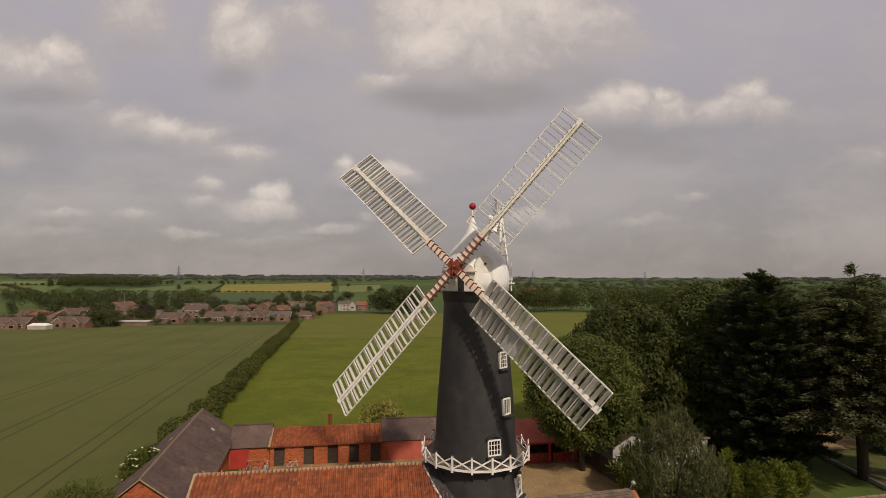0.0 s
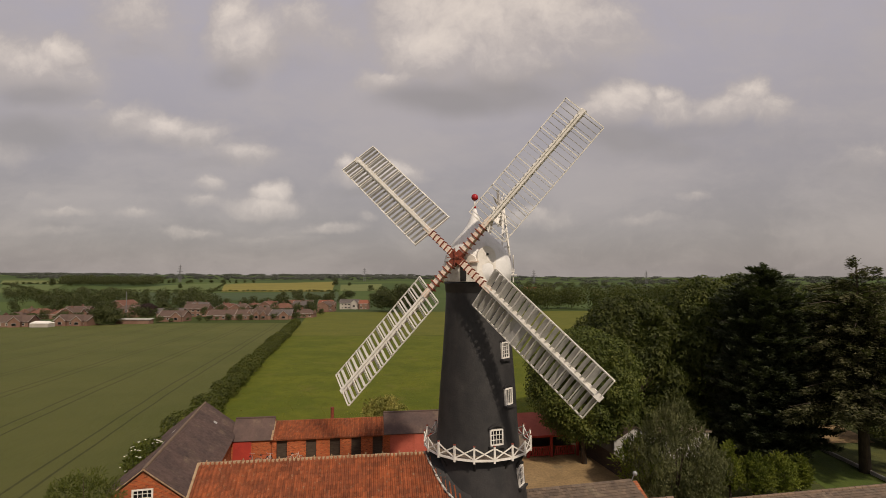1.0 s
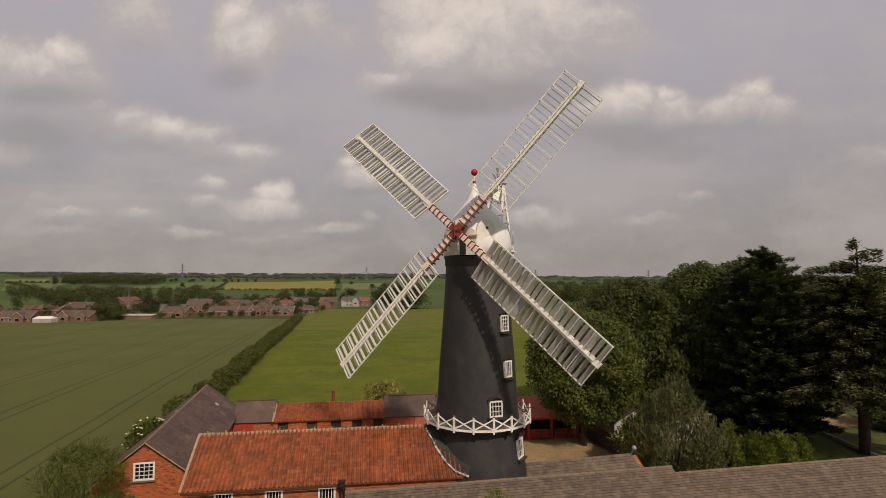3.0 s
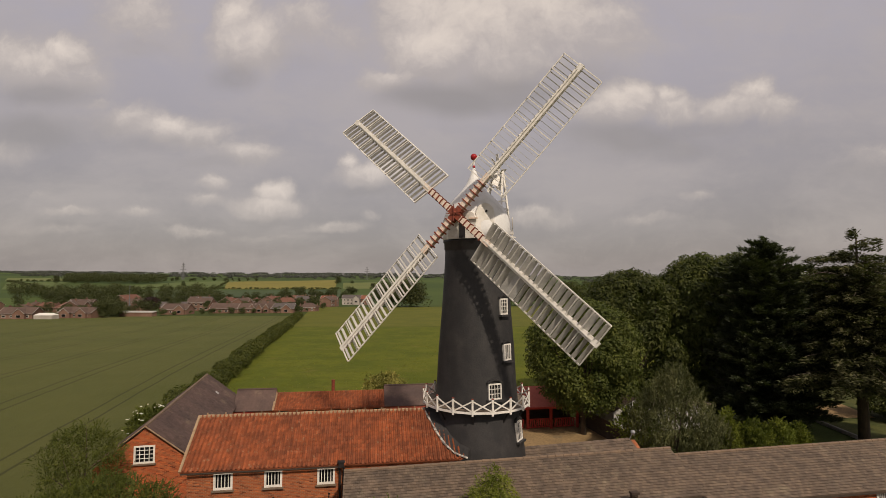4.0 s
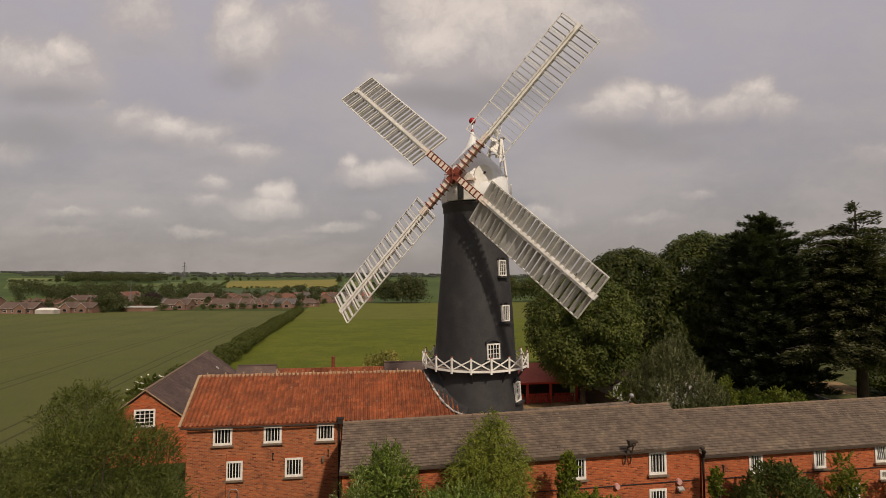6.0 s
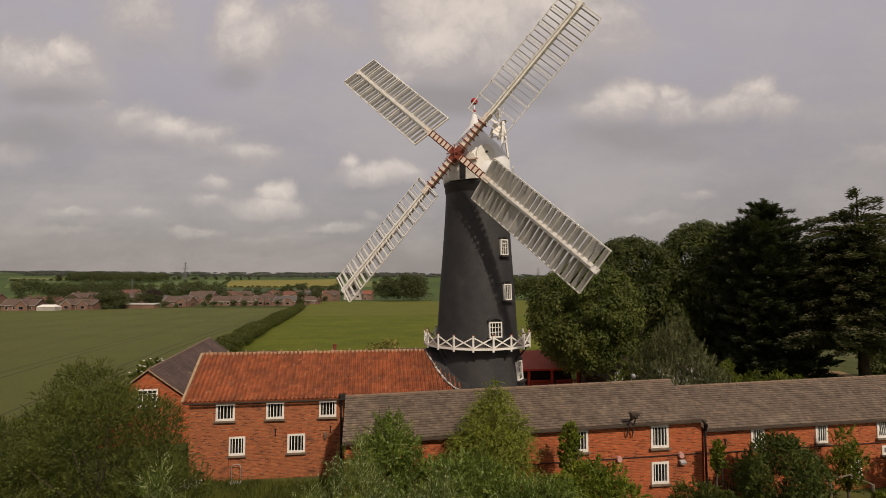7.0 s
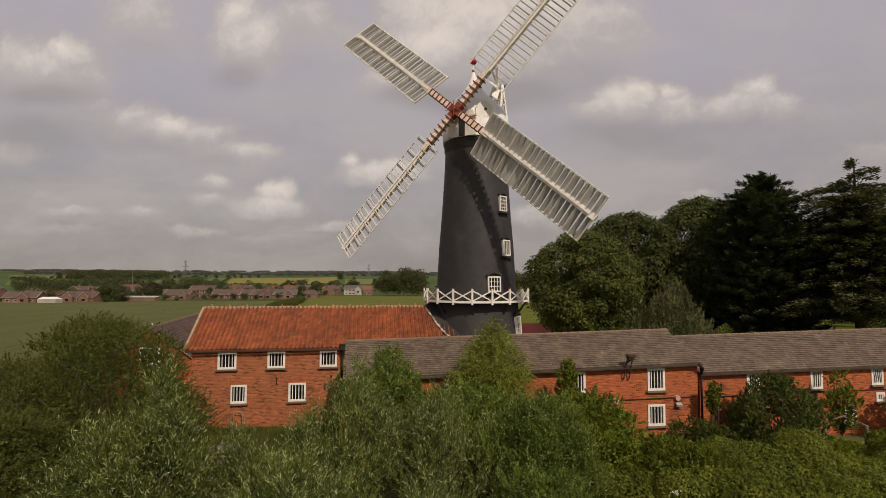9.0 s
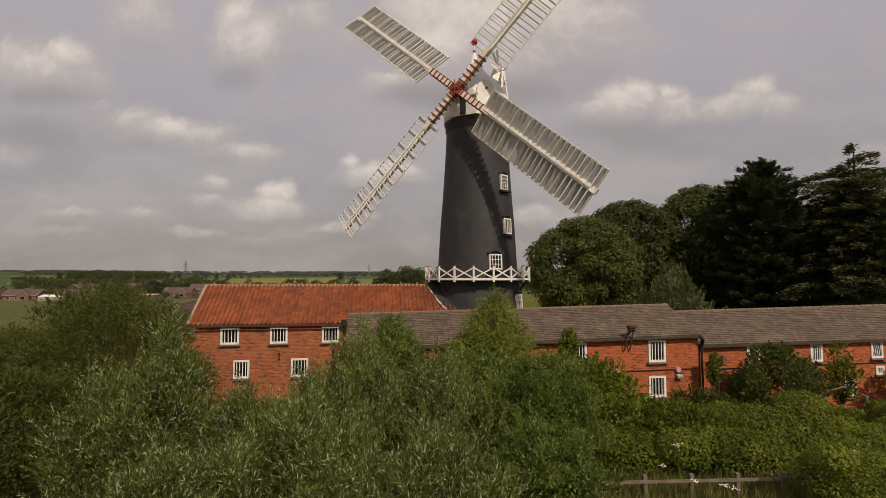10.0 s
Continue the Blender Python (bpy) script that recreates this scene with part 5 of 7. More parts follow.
def clump_leaves(rs, clumps, n, length, aspect, droop=0.0, spread=0.3, shell=0.42):
    """Leaves over the outside of many round clumps (x, y, z, rx, ry, rz)."""
    c = np.array(clumps, float)
    area = (c[:, 3] * c[:, 4] + c[:, 4] * c[:, 5] + c[:, 3] * c[:, 5])
    k = rs.choice(len(c), n, p=area / area.sum())
    d = unit(rs.normal(size=(n, 3)))
    d[:, 2] = np.where((d[:, 2] < -0.35) & (rs.random(n) < 0.75), -d[:, 2], d[:, 2])
    rad = 1 - shell * rs.random(n) ** 2.2 + 0.12 * rs.random(n) * (rs.random(n) < 0.3)
    pts = c[k, :3] + d * c[k, 3:] * rad[:, None]
    nor = unit(d * 1.1 + rs.normal(size=(n, 3)) * 0.45 + np.array([0, 0, 0.35]))
    ax = unit(rs.normal(size=(n, 3)) * (0.4 + spread) + d * 0.7 + np.array([0, 0, -droop]))
    ax = unit(ax - nor * (ax * nor).sum(1, keepdims=True) * 0.8)
    ln = length * rs.uniform(0.6, 1.35, n)
    return pts, ax, nor, ln, ln * aspect


def spray_leaves(rs, clumps, twigs, per, length, aspect, twig, rise=0.8, arch=0.25):
    """Leafy twigs that stand out of round clumps, each with leaves along both sides."""
    c = np.array(clumps, float)
    area = (c[:, 3] * c[:, 4] + c[:, 4] * c[:, 5] + c[:, 3] * c[:, 5])
    k = rs.choice(len(c), twigs, p=area / area.sum())
    d = unit(rs.normal(size=(twigs, 3)))
    d[:, 2] = np.where((d[:, 2] < -0.3) & (rs.random(twigs) < 0.8), -d[:, 2], d[:, 2])
    root = c[k, :3] + d * c[k, 3:] * rs.uniform(0.55, 0.95, (twigs, 1))
    way = unit(d * 0.65 + np.array([0, 0, rise]) + rs.normal(size=(twigs, 3)) * 0.28)
    ln = twig * rs.uniform(0.5, 1.3, twigs)
    side = unit(np.cross(way, rs.normal(size=(twigs, 3))))
    t = (np.arange(per) + 0.5) / per
    t = np.broadcast_to(t, (twigs, per)) + rs.uniform(-0.4, 0.4, (twigs, per)) / per
    flip = np.where(np.arange(per) % 2 == 0, 1.0, -1.0)[None, :, None]
    pts = root[:, None] + way[:, None] * (t * ln[:, None])[:, :, None]
    pts[:, :, 2] -= arch * ln[:, None] * t ** 2.2
    cur = way[:, None] - np.array([0, 0, 1.0]) * (arch * 2.0 * t ** 1.2)[:, :, None]
    ax = cur * 0.9 + side[:, None] * flip * 0.42 + rs.normal(size=pts.shape) * 0.16
    pts = (pts + ax * length * 0.4).reshape(-1, 3)
    ax = unit(ax.reshape(-1, 3))
    nor = unit(np.cross(ax, np.repeat(side, per, 0)) * rs.choice([-1, 1], (twigs * per, 1)) + rs.normal(size=ax.shape) * 0.4 + np.array([0, 0, 0.6]))
    n = len(pts)
    l = length * rs.uniform(0.65, 1.3, n) * (1.15 - 0.45 * t.reshape(-1))
    return pts, ax, nor, l, l * aspect


def limbs(g, rs, base, fork, targets, r0):
    base, fork = Vector(base), Vector(fork)
    mid = (base + fork) / 2 + Vector(rs.normal(size=3) * 0.05)
    g.tube([base, mid, fork], [r0 * 1.25, r0, r0 * 0.8], 9)
    for t in targets:
        t = Vector(t)
        m = fork.lerp(t, 0.5) + Vector(rs.normal(size=3) * 0.12) + Vector((0, 0, 0.1))
        g.tube([fork - Vector((0, 0, 0.15)), m, t], [r0 * 0.5, r0 * 0.3, r0 * 0.08], 6)


def broadleaf(name, label, x, y, H, R, base, nclump, nleaf, leaf, aspect, mat, seed, droop=0.1, squash=1.0, clump=0.34, ry=None, category="tree", z0=None, group="", taper=0.0, lobes=1.0, jag=0.0, twig=0.0, rise=0.8, arch=0.25, per=14):
    """A tree: trunk and limbs, and a crown of many leafy clumps from the height base up to H."""
    rs = np.random.default_rng(seed)
    ground = height(x, y) if z0 is None else z0
    t = thing(name, label, category, (x, y, ground), group)
    ry = ry or R
    cz, hz_ = (H + base) / 2, (H - base) / 2
    cl = []
    for i in range(nclump):
        a = 2 * math.pi * (i * 0.618 + rs.uniform(-0.08, 0.08))
        u = 1 - 2 * (i + 0.5) / nclump
        s = math.sqrt(max(0, 1 - u * u))
        k = (1 - clump * rs.uniform(0.75, 1.25)) * (1 + jag * rs.uniform(-1.0, 0.45))
        narrow = 1 - taper * max(0, u)
        size = clump * rs.uniform(0.65, 1.3)
        cl.append((R * k * s * math.cos(a) * narrow * lobes, ry * k * s * math.sin(a) * narrow * lobes, cz + hz_ * (1 - size * 0.9) * u * (1 + jag * rs.uniform(-0.8, 0.25)), R * size * narrow, ry * size * narrow, max(hz_ * size * 0.75, R * size * 0.6) * squash))
    cl.append((0, 0, cz, R * 0.45, ry * 0.45, hz_ * 0.5))
    g = Geo()
    pick = [cl[i][:3] for i in range(0, nclump, max(1, nclump // 9))]
    limbs(g, rs, (0, 0, -0.15), (0, 0, max(0.5, base + hz_ * 0.35)), pick, max(0.05, H * 0.018))
    part("trunk", g, M_BARK, t, "brown trunk and limbs", True)
    if twig:
        a, b = clump_leaves(rs, cl, nleaf // 4, leaf * 0.8, aspect * 1.3, droop, shell=0.6), spray_leaves(rs, cl, nleaf * 2 // 3 // per, per, leaf, aspect, twig, rise, arch)
        data = [np.concatenate(q) for q in zip(a, b)]
    else:
        data = clump_leaves(rs, cl, nleaf, leaf, aspect, droop)
    part("crown", leaf_mesh("crown", *data, mat, 3 if leaf > 0.3 else 4), mat, t, "leafy green crown")
    return t


def conifer(name, label, x, y, H, R, base, levels, per, cards, mat, seed, droop=0.25, shape=0.8, flat=False, card=0.42, lift=0.0, top=0.25, blunt=6, sparse=0.0):
    """A conifer: whorls of boughs that carry sprays of needles."""
    rs = np.random.default_rng(seed)
    t = thing(name, label, "tree", (x, y, height(x, y)))
    g = Geo()
    g.tube([(0, 0, -0.2), (0, 0, H * 0.5), (0, 0, H * 0.98)], [H * 0.025, H * 0.016, 0.04], 9)
    P_, A_, N2, Ln = [], [], [], []
    for i in range(levels):
        f = i / (levels - 1)
        z = base + (H - base) * f ** 0.92
        prof = (1 - f) ** shape * (1 - top) + top * (1 - f ** blunt)
        L = R * prof * rs.uniform(0.82, 1.15)
        n = max(4, int(per * (0.5 + 0.5 * prof)))
        for j in range(n):
            a = 2 * math.pi * (j + rs.uniform(-0.35, 0.35)) / n + i * 1.3
            l = L * rs.uniform(0.7, 1.15) + 0.15
            if sparse and f > 0.6:
                if rs.random() < sparse * (f - 0.6) / 0.3:
                    continue
                l = L * rs.uniform(0.4, 1.35) + 0.3
            d = np.array([math.cos(a), math.sin(a), 0])
            sgn = np.array([-d[1], d[0], 0])
            zz = z + rs.uniform(-0.5, 0.5) * (H - base) / levels
            rise = lift * l
            if i % 2 == 0 and j % 2 == 0:
                g.tube([(0, 0, zz), tuple(d * l * 0.55 + np.array([0, 0, zz + rise * 0.6 - droop * l * 0.18])), tuple(d * l * 0.95 + np.array([0, 0, zz + rise - droop * l * 0.75]))], [0.06, 0.04, 0.012], 5, False)
            m = max(6, int(cards * l / R))
            s = rs.random(m) ** 0.65
            width = (0.28 * l + 0.25) * (1.02 - s) ** 0.6 * (1.3 if flat else 0.9)
            o = rs.uniform(-1, 1, m)
            p = d[None] * (s * l)[:, None] + sgn[None] * (o * width)[:, None]
            p[:, 2] += zz + rise * s - droop * l * s ** 1.8 - 0.10 * np.abs(o) * width + rs.normal(size=m) * (0.05 if flat else 0.13)
            P_.append(p)
            ax = d[None] * 0.8 + sgn[None] * (o * 0.8)[:, None] + rs.normal(size=(m, 3)) * 0.22
            ax[:, 2] += lift - droop * s * 0.8
            A_.append(unit(ax))
            N2.append(unit(rs.normal(size=(m, 3)) * 0.35 + np.array([0, 0, 1.0]) + d[None] * 0.25))
            Ln.append(card * rs.uniform(0.6, 1.3, m))
    part("trunk", g, M_BARK, t, "dark bark trunk and boughs", True)
    Ln = np.concatenate(Ln)
    part("crown", leaf_mesh("crown", np.concatenate(P_), np.concatenate(A_), np.concatenate(N2), Ln, Ln * 0.34, mat, 3), mat, t, "dark layered needle boughs")
    return t


def hedge(name, label, a, b, w, h, n, leaf, mat, seed, category="hedge", bumps=0.35):
    rs = np.random.default_rng(seed)
    a, b = Vector((*a, 0)), Vector((*b, 0))
    L = (b - a).length
    t = thing(name, label, category, (0, 0, 0), kind="stuff")
    cl = []
    m = max(3, int(L / (w * 0.55)))
    for i in range(m):
        p = a.lerp(b, (i + rs.uniform(0, 1)) / m)
        s = 1 + bumps * rs.uniform(-1, 1)
        cl.append((p.x + rs.normal() * w * 0.12, p.y + rs.normal() * w * 0.12, height(p.x, p.y) + h * 0.48 * s, w * 0.62 * s, w * 0.62 * s, h * 0.56 * s))
        if bumps < 0.5 and h < 1.9:
            for _ in range(3):
                b_a, b_s = rs.uniform(0, 6.28), rs.uniform(0.22, 0.42)
                cl.append((p.x + w * 0.55 * math.cos(b_a), p.y + w * 0.55 * math.sin(b_a), height(p.x, p.y) + h * rs.uniform(0.5, 1.05) * s, w * b_s, w * b_s, w * b_s * 0.8))
    pts = clump_leaves(rs, cl, n, leaf, 0.55, 0.05)
    part("foliage", leaf_mesh("foliage", *pts, mat, 3 if leaf > 0.2 else 4), mat, t)
    return t


# tall trees beside the mill
broadleaf("lime_tree", "round green lime tree beside the cart shed", 12.8, 50.4, 13.3, 5.5, 1.4, 150, 60000, 0.24, 0.6, L_LIME, 11, droop=0.5, clump=0.22)
broadleaf("chestnut_tree", "large dark green horse chestnut tree", 20.6, 60.0, 16.4, 6.8, 0.6, 190, 52000, 0.34, 0.42, L_CHEST, 12, droop=0.9, clump=0.20, group="chestnuts")
broadleaf("chestnut_tree", "large dark green horse chestnut tree", 29.3, 61.0, 18.4, 6.4, 0.6, 190, 52000, 0.34, 0.42, L_CHEST, 13, droop=0.9, clump=0.20, group="chestnuts")
broadleaf("chestnut_tree", "large dark green horse chestnut tree", 36.5, 66.0, 18.8, 6.0, 1.0, 140, 24000, 0.40, 0.45, L_CHEST, 14, droop=0.9, clump=0.20, group="chestnuts")
broadleaf("chestnut_tree", "broad dark green tree behind the chestnuts", 47.0, 70.0, 17.2, 8.0, 0.5, 60, 22000, 0.44, 0.5, L_CHEST, 15, droop=0.3)
broadleaf("understorey_bush", "dark shaded bush under the tall trees", 19.5, 55.5, 4.6, 3.2, 0.0, 30, 9000, 0.30, 0.6, L_CHEST, 16, category="bush")
broadleaf("understorey_bush", "dark shaded bush under the tall trees", 25.5, 57.0, 5.0, 3.4, 0.0, 30, 9000, 0.30, 0.6, L_CHEST, 17, category="bush")
broadleaf("understorey_bush", "dark shaded bush under the tall trees", 29.5, 57.5, 3.4, 3.0, 0.0, 30, 8000, 0.30, 0.6, L_CHEST, 18, category="bush")
broadleaf("understorey_bush", "dark shaded bush under the tall trees", 47.5, 56.5, 3.6, 3.4, 0.0, 30, 8000, 0.30, 0.6, L_CHEST, 19, category="bush")
conifer("spruce_tree", "tall dense near-black conifer with layered boughs", 31.7, 52.4, 18.9, 4.8, 0.4, 44, 17, 300, L_CONIFER, 21, droop=0.18, shape=0.6, top=0.58, lift=0.45, card=0.38, blunt=7, sparse=0.25)
conifer("cedar_tree", "broad cedar with layered drooping boughs", 38.0, 48.6, 19.8, 7.2, 4.6, 38, 15, 440, L_CEDAR, 22, droop=0.30, shape=0.85, card=0.34, lift=0.30, top=0.30, sparse=0.75)
broadleaf("pine_tree", "young grey-green pine with upright shoots behind the range", 18.2, 42.6, 8.3, 4.2, -2.5, 120, 64000, 0.20, 0.34, L_PINE, 23, taper=0.58, clump=0.24, twig=0.55, rise=1.3, arch=-0.1, per=14, jag=0.2)
for i, (x, y, h, r) in enumerate([(15.6, 43.6, 5.0, 2.0), (22.6, 42.8, 4.7, 1.0), (24.4, 42.5, 3.9, 1.6), (26.6, 42.8, 3.8, 1.5), (28.9, 43.8, 3.2, 0.9)]):
    broadleaf("garden_shrub", "bright yellow-green garden shrub", x, y, h, r, 0.05, 22, 13000, 0.15, 0.5, L_BRIGHT, 30 + i, category="shrub", group="garden shrubs", taper=0.45, twig=0.5)

# trees and bushes before the barns
WILLOWS = [(-7.9, 14.2, 6.0, 1.5, 0.55, 34000), (-9.1, 13.8, 4.8, 1.9, 0.6, 38000), (-3.6, 12.8, 4.0, 2.2, 0.5, 44000), (-0.2, 11.6, 3.6, 2.0, 0.35, 42000), (-3.1, 18.0, 5.8, 2.1, 0.75, 36000), (-4.4, 15.6, 3.9, 1.7, 0.5, 26000), (-0.3, 17.2, 4.6, 2.2, 0.4, 30000), (-6.2, 11.2, 3.2, 1.8, 0.3, 30000), (-6.0, 15.0, 3.9, 1.7, 0.4, 26000)]
for i, (x, y, h, r, tp, nl) in enumerate(WILLOWS):
    broadleaf("willow_tree", "silvery green willow with narrow leaves", x, y, h, r, 0.0, 40, nl, 0.15, 0.17, L_WILLOW, 41 + i, droop=-0.5, taper=tp, group="willows", twig=0.85, rise=1.1, arch=0.2, per=16, clump=0.24, jag=0.45)
broadleaf("poplar_tree", "upright bright green poplar before the slate range", 2.07, 23.4, 6.8, 2.0, 0.2, 90, 60000, 0.105, 0.42, L_POPLAR, 55, taper=0.55, twig=0.7, rise=0.2, arch=0.7, per=14)
broadleaf("broadleaf_bush", "dense green bush in the thicket", -2.6, 22.4, 5.7, 1.9, 0.0, 36, 26000, 0.13, 0.42, L_SALLOW, 56, category="bush", taper=0.55, twig=0.6)
broadleaf("broadleaf_bush", "glossy green sallow bush in the thicket", 3.2, 17.2, 4.7, 2.3, 0.0, 60, 60000, 0.115, 0.30, L_SALLOW, 57, category="bush", taper=0.3, twig=0.6, rise=1.0, clump=0.25, jag=0.35)
broadleaf("broadleaf_bush", "glossy green sallow bush in the thicket", 2.7, 14.6, 3.0, 1.9, 0.0, 50, 40000, 0.11, 0.30, L_SALLOW, 98, category="bush", taper=0.2, twig=0.5, rise=1.1, clump=0.25, jag=0.35)
broadleaf("broadleaf_bush", "dense green bush in the thicket", 1.0, 20.5, 4.2, 3.0, 0.0, 40, 30000, 0.14, 0.42, L_SALLOW, 58, category="bush", twig=0.6)
broadleaf("broadleaf_bush", "dense green bush in the thicket", 6.0, 21.4, 3.9, 2.2, 0.0, 40, 32000, 0.14, 0.5, L_HEDGE, 59, category="bush", taper=0.45, twig=0.45)
broadleaf("broadleaf_bush", "dense green bush in the thicket", 8.6, 20.2, 2.1, 2.0, 0.0, 36, 26000, 0.14, 0.5, L_HEDGE, 60, category="bush", twig=0.4)
HAWS = [(-14.3, 21.2, 7.1, 3.6, 60000), (-20.2, 22.8, 4.9, 3.8, 44000), (-14.0, 15.6, 4.2, 3.2, 44000), (-10.9, 19.5, 4.6, 2.2, 22000), (-21.9, 30.8, 6.5, 2.6, 24000), (-19.5, 16.0, 3.6, 3.2, 30000)]
for i, (x, y, h, r, nl) in enumerate(HAWS):
    broadleaf("hawthorn_tree", "broad olive-green tree before the barn", x, y, h, r, 0.1, 110, nl * 3 // 2, 0.095, 0.48, L_DARK, 61 + i, twig=0.5, rise=0.5, group="hawthorns", clump=0.25, jag=0.2)
broadleaf("cypress_bush", "dense dark green conical evergreen bush", 15.7, 25.0, 4.0, 2.25, -0.5, 70, 42000, 0.12, 0.5, L_YEW, 71, category="bush", taper=0.4, twig=0.35, clump=0.28)
broadleaf("ivy_bush", "dark climbing ivy against the brick wall", 20.0, 26.75, 3.7, 0.85, 0.0, 24, 5000, 0.13, 0.55, L_HEDGE, 72, category="ivy", twig=0.5, clump=0.26, jag=0.4)
broadleaf("ivy_bush", "dark climbing ivy against the slate range", 5.45, 23.6, 4.9, 0.55, 1.5, 16, 5000, 0.13, 0.6, L_HEDGE, 73, category="ivy", twig=0.3)
broadleaf("ivy_bush", "dark evergreen bush at the wall", 24.6, 26.8, 3.0, 2.0, 0.0, 30, 14000, 0.14, 0.6, L_HEDGE, 74, category="bush", twig=0.3)
broadleaf("ivy_bush", "small ivy growth beside the downpipe", 13.1, 25.9, 3.4, 0.4, 1.4, 12, 2500, 0.12, 0.6, L_HEDGE, 75, category="ivy", twig=0.25)
hedge("hedge", "long overgrown green garden hedge", (6.2, 18.6), (13.2, 20.2), 2.6, 1.8, 66000, 0.10, L_HEDGE, 81)
hedge("hedge", "lower part of the garden hedge", (13.0, 20.2), (24.0, 22.6), 2.4, 1.1, 72000, 0.095, L_HEDGE, 80)
hedge("hedge", "rough bramble bushes beside the garden hedge", (10.6, 14.3), (16.0, 15.6), 1.9, 1.7, 38000, 0.095, L_HEDGE, 82)
hedge("hedge", "long dark field hedge between crop and pasture", (HEDGE0.x - 0.4, HEDGE0.y), (HEDGE1.x - 1.2, HEDGE1.y), 2.7, 2.0, 90000, 0.28, L_FIELDHEDGE, 83)
broadleaf("elder_bush", "elder bush with flat white blossom heads", -24.5, 42.0, 4.6, 1.9, 0.0, 30, 14000, 0.20, 0.5, L_DARK, 84, category="bush", twig=0.5)
broadleaf("gold_bush", "golden variegated holly bush beyond the stables", -7.8, 61.0, 3.9, 2.8, 0.0, 34, 12000, 0.24, 0.6, L_GOLD, 85, category="bush", twig=0.4)
broadleaf("broadleaf_bush", "green bushes between hedge and brick range", 17.9, 24.0, 0.9, 1.2, 0.0, 24, 12000, 0.12, 0.5, L_HEDGE, 95, category="bush", twig=0.3)
broadleaf("broadleaf_bush", "green bushes between hedge and brick range", 21.4, 25.0, 0.9, 1.3, 0.0, 24, 12000, 0.12, 0.5, L_HEDGE, 96, category="bush", twig=0.3)
broadleaf("broadleaf_bush", "dark bush below the brick range window", 11.4, 23.6, 1.9, 1.7, 0.0, 24, 12000, 0.12, 0.5, L_DARK, 97, category="bush", twig=0.3)


# ---- the distance ----
def far_grove(name, label, spots, mat, seed, n=700, leaf=0.9):
    """Far trees, each a cluster of leafy clumps."""
    rs = np.random.default_rng(seed)
    t = thing(name, label, "trees", (0, 0, 0), kind="stuff")
    cl = []
    for x, y, h, r in spots:
        z = height(x, y)
        for i in range(11):
            a = rs.uniform(0, 6.28)
            s = rs.uniform(0.1, 0.6)
            k = rs.uniform(0.22, 0.82)
            cl.append((x + r * s * math.cos(a), y + r * s * math.sin(a), z + h * k, r * 0.55 * (1.15 - 0.5 * k), r * 0.55, h * 0.22))
        cl.append((x, y, z + h * 0.45, r * 0.6, r * 0.6, h * 0.4))
    part("foliage", leaf_mesh("foliage", *clump_leaves(rs, cl, int(n * 1.5) * len(spots), leaf * 0.8, 0.75), mat, 3), mat, t)
    return t


def pylon(x, y, h, name="pylon"):
    t = thing(name, "grey lattice electricity pylon in the distance", "pylon", (x, y, height(x, y)), "pylons")
    g = Geo()
    for sx, sy in ((-1, -1), (1, -1), (1, 1), (-1, 1)):
        g.beam((sx * 4, sy * 4, 0), (sx * 1.2, sy * 1.2, h * 0.6), 0.6, 0.6)
        g.beam((sx * 1.2, sy * 1.2, h * 0.6), (sx * 0.3, sy * 0.3, h), 0.5, 0.5)
    for i in range(6):
        z0, z1 = h * 0.1 * i, h * 0.1 * (i + 1)
        w0, w1 = 4 - 2.8 * i / 6, 4 - 2.8 * (i + 1) / 6
        g.beam((-w0, -w0, z0), (w1, -w1, z1), 0.35, 0.35)
        g.beam((w0, -w0, z0), (-w1, -w1, z1), 0.35, 0.35)
    part("lattice", g, M_PYLON, t)
    for z, w in ((0.62, 9), (0.76, 7), (0.9, 5)):
        part("cross_arm", Geo().beam((-w, 0, h * z), (w, 0, h * z), 0.6, 0.9).beam((-w, 0, h * z), (0, 0, h * (z + 0.06)), 0.35, 0.35).beam((w, 0, h * z), (0, 0, h * (z + 0.06)), 0.35, 0.35), M_PYLON, t)
    return t


M_PYLON = material("hazy_steel", (0.16, 0.155, 0.16), (0.14, 0.14, 0.145), 0.1, 0.6, fine=0.05)
M_TILEFAR = [material("village_roof_" + n, c, tuple(k * 0.8 for k in c), 0.4, 0.85, fine=0.3) for n, c in (("brown", (0.115, 0.075, 0.058)), ("red", (0.165, 0.075, 0.05)), ("grey", (0.11, 0.092, 0.084)), ("orange", (0.24, 0.085, 0.05)))]
M_TRIMFAR = material("village_trim", (0.50, 0.46, 0.41), (0.36, 0.32, 0.28), 0.3, 0.8)
M_BRICKFAR = material("village_brick", (0.21, 0.125, 0.09), (0.16, 0.088, 0.062), 0.3, 0.9)
M_WHITEFAR = material("village_render", (0.42, 0.38, 0.33), (0.34, 0.30, 0.26), 0.3, 0.85)
M_PALEFELT = material("pale_roof_felt", (0.42, 0.40, 0.36), (0.33, 0.31, 0.28), 0.6, 0.85)
M_YELLOW = material("rape_field", (0.20, 0.17, 0.03), (0.17, 0.145, 0.028), 0.02, 0.95, fine=0.15)
M_GREENF = material("far_green_field", (0.095, 0.125, 0.030), (0.08, 0.108, 0.026), 0.02, 0.95, fine=0.15)
M_LIGHTF = material("far_light_field", (0.13, 0.15, 0.040), (0.115, 0.132, 0.034), 0.02, 0.95, fine=0.15)
M_DKGREEN = material("far_dark_field", (0.050, 0.075, 0.024), (0.042, 0.064, 0.02), 0.02, 0.95, fine=0.15)


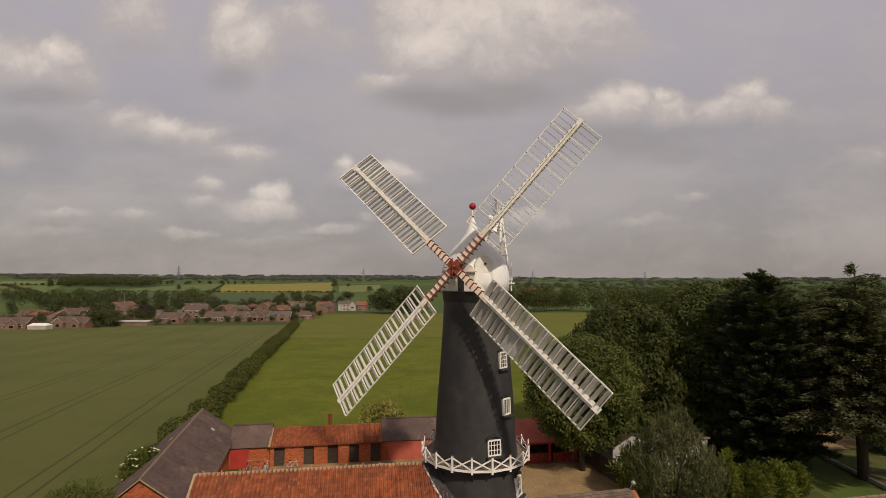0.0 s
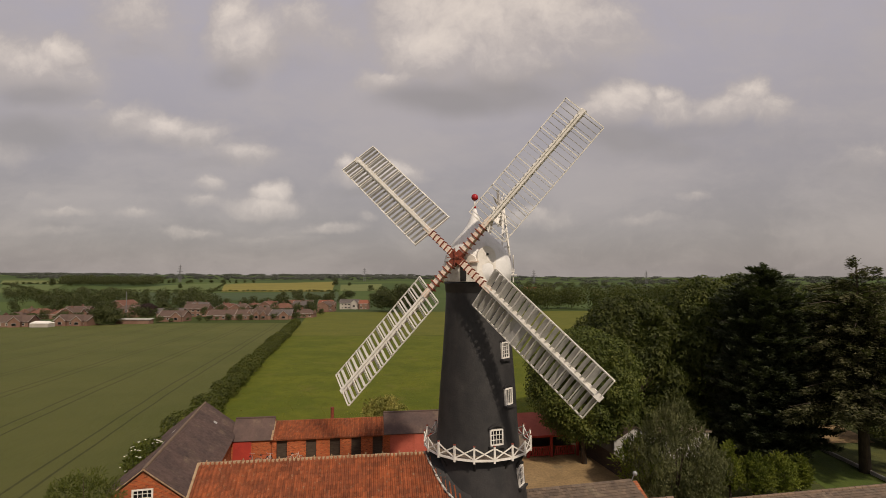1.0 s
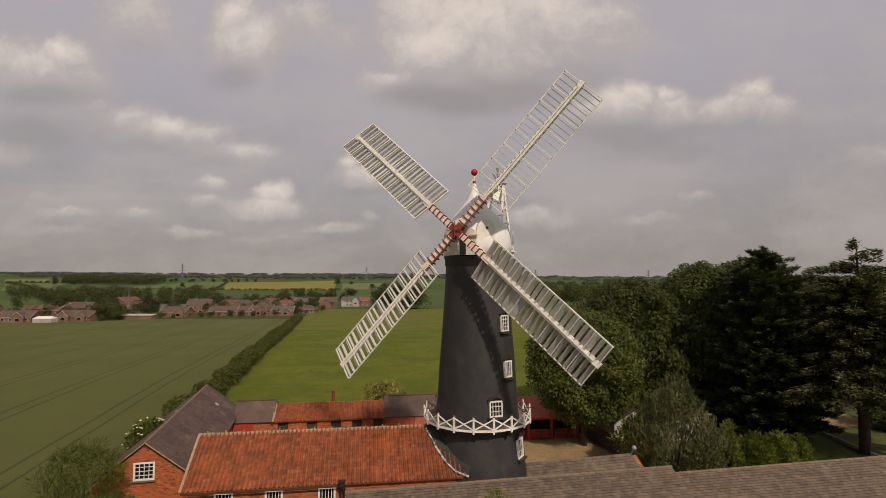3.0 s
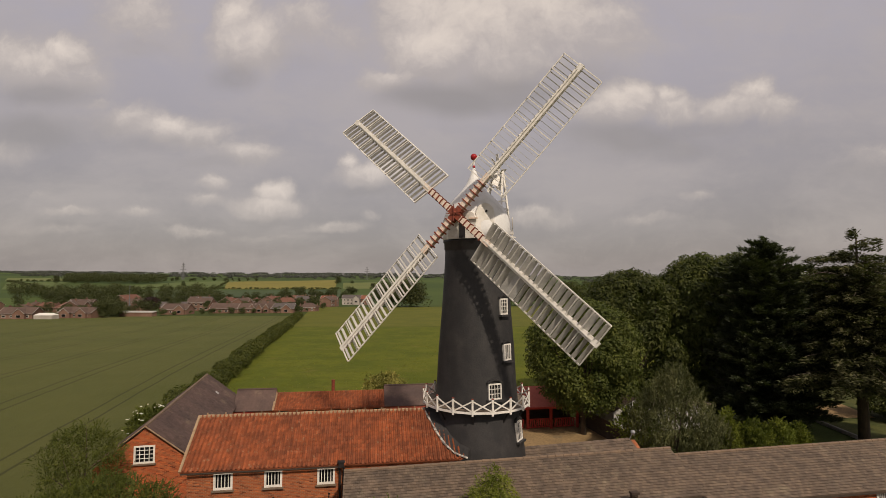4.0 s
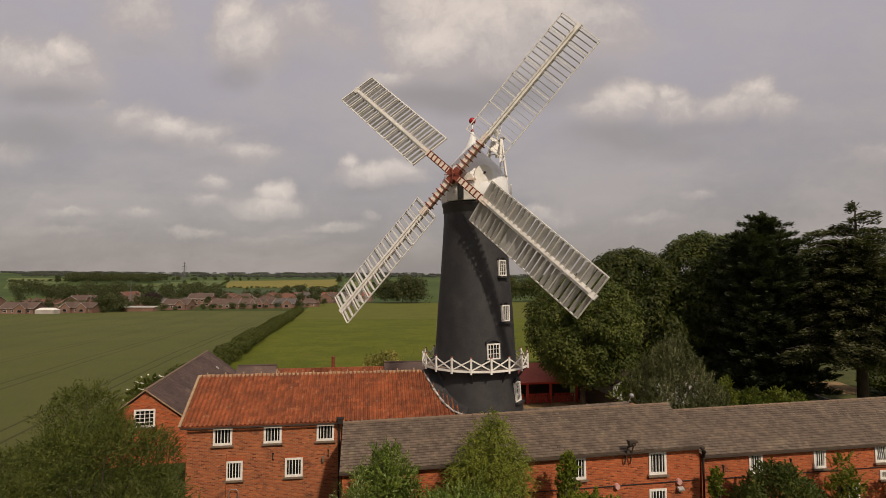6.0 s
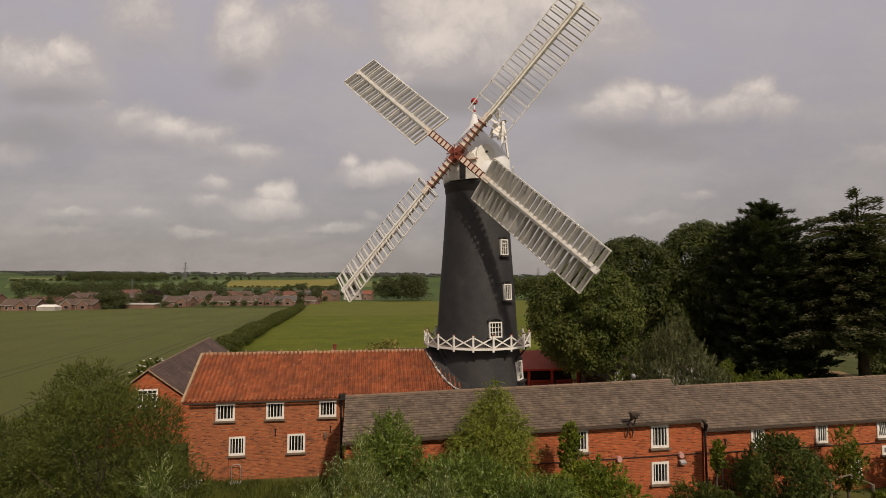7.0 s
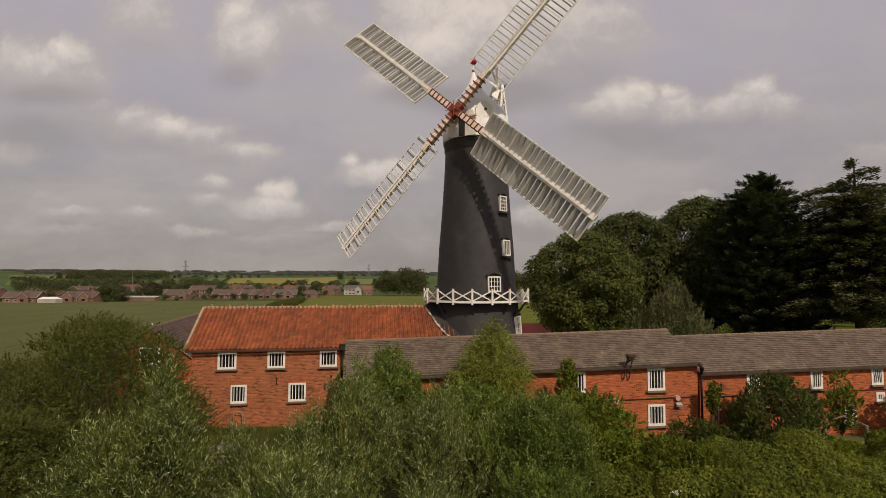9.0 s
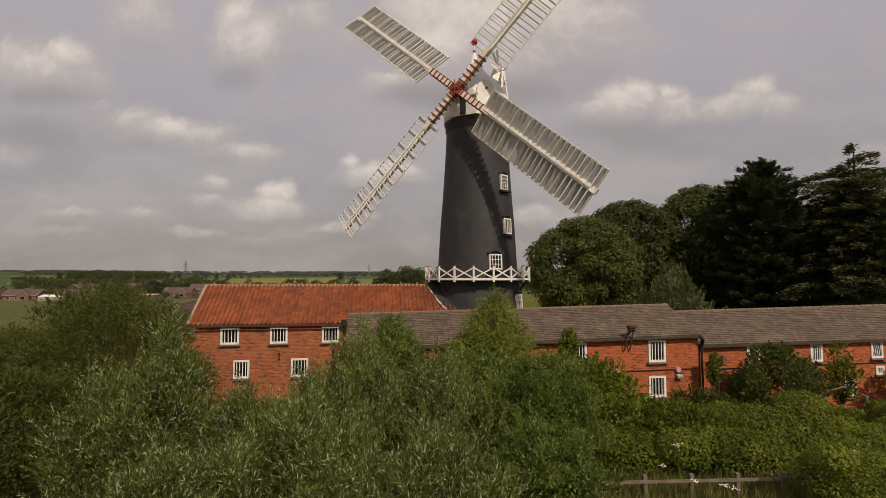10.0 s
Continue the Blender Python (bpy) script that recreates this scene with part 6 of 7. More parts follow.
def village_house(x, y, w, d, h, rz, roof, wall, seed, gables=1, hip=False):
    """A small brick house; gables: how many cross gables look to the field."""
    rs = random.Random(seed)
    t = thing("village_house", "far brick house with tiled roof" if h > 4 else "far brick bungalow with tiled roof", "house", (x, y, height(x, y) - 0.1), "village houses")
    m = pose(0, 0, 0, 0, 0, rz)
    rh = d * 0.30
    pent = [(-d / 2, 0), (d / 2, 0), (d / 2, h), (0, h + rh - 0.1), (-d / 2, h)]
    part("wall", Geo().add([m @ Vector((sx * w / 2, q, z)) for sx in (-1, 1) for q, z in pent], [(0, 1, 2, 3, 4), (9, 8, 7, 6, 5), (0, 5, 6, 1), (1, 6, 7, 2), (4, 9, 5, 0)]), wall, t, "brick walls")
    e, inset = 0.35, d * 0.45 if hip else 0.0
    v = [m @ Vector(p) for p in ((-w / 2 - e, -d / 2 - e, h - 0.2), (w / 2 + e, -d / 2 - e, h - 0.2), (w / 2 + e, d / 2 + e, h - 0.2), (-w / 2 - e, d / 2 + e, h - 0.2), (-w / 2 - e + inset, 0, h + rh), (w / 2 + e - inset, 0, h + rh))]
    r = part("roof", Geo().add(v, [(0, 1, 5, 4), (2, 3, 4, 5)] + ([(0, 4, 3), (1, 2, 5)] if hip else [])), roof, t, "tiled roof")
    if not hip:
        for sx in (-1, 1):
            for sy in (-1, 1):
                part("bargeboard", Geo().beam(m @ Vector((sx * (w / 2 + e), sy * (d / 2 + e), h - 0.2)), m @ Vector((sx * (w / 2 + e), 0, h + rh)), 0.06, 0.10), M_TRIMFAR, r, "white bargeboard")
    if rs.random() < 0.7:
        part("chimney", Geo().box(m @ pose(rs.uniform(-0.35, 0.35) * w, 0, h + rh + 0.25), 0.75, 0.6, 1.3), wall, r)
    part("gutter", Geo().box(m @ pose(0, -d / 2 - e - 0.03, h - 0.22), w + 0.6, 0.12, 0.12), M_TRIMFAR, t)
    for k in range(gables):
        u = (k + 0.5) / gables * w - w / 2 if gables > 1 else rs.uniform(-0.3, 0.3) * w
        gw, gh = min(w / gables * 0.8, 4.6), rh * 0.85
        wing = part("gable", Geo().add([m @ Vector((u + q, yy, z)) for yy in (-d / 2 - 1.3, 0) for q, z in ((-gw / 2, 0), (gw / 2, 0), (gw / 2, h - 0.1), (0, h + gh - 0.15), (-gw / 2, h - 0.1))], [(4, 3, 2, 1, 0), (0, 1, 6, 5), (1, 2, 7, 6), (4, 0, 5, 9)]), wall, t, "brick front gable")
        for sx in (-1, 1):
            a, b = Vector((u + sx * (gw / 2 + 0.3), -d / 2 - 1.6, h - 0.25)), Vector((u, -d / 2 - 1.6, h + gh))
            back = Vector((0, d / 2 + 1.0, 0))
            part("roof", Geo().add([m @ a, m @ b, m @ (b + back), m @ (a + back)], [(0, 1, 2, 3) if sx < 0 else (3, 2, 1, 0)]), roof, wing)
            part("bargeboard", Geo().beam(m @ a, m @ b, 0.06, 0.11), M_TRIMFAR, wing, "white bargeboard")
        win = part("window", Geo().box(m @ pose(u, -d / 2 - 1.34, h * 0.52), 1.7, 0.1, 1.1), M_TRIMFAR, wing, "white framed window")
        part("pane", Geo().box(m @ pose(u, -d / 2 - 1.40, h * 0.52), 1.6, 0.03, 1.0), M_GLASS, win)
    n = max(2, int(w / 2.8))
    for i in range(n):
        u = (i + 0.5) / n - 0.5
        for z in ([h * 0.5] if h < 4 else [h * 0.27, h * 0.74]):
            ww = rs.choice((1.2, 1.8, 2.2))
            win = part("window", Geo().box(m @ pose(u * w * 0.9, -d / 2 - 0.04, z), ww * 0.8, 0.1, 1.0), M_TRIMFAR, t, "white framed window")
            part("pane", Geo().box(m @ pose(u * w * 0.9, -d / 2 - 0.1, z), ww * 0.8 - 0.3, 0.03, 0.75), M_GLASS, win)
    return t


R_ = random.Random(8)
village_house(158, 1020, 26, 13, 5.0, 8, M_TILEFAR[3], M_BRICKFAR, 99, 0, False)
# the row along the field's far edge: x, y, width, depth, eaves, turn, roof, gables, hipped
ROW = [(-183, 216, 13, 8, 2.5, 8, 0, 1, 0), (-161, 221, 15, 7.5, 2.5, -4, 0, 2, 0), (-132, 246, 12, 8, 2.7, 0, 0, 1, 0), (-113, 256, 13, 8, 2.5, 3, 0, 0, 0),
       (-104, 257, 10, 8, 2.5, 3, 0, 0, 0), (-95, 259, 11, 8, 2.6, -8, 0, 3, 0), (-85, 259, 11, 8, 2.4, 6, 2, 1, 0), (-76, 272, 9, 7, 2.4, 0, 0, 0, 1)]
for i, (x, y, w, d, h, rz, roof, gab, hip) in enumerate(ROW):
    village_house(x, y, w, d, h, rz, M_TILEFAR[roof], M_BRICKFAR, i, gab, hip)
BEHIND = [(-221, 278, 11, 9, 2.8, 0, 1, 0, 1), (-206, 274, 11, 9, 2.8, 10, 1, 1, 1), (-218, 342, 16, 11, 5.4, 85, 1, 0, 0), (-75, 386, 14, 8, 5.0, 0, 2, 1, 0), (-64, 384, 7, 8, 4.6, 0, 3, 0, 0),
          (-90, 374, 10, 8, 4.6, 0, 3, 1, 0), (-117, 378, 12, 8, 4.8, 5, 1, 1, 0)]
for i, (x, y, w, d, h, rz, roof, gab, hip) in enumerate(BEHIND):
    village_house(x, y, w, d, h, rz, M_TILEFAR[roof], M_WHITEFAR if i == 3 else M_BRICKFAR, 20 + i, gab, hip)
for i, (x, y) in enumerate([(-200, 236), (-176, 240), (-240, 262), (-190, 262), (-176, 284), (-246, 300), (-150, 276), (-139, 283), (-126, 288), (-116, 284), (-104, 290), (-93, 288), (-145, 305), (-130, 312),
                            (-116, 318), (-160, 330), (-146, 340), (-176, 352), (-160, 372), (-136, 372), (-150, 392), (-124, 350), (-104, 344), (-92, 322), (-196, 310), (-230, 322), (-104, 366), (-82, 340)]):
    village_house(x, y, R_.uniform(9, 13), R_.uniform(7, 8.5), R_.choice((2.6, 2.8, 4.7, 4.7)), R_.choice((0, 8, -10, 4, 84, 92)), M_TILEFAR[R_.choice((0, 0, 0, 1, 2))], M_BRICKFAR, 40 + i, R_.choice((0, 1, 1)), R_.random() < 0.25)
low = thing("garden_store", "long low garden store with pale felt roof", "shed", (-141, 229, height(-141, 229)))
part("wall", Geo().box(pose(0, 0, 0.9), 15, 3.4, 2.0), M_BRICKFAR, low)
part("roof", Geo().box(pose(0, 0, 2.0, 7), 15.6, 4.0, 0.14), M_PALEFELT, low, "pale felt roof")


def band(seed, n, a0, a1, d0, d1, h0, h1, wide=0.5):
    """Tree spots between two bearings (sideways per unit ahead) and two distances."""
    r = random.Random(seed)
    o = []
    for _ in range(n):
        d, h = r.uniform(d0, d1), r.uniform(h0, h1)
        o.append((r.uniform(a0, a1) * d, d, h, h * r.uniform(0.8, 1.2) * wide))
    return o


def line(seed, n, a, b, h0, h1, wide=0.5, jit=4.0):
    """Tree spots along a line from a to b."""
    r = random.Random(seed)
    o = []
    for i in range(n):
        t, h = (i + r.uniform(0, 1)) / n, r.uniform(h0, h1)
        o.append((a[0] + (b[0] - a[0]) * t + r.uniform(-jit, jit), a[1] + (b[1] - a[1]) * t + r.uniform(-jit, jit), h, h * wide * r.uniform(0.8, 1.2)))
    return o


far_grove("village_trees", "trees among the village houses", band(1, 60, -0.87, -0.26, 286, 430, 5, 11), L_FAR, 71, 260, 0.9)
far_grove("village_trees", "garden trees before the village", line(2, 12, (-192, 214), (-150, 220), 1.8, 3.6, 0.55, 3) + line(32, 26, (-140, 234), (-72, 264), 1.5, 3.6, 0.6, 2.5) + line(37, 22, (-196, 226), (-150, 238), 3.5, 6.5, 0.55, 5) + line(22, 6, (-152, 218), (-147, 224), 6, 8.5, 0.42, 2.5) + line(23, 14, (-150, 262), (-70, 286), 4, 8), L_FAR, 72, 380, 0.5)
far_grove("village_trees", "garden trees before the village", line(24, 9, (-172, 240), (-146, 246), 5, 8.5), L_FAR, 72, 420, 0.6)
far_grove("village_trees", "tall trees behind the village", band(12, 64, -0.87, -0.46, 420, 640, 10, 18), L_FAR, 82, 320, 1.2)
far_grove("village_trees", "trees along the back of the village", line(25, 34, (-330, 430), (-100, 440), 6, 12) + line(26, 10, (-180, 526), (-104, 520), 8, 13), L_FAR, 87, 320, 1.0)
far_grove("tree_belt", "tall wood on the rise", band(13, 130, -0.76, -0.57, 1080, 1420, 14, 22, 0.85), L_FAR, 83, 200, 2.4)
far_grove("tree_belt", "row of hedgerow trees on the rise", line(27, 16, (-760, 1290), (-560, 1450), 8, 13, 0.6, 8), L_FAR, 88, 150, 2.0)
far_grove("tree_belt", "distant woodland on the ridge", band(4, 230, -0.90, -0.25, 2000, 3300, 7, 12, 2.6), L_HAZED, 74, 90, 5.0)
far_grove("tree_belt", "distant woodland on the ridge", band(14, 150, -0.3, 0.1, 2300, 3300, 8, 13, 2.6), L_HAZED, 84, 90, 5.5)
far_grove("tree_belt", "field hedge on the far slope", line(15, 90, (-640, 880), (-210, 970), 2.5, 4.2, 0.9, 2), L_FAR, 85, 50, 1.5)
far_grove("tree_belt", "field hedge on the far slope", line(28, 40, (-570, 1300), (-400, 850), 3, 5, 0.9, 2), L_FAR, 86, 50, 1.5)
far_grove("tree_belt", "field hedge on the far slope", line(29, 40, (-950, 1080), (-640, 800), 3, 6, 0.9, 3) + line(30, 30, (-1000, 1150), (-780, 1180), 3, 6, 0.9, 3), L_FAR, 89, 60, 1.8)
far_grove("tree_belt", "distant hedgerows across the plain", line(33, 70, (-1500, 1750), (-250, 1950), 6, 10, 1.3, 15) + line(34, 70, (-1700, 2150), (-150, 2250), 7, 11, 1.6, 15) + line(35, 40, (150, 1250), (1300, 1400), 6, 10, 1.3, 15) + line(36, 50, (100, 1800), (1700, 1900), 7, 11, 1.5, 15), L_HAZED, 92, 110, 3.0)
far_grove("tree_belt", "lone field trees", [(-537, 1018, 11, 6), (-268, 1200, 20, 11), (-236, 1210, 10, 6), (-789, 1010, 17, 9), (-760, 1020, 12, 8), (-108, 552, 15, 8), (-80, 540, 10, 6), (-152, 990, 12, 8)], L_FAR, 90, 500, 1.3)
far_grove("tree_belt", "round trees at the pasture's far edge", band(5, 12, -0.135, -0.06, 322, 350, 13, 18), L_FAR, 75, 700, 1.1)
far_grove("tree_belt", "trees behind the mill", band(6, 84, 0.10, 0.60, 335, 400, 12, 18), L_WOOD, 76, 420, 1.0)
far_grove("tree_belt", "distant woodland on the plain", band(7, 330, 0.05, 1.0, 600, 1700, 9, 16, 0.9), L_FAR, 77, 70, 2.4)
far_grove("tree_belt", "distant woodland on the plain", band(8, 170, 0.0, 1.0, 1900, 3400, 10, 16, 2.8), L_HAZED, 78, 90, 5.0)
far_grove("tree_belt", "trees behind the conifers", band(9, 34, 0.42, 1.1, 90, 190, 9, 14), L_FAR, 79, 900, 0.8)
broadleaf("copper_beech", "dark purple copper beech in the village", -151.2, 256.0, 8.4, 5.0, 0.8, 26, 3500, 0.8, 0.6, L_PURPLE, 91)


def far_field(label, a, b, c, d, mat):
    """A field between four corners: far left, far right, near right, near left."""
    a, b, c, d = (Vector((*p, 0)) for p in (a, b, c, d))

    def at(s, t):
        p = d.lerp(c, s).lerp(a.lerp(b, s), t)
        return p.x, p.y
    sheet("far_field", steps(0, 1, 10), steps(0, 1, 10), mat, 0.7, at, label, "field")


far_field("distant pale green field", (-931, 1060), (-835, 1105), (-641, 811), (-700, 786), M_GREENF)
far_field("distant green field on the rise", (-640, 1180), (-592, 1420), (-405, 845), (-617, 886), M_GREENF)
far_field("distant yellow rape field", (-564, 1281), (-382, 1730), (-221, 960), (-410, 915), M_YELLOW)
far_field("distant dark green field", (-405, 860), (-205, 940), (-118, 555), (-261, 554), M_DKGREEN)
far_field("distant dark green field", (-600, 860), (-412, 850), (-273, 562), (-380, 560), M_DKGREEN)
far_field("distant yellow-green field", (-275, 1289), (-180, 1363), (-135, 990), (-210, 983), M_LIGHTF)
far_field("distant pale green field", (-1272, 1447), (-1123, 1546), (-909, 1251), (-1010, 1140), M_LIGHTF)
for x, y, h in ((-1587 * 0.5, 1500, 52), (-500 * 0.6, 1800, 46), (489 * 0.6, 1800, 50), (1140 * 0.6, 1800, 50)):
    pylon(x, y, h)


# ---- small things ----
M_BIKE = material("pale_bicycle_paint", (0.62, 0.50, 0.42), (0.5, 0.40, 0.34), 4.0, 0.4)
M_BIKER = material("red_bicycle_paint", (0.45, 0.10, 0.07), (0.36, 0.08, 0.06), 4.0, 0.4)
M_TYRE = material("tyre_rubber", (0.02, 0.02, 0.02), (0.03, 0.03, 0.03), 8.0, 0.8)
M_PINKBELL = material("faded_red_bell", (0.55, 0.30, 0.27), (0.48, 0.25, 0.22), 5.0, 0.6)
M_GALV = material("galvanised_steel", (0.42, 0.42, 0.42), (0.34, 0.34, 0.34), 6.0, 0.45, metal=0.6)
M_STRAW = leaf_material("dry_grass", (0.16, 0.15, 0.045), (0.28, 0.24, 0.09), 0.3)
M_GRASSB = leaf_material("grass_blade", (0.075, 0.095, 0.018), (0.13, 0.145, 0.030), 0.3)


def ring(g, m, r, thick, n=20):
    path = [m @ Vector((r * math.cos(2 * math.pi * i / n), 0, r * math.sin(2 * math.pi * i / n))) for i in range(n + 1)]
    g.tube(path, [thick] * (n + 1), 6, False)
    return g


def bicycle(m, mat, label):
    t = thing("bicycle", label, "bicycle", group="bicycles in the yard")
    t.matrix_basis = m
    I = Matrix.Identity(4)
    for x in (-0.52, 0.52):
        w = part("wheel", ring(Geo(), pose(x, 0, 0.34), 0.33, 0.022), M_TYRE, t)
        rim = ring(Geo(), pose(x, 0, 0.34), 0.295, 0.012)
        for k in range(8):
            a = math.pi * k / 8
            rim.beam((x - 0.29 * math.cos(a), 0, 0.34 - 0.29 * math.sin(a)), (x + 0.29 * math.cos(a), 0, 0.34 + 0.29 * math.sin(a)), 0.008, 0.008)
        part("rim", rim, M_GALV, w)
    f = Geo()
    for a, b in (((-0.52, 0, 0.34), (-0.05, 0, 0.30)), ((-0.52, 0, 0.34), (-0.2, 0, 0.80)), ((-0.05, 0, 0.30), (-0.2, 0, 0.84)), ((-0.05, 0, 0.30), (0.36, 0, 0.78)), ((-0.19, 0, 0.78), (0.36, 0, 0.82)), ((0.52, 0, 0.34), (0.34, 0, 0.95))):
        f.tube([a, b], [0.024, 0.024], 6)
    part("frame", f, mat, t)
    part("handlebar", Geo().tube([(0.30, -0.26, 0.98), (0.35, 0, 0.97), (0.30, 0.26, 0.98)], [0.016] * 3, 6), M_GALV, t)
    part("saddle", Geo().tube([(-0.32, 0, 0.88), (-0.2, 0, 0.90), (-0.06, 0, 0.88)], [0.07, 0.06, 0.02], 8), M_TYRE, t)
    return t


b_ = bicycle(UV @ pose(-4.5, 21.7, 0.0, 6, 0, 4), M_BIKE, "pale bicycle leaning before the stable row")
bicycle(UV @ pose(-8.6, 21.6, 0.0, 6, 0, 85), M_BIKER, "red bicycle standing before the dark shed")
bicycle(UV @ pose(-7.4, 21.7, 0.0, 6, 0, 20), M_BIKER, "red bicycle standing before the dark shed")
bicycle(UV @ pose(-6.9, 21.3, 0.0, 5, 0, 75), M_BIKE, "pale bicycle standing before the dark shed")

# pipes and fittings on the front walls
def on_wall(name, geo, mat, label, category):
    return tagged(part(name, geo, mat), label, category)


def bent(points, r, mat, name, label, category="pipe"):
    return on_wall(name, Geo().tube([uvz(*p) for p in points], [r] * len(points), 8), mat, label, category)


bent([(0.72, -0.30, 4.3), (0.78, -0.12, 3.9), (0.78, -0.12, 0.0)], 0.055, M_IRON, "downpipe", "black cast-iron downpipe on the barn corner")
bent([(1.0, -0.34, 4.28), (0.98, -0.14, 3.7), (0.98, -0.14, 0.0)], 0.055, M_IRON, "downpipe", "black cast-iron downpipe on the barn corner")
on_wall("hopper_head", Geo().box(UV @ pose(0.85, -0.3, 4.42), 0.3, 0.26, 0.26).box(UV @ pose(0.85, -0.3, 4.58), 0.40, 0.32, 0.07), M_IRON, "black iron rainwater hopper head", "hopper")
bent([(19.05, -6.3, 4.0), (19.18, -6.1, 3.6), (19.22, -6.08, 0.0)], 0.055, M_IRON, "downpipe", "black downpipe between the two ranges")
on_wall("downpipe_elbow", Geo().tube([uvz(18.9, -6.32, 4.05), uvz(19.15, -6.3, 3.85), uvz(19.2, -6.1, 3.5)], [0.07, 0.07, 0.06], 8), M_IRON, "black gutter outlet elbow", "pipe")
hoist = thing("hoist_bracket", "rusty iron hoist bracket under the eaves", "bracket")
hb = Geo()
for s_ in (-0.14, 0.14):
    hb.beam(uvz(15.1 + s_, -6.08, 3.35), uvz(15.1 + s_, -6.45, 4.35), 0.05, 0.05)
hb.beam(uvz(15.1, -6.1, 4.15), uvz(15.1, -6.75, 4.5), 0.06, 0.06)
part("arm", hb, M_DARKWOOD, hoist)
part("pulley", Geo().tube([uvz(14.95, -6.55, 4.5), uvz(15.25, -6.55, 4.5)], [0.14, 0.14], 10).box(UV @ pose(15.1, -6.6, 4.62), 0.42, 0.3, 0.1), M_DARKWOOD, hoist)
for u, v, z in ((14.55, -6.06, 2.3), (17.85, -6.06, 2.35)):
    on_wall("alarm_bell", Geo().tube([uvz(u, v + 0.05, z), uvz(u, v - 0.1, z)], [0.15, 0.13], 16), M_PINKBELL, "faded red round alarm bell on brick", "bell")
on_wall("floodlight", Geo().box(UV @ pose(17.9, -6.14, 2.02, 25), 0.3, 0.2, 0.12), M_GREY, "small pale floodlight on brick wall", "light")
on_wall("meter_box", Geo().box(UV @ pose(20.3, -5.86, 1.75), 0.16, 0.12, 0.32).tube([uvz(20.28, -5.86, 1.6), uvz(20.28, -5.86, 0.6)], [0.025, 0.025], 6), M_GREY, "pale meter box with conduit", "box")
bent([(1.2, -6.05, 2.15), (18.9, -6.05, 2.38)], 0.022, M_IRON, "wall_cable", "dark cable clipped along the brick range", "cable")
bent([(19.4, -5.85, 2.28), (43.0, -5.85, 2.5)], 0.022, M_IRON, "wall_cable", "dark cable clipped along the brick range", "cable")
for u, v, z in ((-2.85, -0.03, 2.55), (0.18, -0.03, 2.6), (20.5, -5.83, 2.75), (24.4, -5.83, 2.9)):
    tp = Geo().box(UV @ pose(u, v, z), 0.045, 0.05, 0.36)
    for e in (-0.17, 0.17):
        tp.box(UV @ pose(u, v, z + e, 0, 20), 0.12, 0.05, 0.04)
    on_wall("tie_plate", tp, M_IRON, "black iron wall tie plate", "tie plate")
on_wall("wall_lamp", Geo().box(UV @ pose(-0.1, -0.10, 2.25), 0.12, 0.16, 0.22).box(UV @ pose(-0.1, -0.08, 2.40), 0.16, 0.2, 0.05), M_SILL, "small weathered wall lantern on the barn", "lamp")
hoop = thing("steel_hoop_frame", "galvanised steel hoop frame against the barn wall", "frame")
part("hoop", Geo().tube([uvz(-5.1, -0.25, 0.0), uvz(-5.1, -0.25, 0.85), uvz(-5.0, -0.25, 0.95), uvz(-4.72, -0.25, 0.95), uvz(-4.62, -0.25, 0.85), uvz(-4.62, -0.25, 0.0)], [0.022] * 6, 6), M_GALV, hoop)
part("foot_plate", Geo().box(UV @ pose(-4.86, -0.35, 0.03), 0.6, 0.4, 0.06), M_GREY, hoop)
trough = thing("stone_trough", "pale stone trough beside the barn", "trough", uvz(-7.0, -0.6, 0))
part("basin", Geo().box(pose(0, 0, 0.14, 0, 0, 9.5), 0.9, 0.45, 0.28).box(pose(0, 0, 0.30, 0, 0, 9.5), 0.8, 0.35, 0.06), M_GREY, trough)
globe = thing("globe_lamp", "small pale security lamp on the wing roof", "lamp")
part("stem", Geo().tube([uvz(19.95, 2.9, 4.0), uvz(20.1, 2.8, 4.45)], [0.03, 0.03], 6), M_GALV, globe)
part("head", Geo().turned([(0.16 * math.cos(radians(a)), 0.16 * math.sin(radians(a))) for a in range(-90, 91, 30)], 12, tuple(uvz(20.15, 2.75, 4.55))), M_GALV, globe)
# lean-to arch and pergola by the long range
perg = thing("pergola", "weathered rustic timber pergola by the brick range", "pergola")
for p, q in (((18.8, 26.3, 0), (18.8, 26.3, 1.25)), ((20.7, 26.1, 0), (20.7, 26.1, 1.15)), ((18.5, 26.2, 1.25), (19.8, 26.2, 1.6)), ((19.6, 26.2, 1.58), (20.8, 26.1, 1.1))):
    part("pole", Geo().tube([p, q], [0.10 if p[2] == 0 else 0.045, 0.09 if p[2] == 0 else 0.04], 8), M_WOOD, perg)
gate = thing("garden_gate", "dark timber picket gate beside the range", "gate")
for i in range(9):
    part("picket", Geo().box(UV @ pose(19.4 + 0.17 * i, -6.9, 0.55), 0.07, 0.03, 1.1), M_DARKWOOD, gate)
part("rail", Geo().box(UV @ pose(20.1, -6.86, 0.3), 1.6, 0.05, 0.09), M_DARKWOOD, gate)
part("rail", Geo().box(UV @ pose(20.1, -6.86, 0.85), 1.6, 0.05, 0.09), M_DARKWOOD, gate)

M_OLDWOOD = material("weathered_oak", (0.22, 0.19, 0.155), (0.15, 0.125, 0.10), 3.0, 0.85, 0.4, 30.0, stretch=(1, 6, 1))

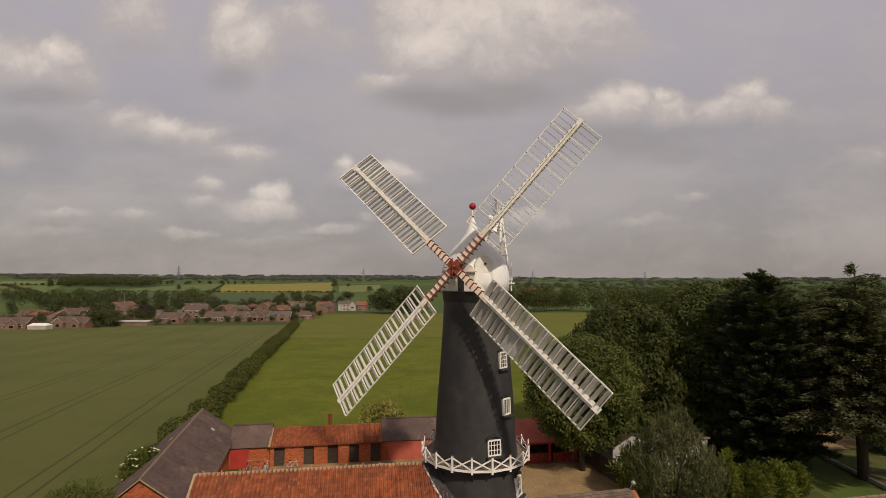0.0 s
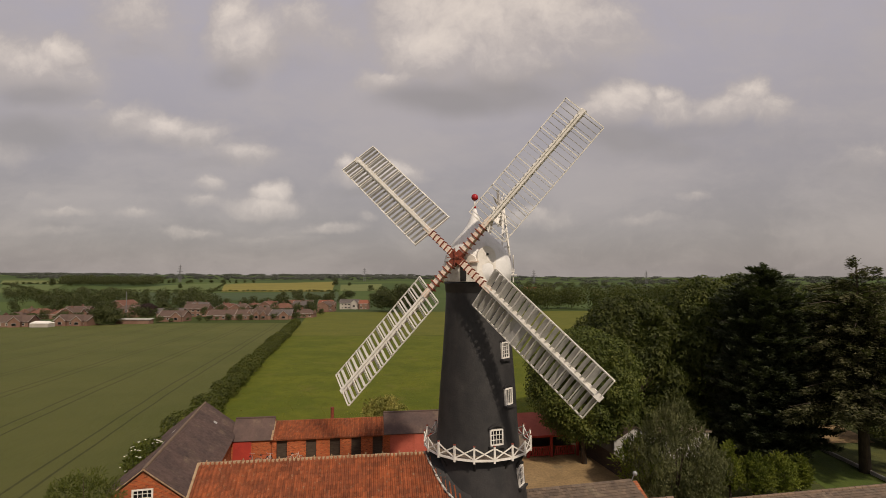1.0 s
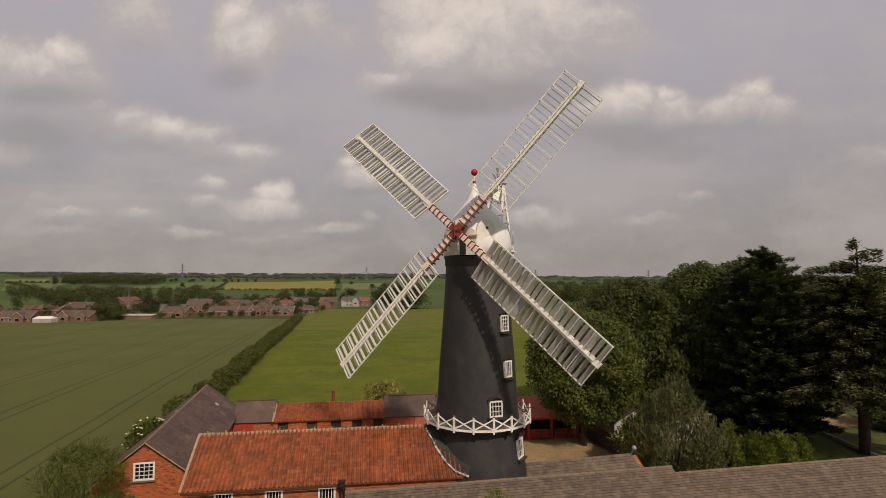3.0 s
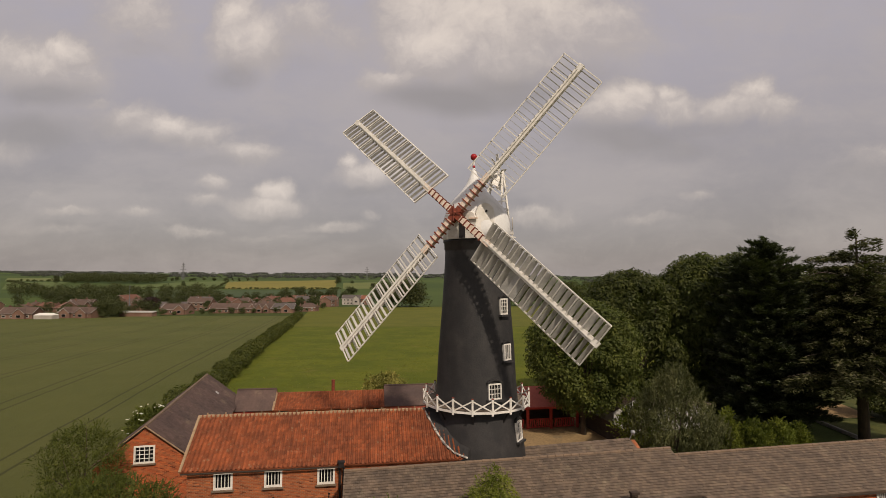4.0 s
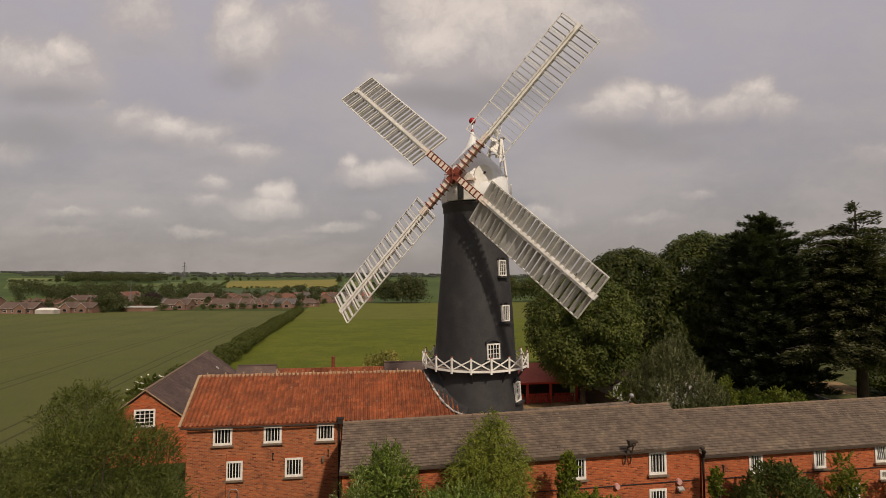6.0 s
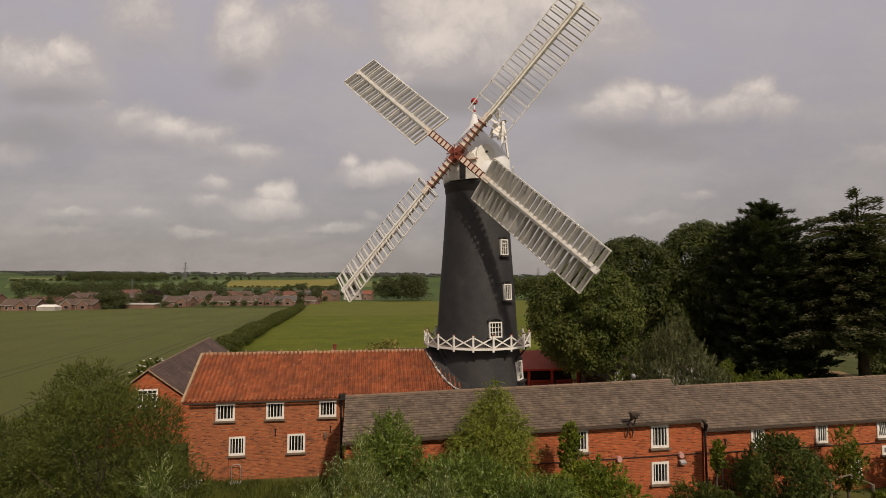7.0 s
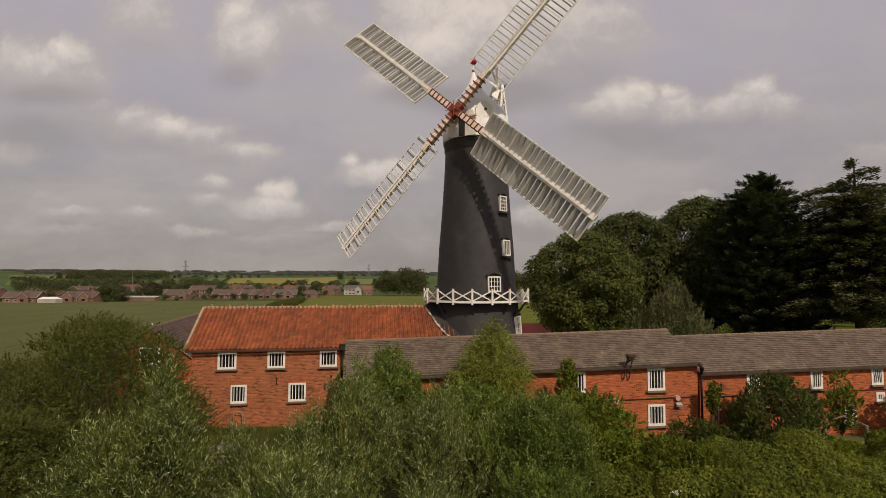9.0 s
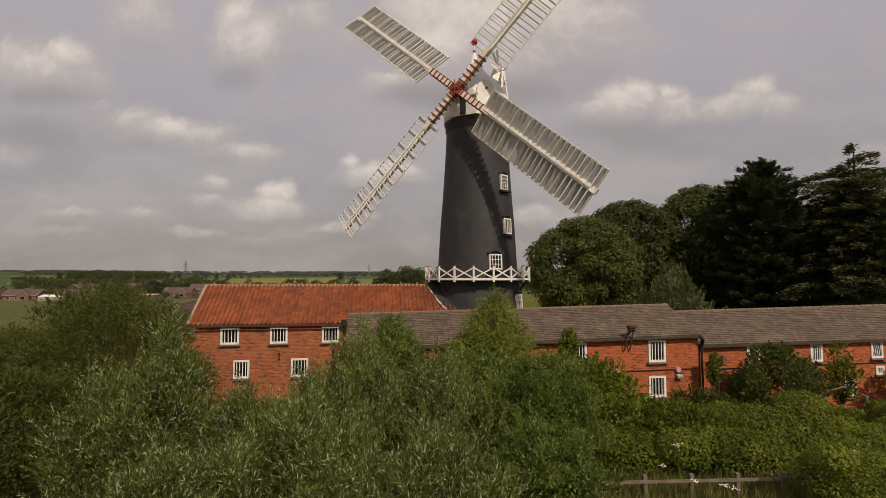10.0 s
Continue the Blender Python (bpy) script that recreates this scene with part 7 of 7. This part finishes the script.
# post and rail fence before the hedge
pf = thing("field_fence", "weathered post and rail field fence", "fence")
A_, B_ = Vector((4.5, 15.6, 0)), Vector((17.5, 16.6, 0))
for i in range(10):
    p = A_.lerp(B_, i / 9)
    part("post", Geo().box(Matrix.Translation(p + Vector((0, 0, 0.52))), 0.11, 0.11, 1.15), M_WOOD, pf)
    if i < 9:
        q = A_.lerp(B_, (i + 1) / 9)
        for z in (0.92,):
            part("rail", Geo().beam(p + Vector((0, -0.08, z)), q + Vector((0, -0.08, z)), 0.035, 0.09), M_WOOD, pf)


tab = thing("picnic_table", "weathered round timber picnic table with benches", "table", (-10.11, 23.24, 0))
part("tabletop", Geo().turned([(0, 0.70), (0.68, 0.70), (0.70, 0.72), (0.68, 0.76), (0, 0.76)], 20), M_OLDWOOD, tab, "round grey timber top")
for k in range(4):
    a = radians(20 + 90 * k)
    c_, s_ = math.cos(a), math.sin(a)
    part("leg", Geo().beam((0.30 * c_, 0.30 * s_, 0.70), (0.62 * c_, 0.62 * s_, 0.0), 0.06, 0.09), M_OLDWOOD, tab)
    part("bearer", Geo().beam((0.1 * c_, 0.1 * s_, 0.36), (1.05 * c_, 1.05 * s_, 0.36), 0.06, 0.09), M_OLDWOOD, tab)
    part("bench", Geo().box(pose(0.98 * c_, 0.98 * s_, 0.43, 0, 0, 20 + 90 * k), 0.28, 0.95, 0.045), M_OLDWOOD, tab)
    part("leg", Geo().beam((1.0 * c_, 1.0 * s_, 0.41), (1.0 * c_, 1.0 * s_, 0.0), 0.07, 0.07), M_OLDWOOD, tab)


def tufts(name, label, x0, x1, y0, y1, n, h, mat, seed):
    rs = np.random.default_rng(seed)
    t = thing(name, label, "grass", kind="stuff")
    x, y = rs.uniform(x0, x1, n), rs.uniform(y0, y1, n)
    ln = h * rs.uniform(0.5, 1.3, n)
    ax = unit(rs.normal(size=(n, 3)) * 0.28 + np.array([0, 0, 1.0]))
    nor = unit(np.cross(ax, rs.normal(size=(n, 3))))
    pts = np.stack([x, y, np.zeros(n)], 1) + ax * ln[:, None] * 0.5
    part("blades", leaf_mesh("blades", pts, ax, nor, ln, ln * 0 + 0.028, mat, 3), mat, t)


tufts("long_grass", "long green meadow grass by the fence", 1.5, 19, 10.5, 17.6, 60000, 0.5, M_GRASSB, 201)
tufts("long_grass", "dry seeding meadow grass by the fence", 1.5, 19, 10.5, 17.0, 26000, 0.7, M_STRAW, 202)
tufts("long_grass", "long green grass before the barn", -16, 2, 24.0, 28.6, 20000, 0.3, M_GRASSB, 203)


def field_tufts(name, label, n, mat, seed, y0, y1, size):
    """Grass tussocks scattered over the pasture."""
    rs = np.random.default_rng(seed)
    t = thing(name, label, "grass", kind="stuff")
    y = y0 + (y1 - y0) * rs.random(n) ** 1.4
    x = HEDGE0.x + (HEDGE1.x - HEDGE0.x) * (y - HEDGE0.y) / (HEDGE1.y - HEDGE0.y) + 1.5 + rs.random(n) * (30 + 0.35 * y)
    clump = np.sin(x * 0.55 + 3 * np.sin(y * 0.21)) * np.sin(y * 0.47 + 2 * np.sin(x * 0.3)) + rs.normal(size=n) * 0.5
    keep = clump > 0.1
    x, y = x[keep], y[keep]
    m = len(x)
    z = np.array([height(a, b) for a, b in zip(x, y)])
    ln = size * rs.uniform(0.5, 1.4, m)
    ax = unit(rs.normal(size=(m, 3)) * 0.5 + np.array([0, 0, 1.0]))
    nor = unit(np.cross(ax, rs.normal(size=(m, 3))))
    part("blades", leaf_mesh("blades", np.stack([x, y, z], 1) + ax * ln[:, None] * 0.4, ax, nor, ln, ln * 0.7, mat), mat, t)


M_TUFT = leaf_material("pasture_tussock", (0.105, 0.112, 0.015), (0.150, 0.150, 0.024), 0.3)
M_TUFT2 = leaf_material("dry_tussock", (0.15, 0.13, 0.035), (0.21, 0.18, 0.06), 0.3)
field_tufts("pasture_tussocks", "grass tussocks scattered over the pasture", 12000, M_TUFT, 301, 58, 120, 0.15)
field_tufts("pasture_tussocks", "dry yellow grass tussocks in the pasture", 4000, M_TUFT2, 302, 58, 150, 0.15)


def umbels(name, label, spots, mat, seed, size=0.05):
    """Flat white flower heads on stalks; each head many small florets."""
    rs = np.random.default_rng(seed)
    t = thing(name, label, "flowers", kind="stuff")
    P2, A2, N3 = [], [], []
    st = Geo()
    for x, y, z, r, ground in spots:
        m = 26
        o = rs.normal(size=(m, 3)) * np.array([r, r, r * 0.25]) * 0.6
        P2.append(o + np.array([x, y, z]))
        A2.append(unit(rs.normal(size=(m, 3)) * np.array([1, 1, 0.2])))
        N3.append(unit(rs.normal(size=(m, 3)) * 0.4 + np.array([-0.2, -0.4, 1.0])))
        st.tube([(x, y, ground), (x, y, z)], [0.012, 0.008], 4, False)
    pts = np.concatenate(P2)
    ln = np.full(len(pts), size) * rs.uniform(0.7, 1.3, len(pts))
    part("blossom", leaf_mesh("blossom", pts, np.concatenate(A2), np.concatenate(N3), ln, ln * 0.9, mat), mat, t)
    part("stalks", st, L_HEDGE, t)


r_ = random.Random(77)
umbels("hogweed_flowers", "flat white hogweed flower heads by the fence", [(r_.uniform(6.5, 14.5), r_.uniform(14.4, 16.4), r_.uniform(1.0, 1.9), 0.10, 0) for _ in range(13)], L_FLOWER, 5, 0.05)
el = []
for _ in range(46):
    a, u = r_.uniform(0, 6.28), r_.uniform(0.1, 1)
    s_ = math.sqrt(1 - u * u)
    el.append((-24.5 + 1.9 * s_ * math.cos(a), 42.0 + 1.9 * s_ * math.sin(a), 2.4 + 2.2 * u, 0.06, 2.4))
umbels("elder_blossom", "creamy white elder blossom heads", el, L_FLOWER, 6, 0.065)
# village extras
van = thing("white_marquee", "white marquee tent at the village edge", "tent", (-169.5, 212.5, height(-169, 212)))
part("canopy", Geo().add([(-4, -2, 1.6), (4, -2, 1.6), (4, 2, 1.6), (-4, 2, 1.6), (-3, 0, 2.5), (3, 0, 2.5)], [(0, 1, 5, 4), (2, 3, 4, 5), (0, 4, 3), (1, 2, 5)]), M_WHITE, van)
part("side_wall", Geo().box(pose(0, 0, 0.8), 7.8, 3.8, 1.6), M_WHITEFAR, van)
mast = thing("radio_mast", "slender steel mast beside the village", "mast", (-166, 262, height(-166, 262)))
part("mast_pole", Geo().tube([(0, 0, 0), (0, 0, 14)], [0.2, 0.14], 6), M_PYLON, mast)


# ---- roof pieces, last ----
for job in TILE_JOBS:
    lay_tiles(*job)
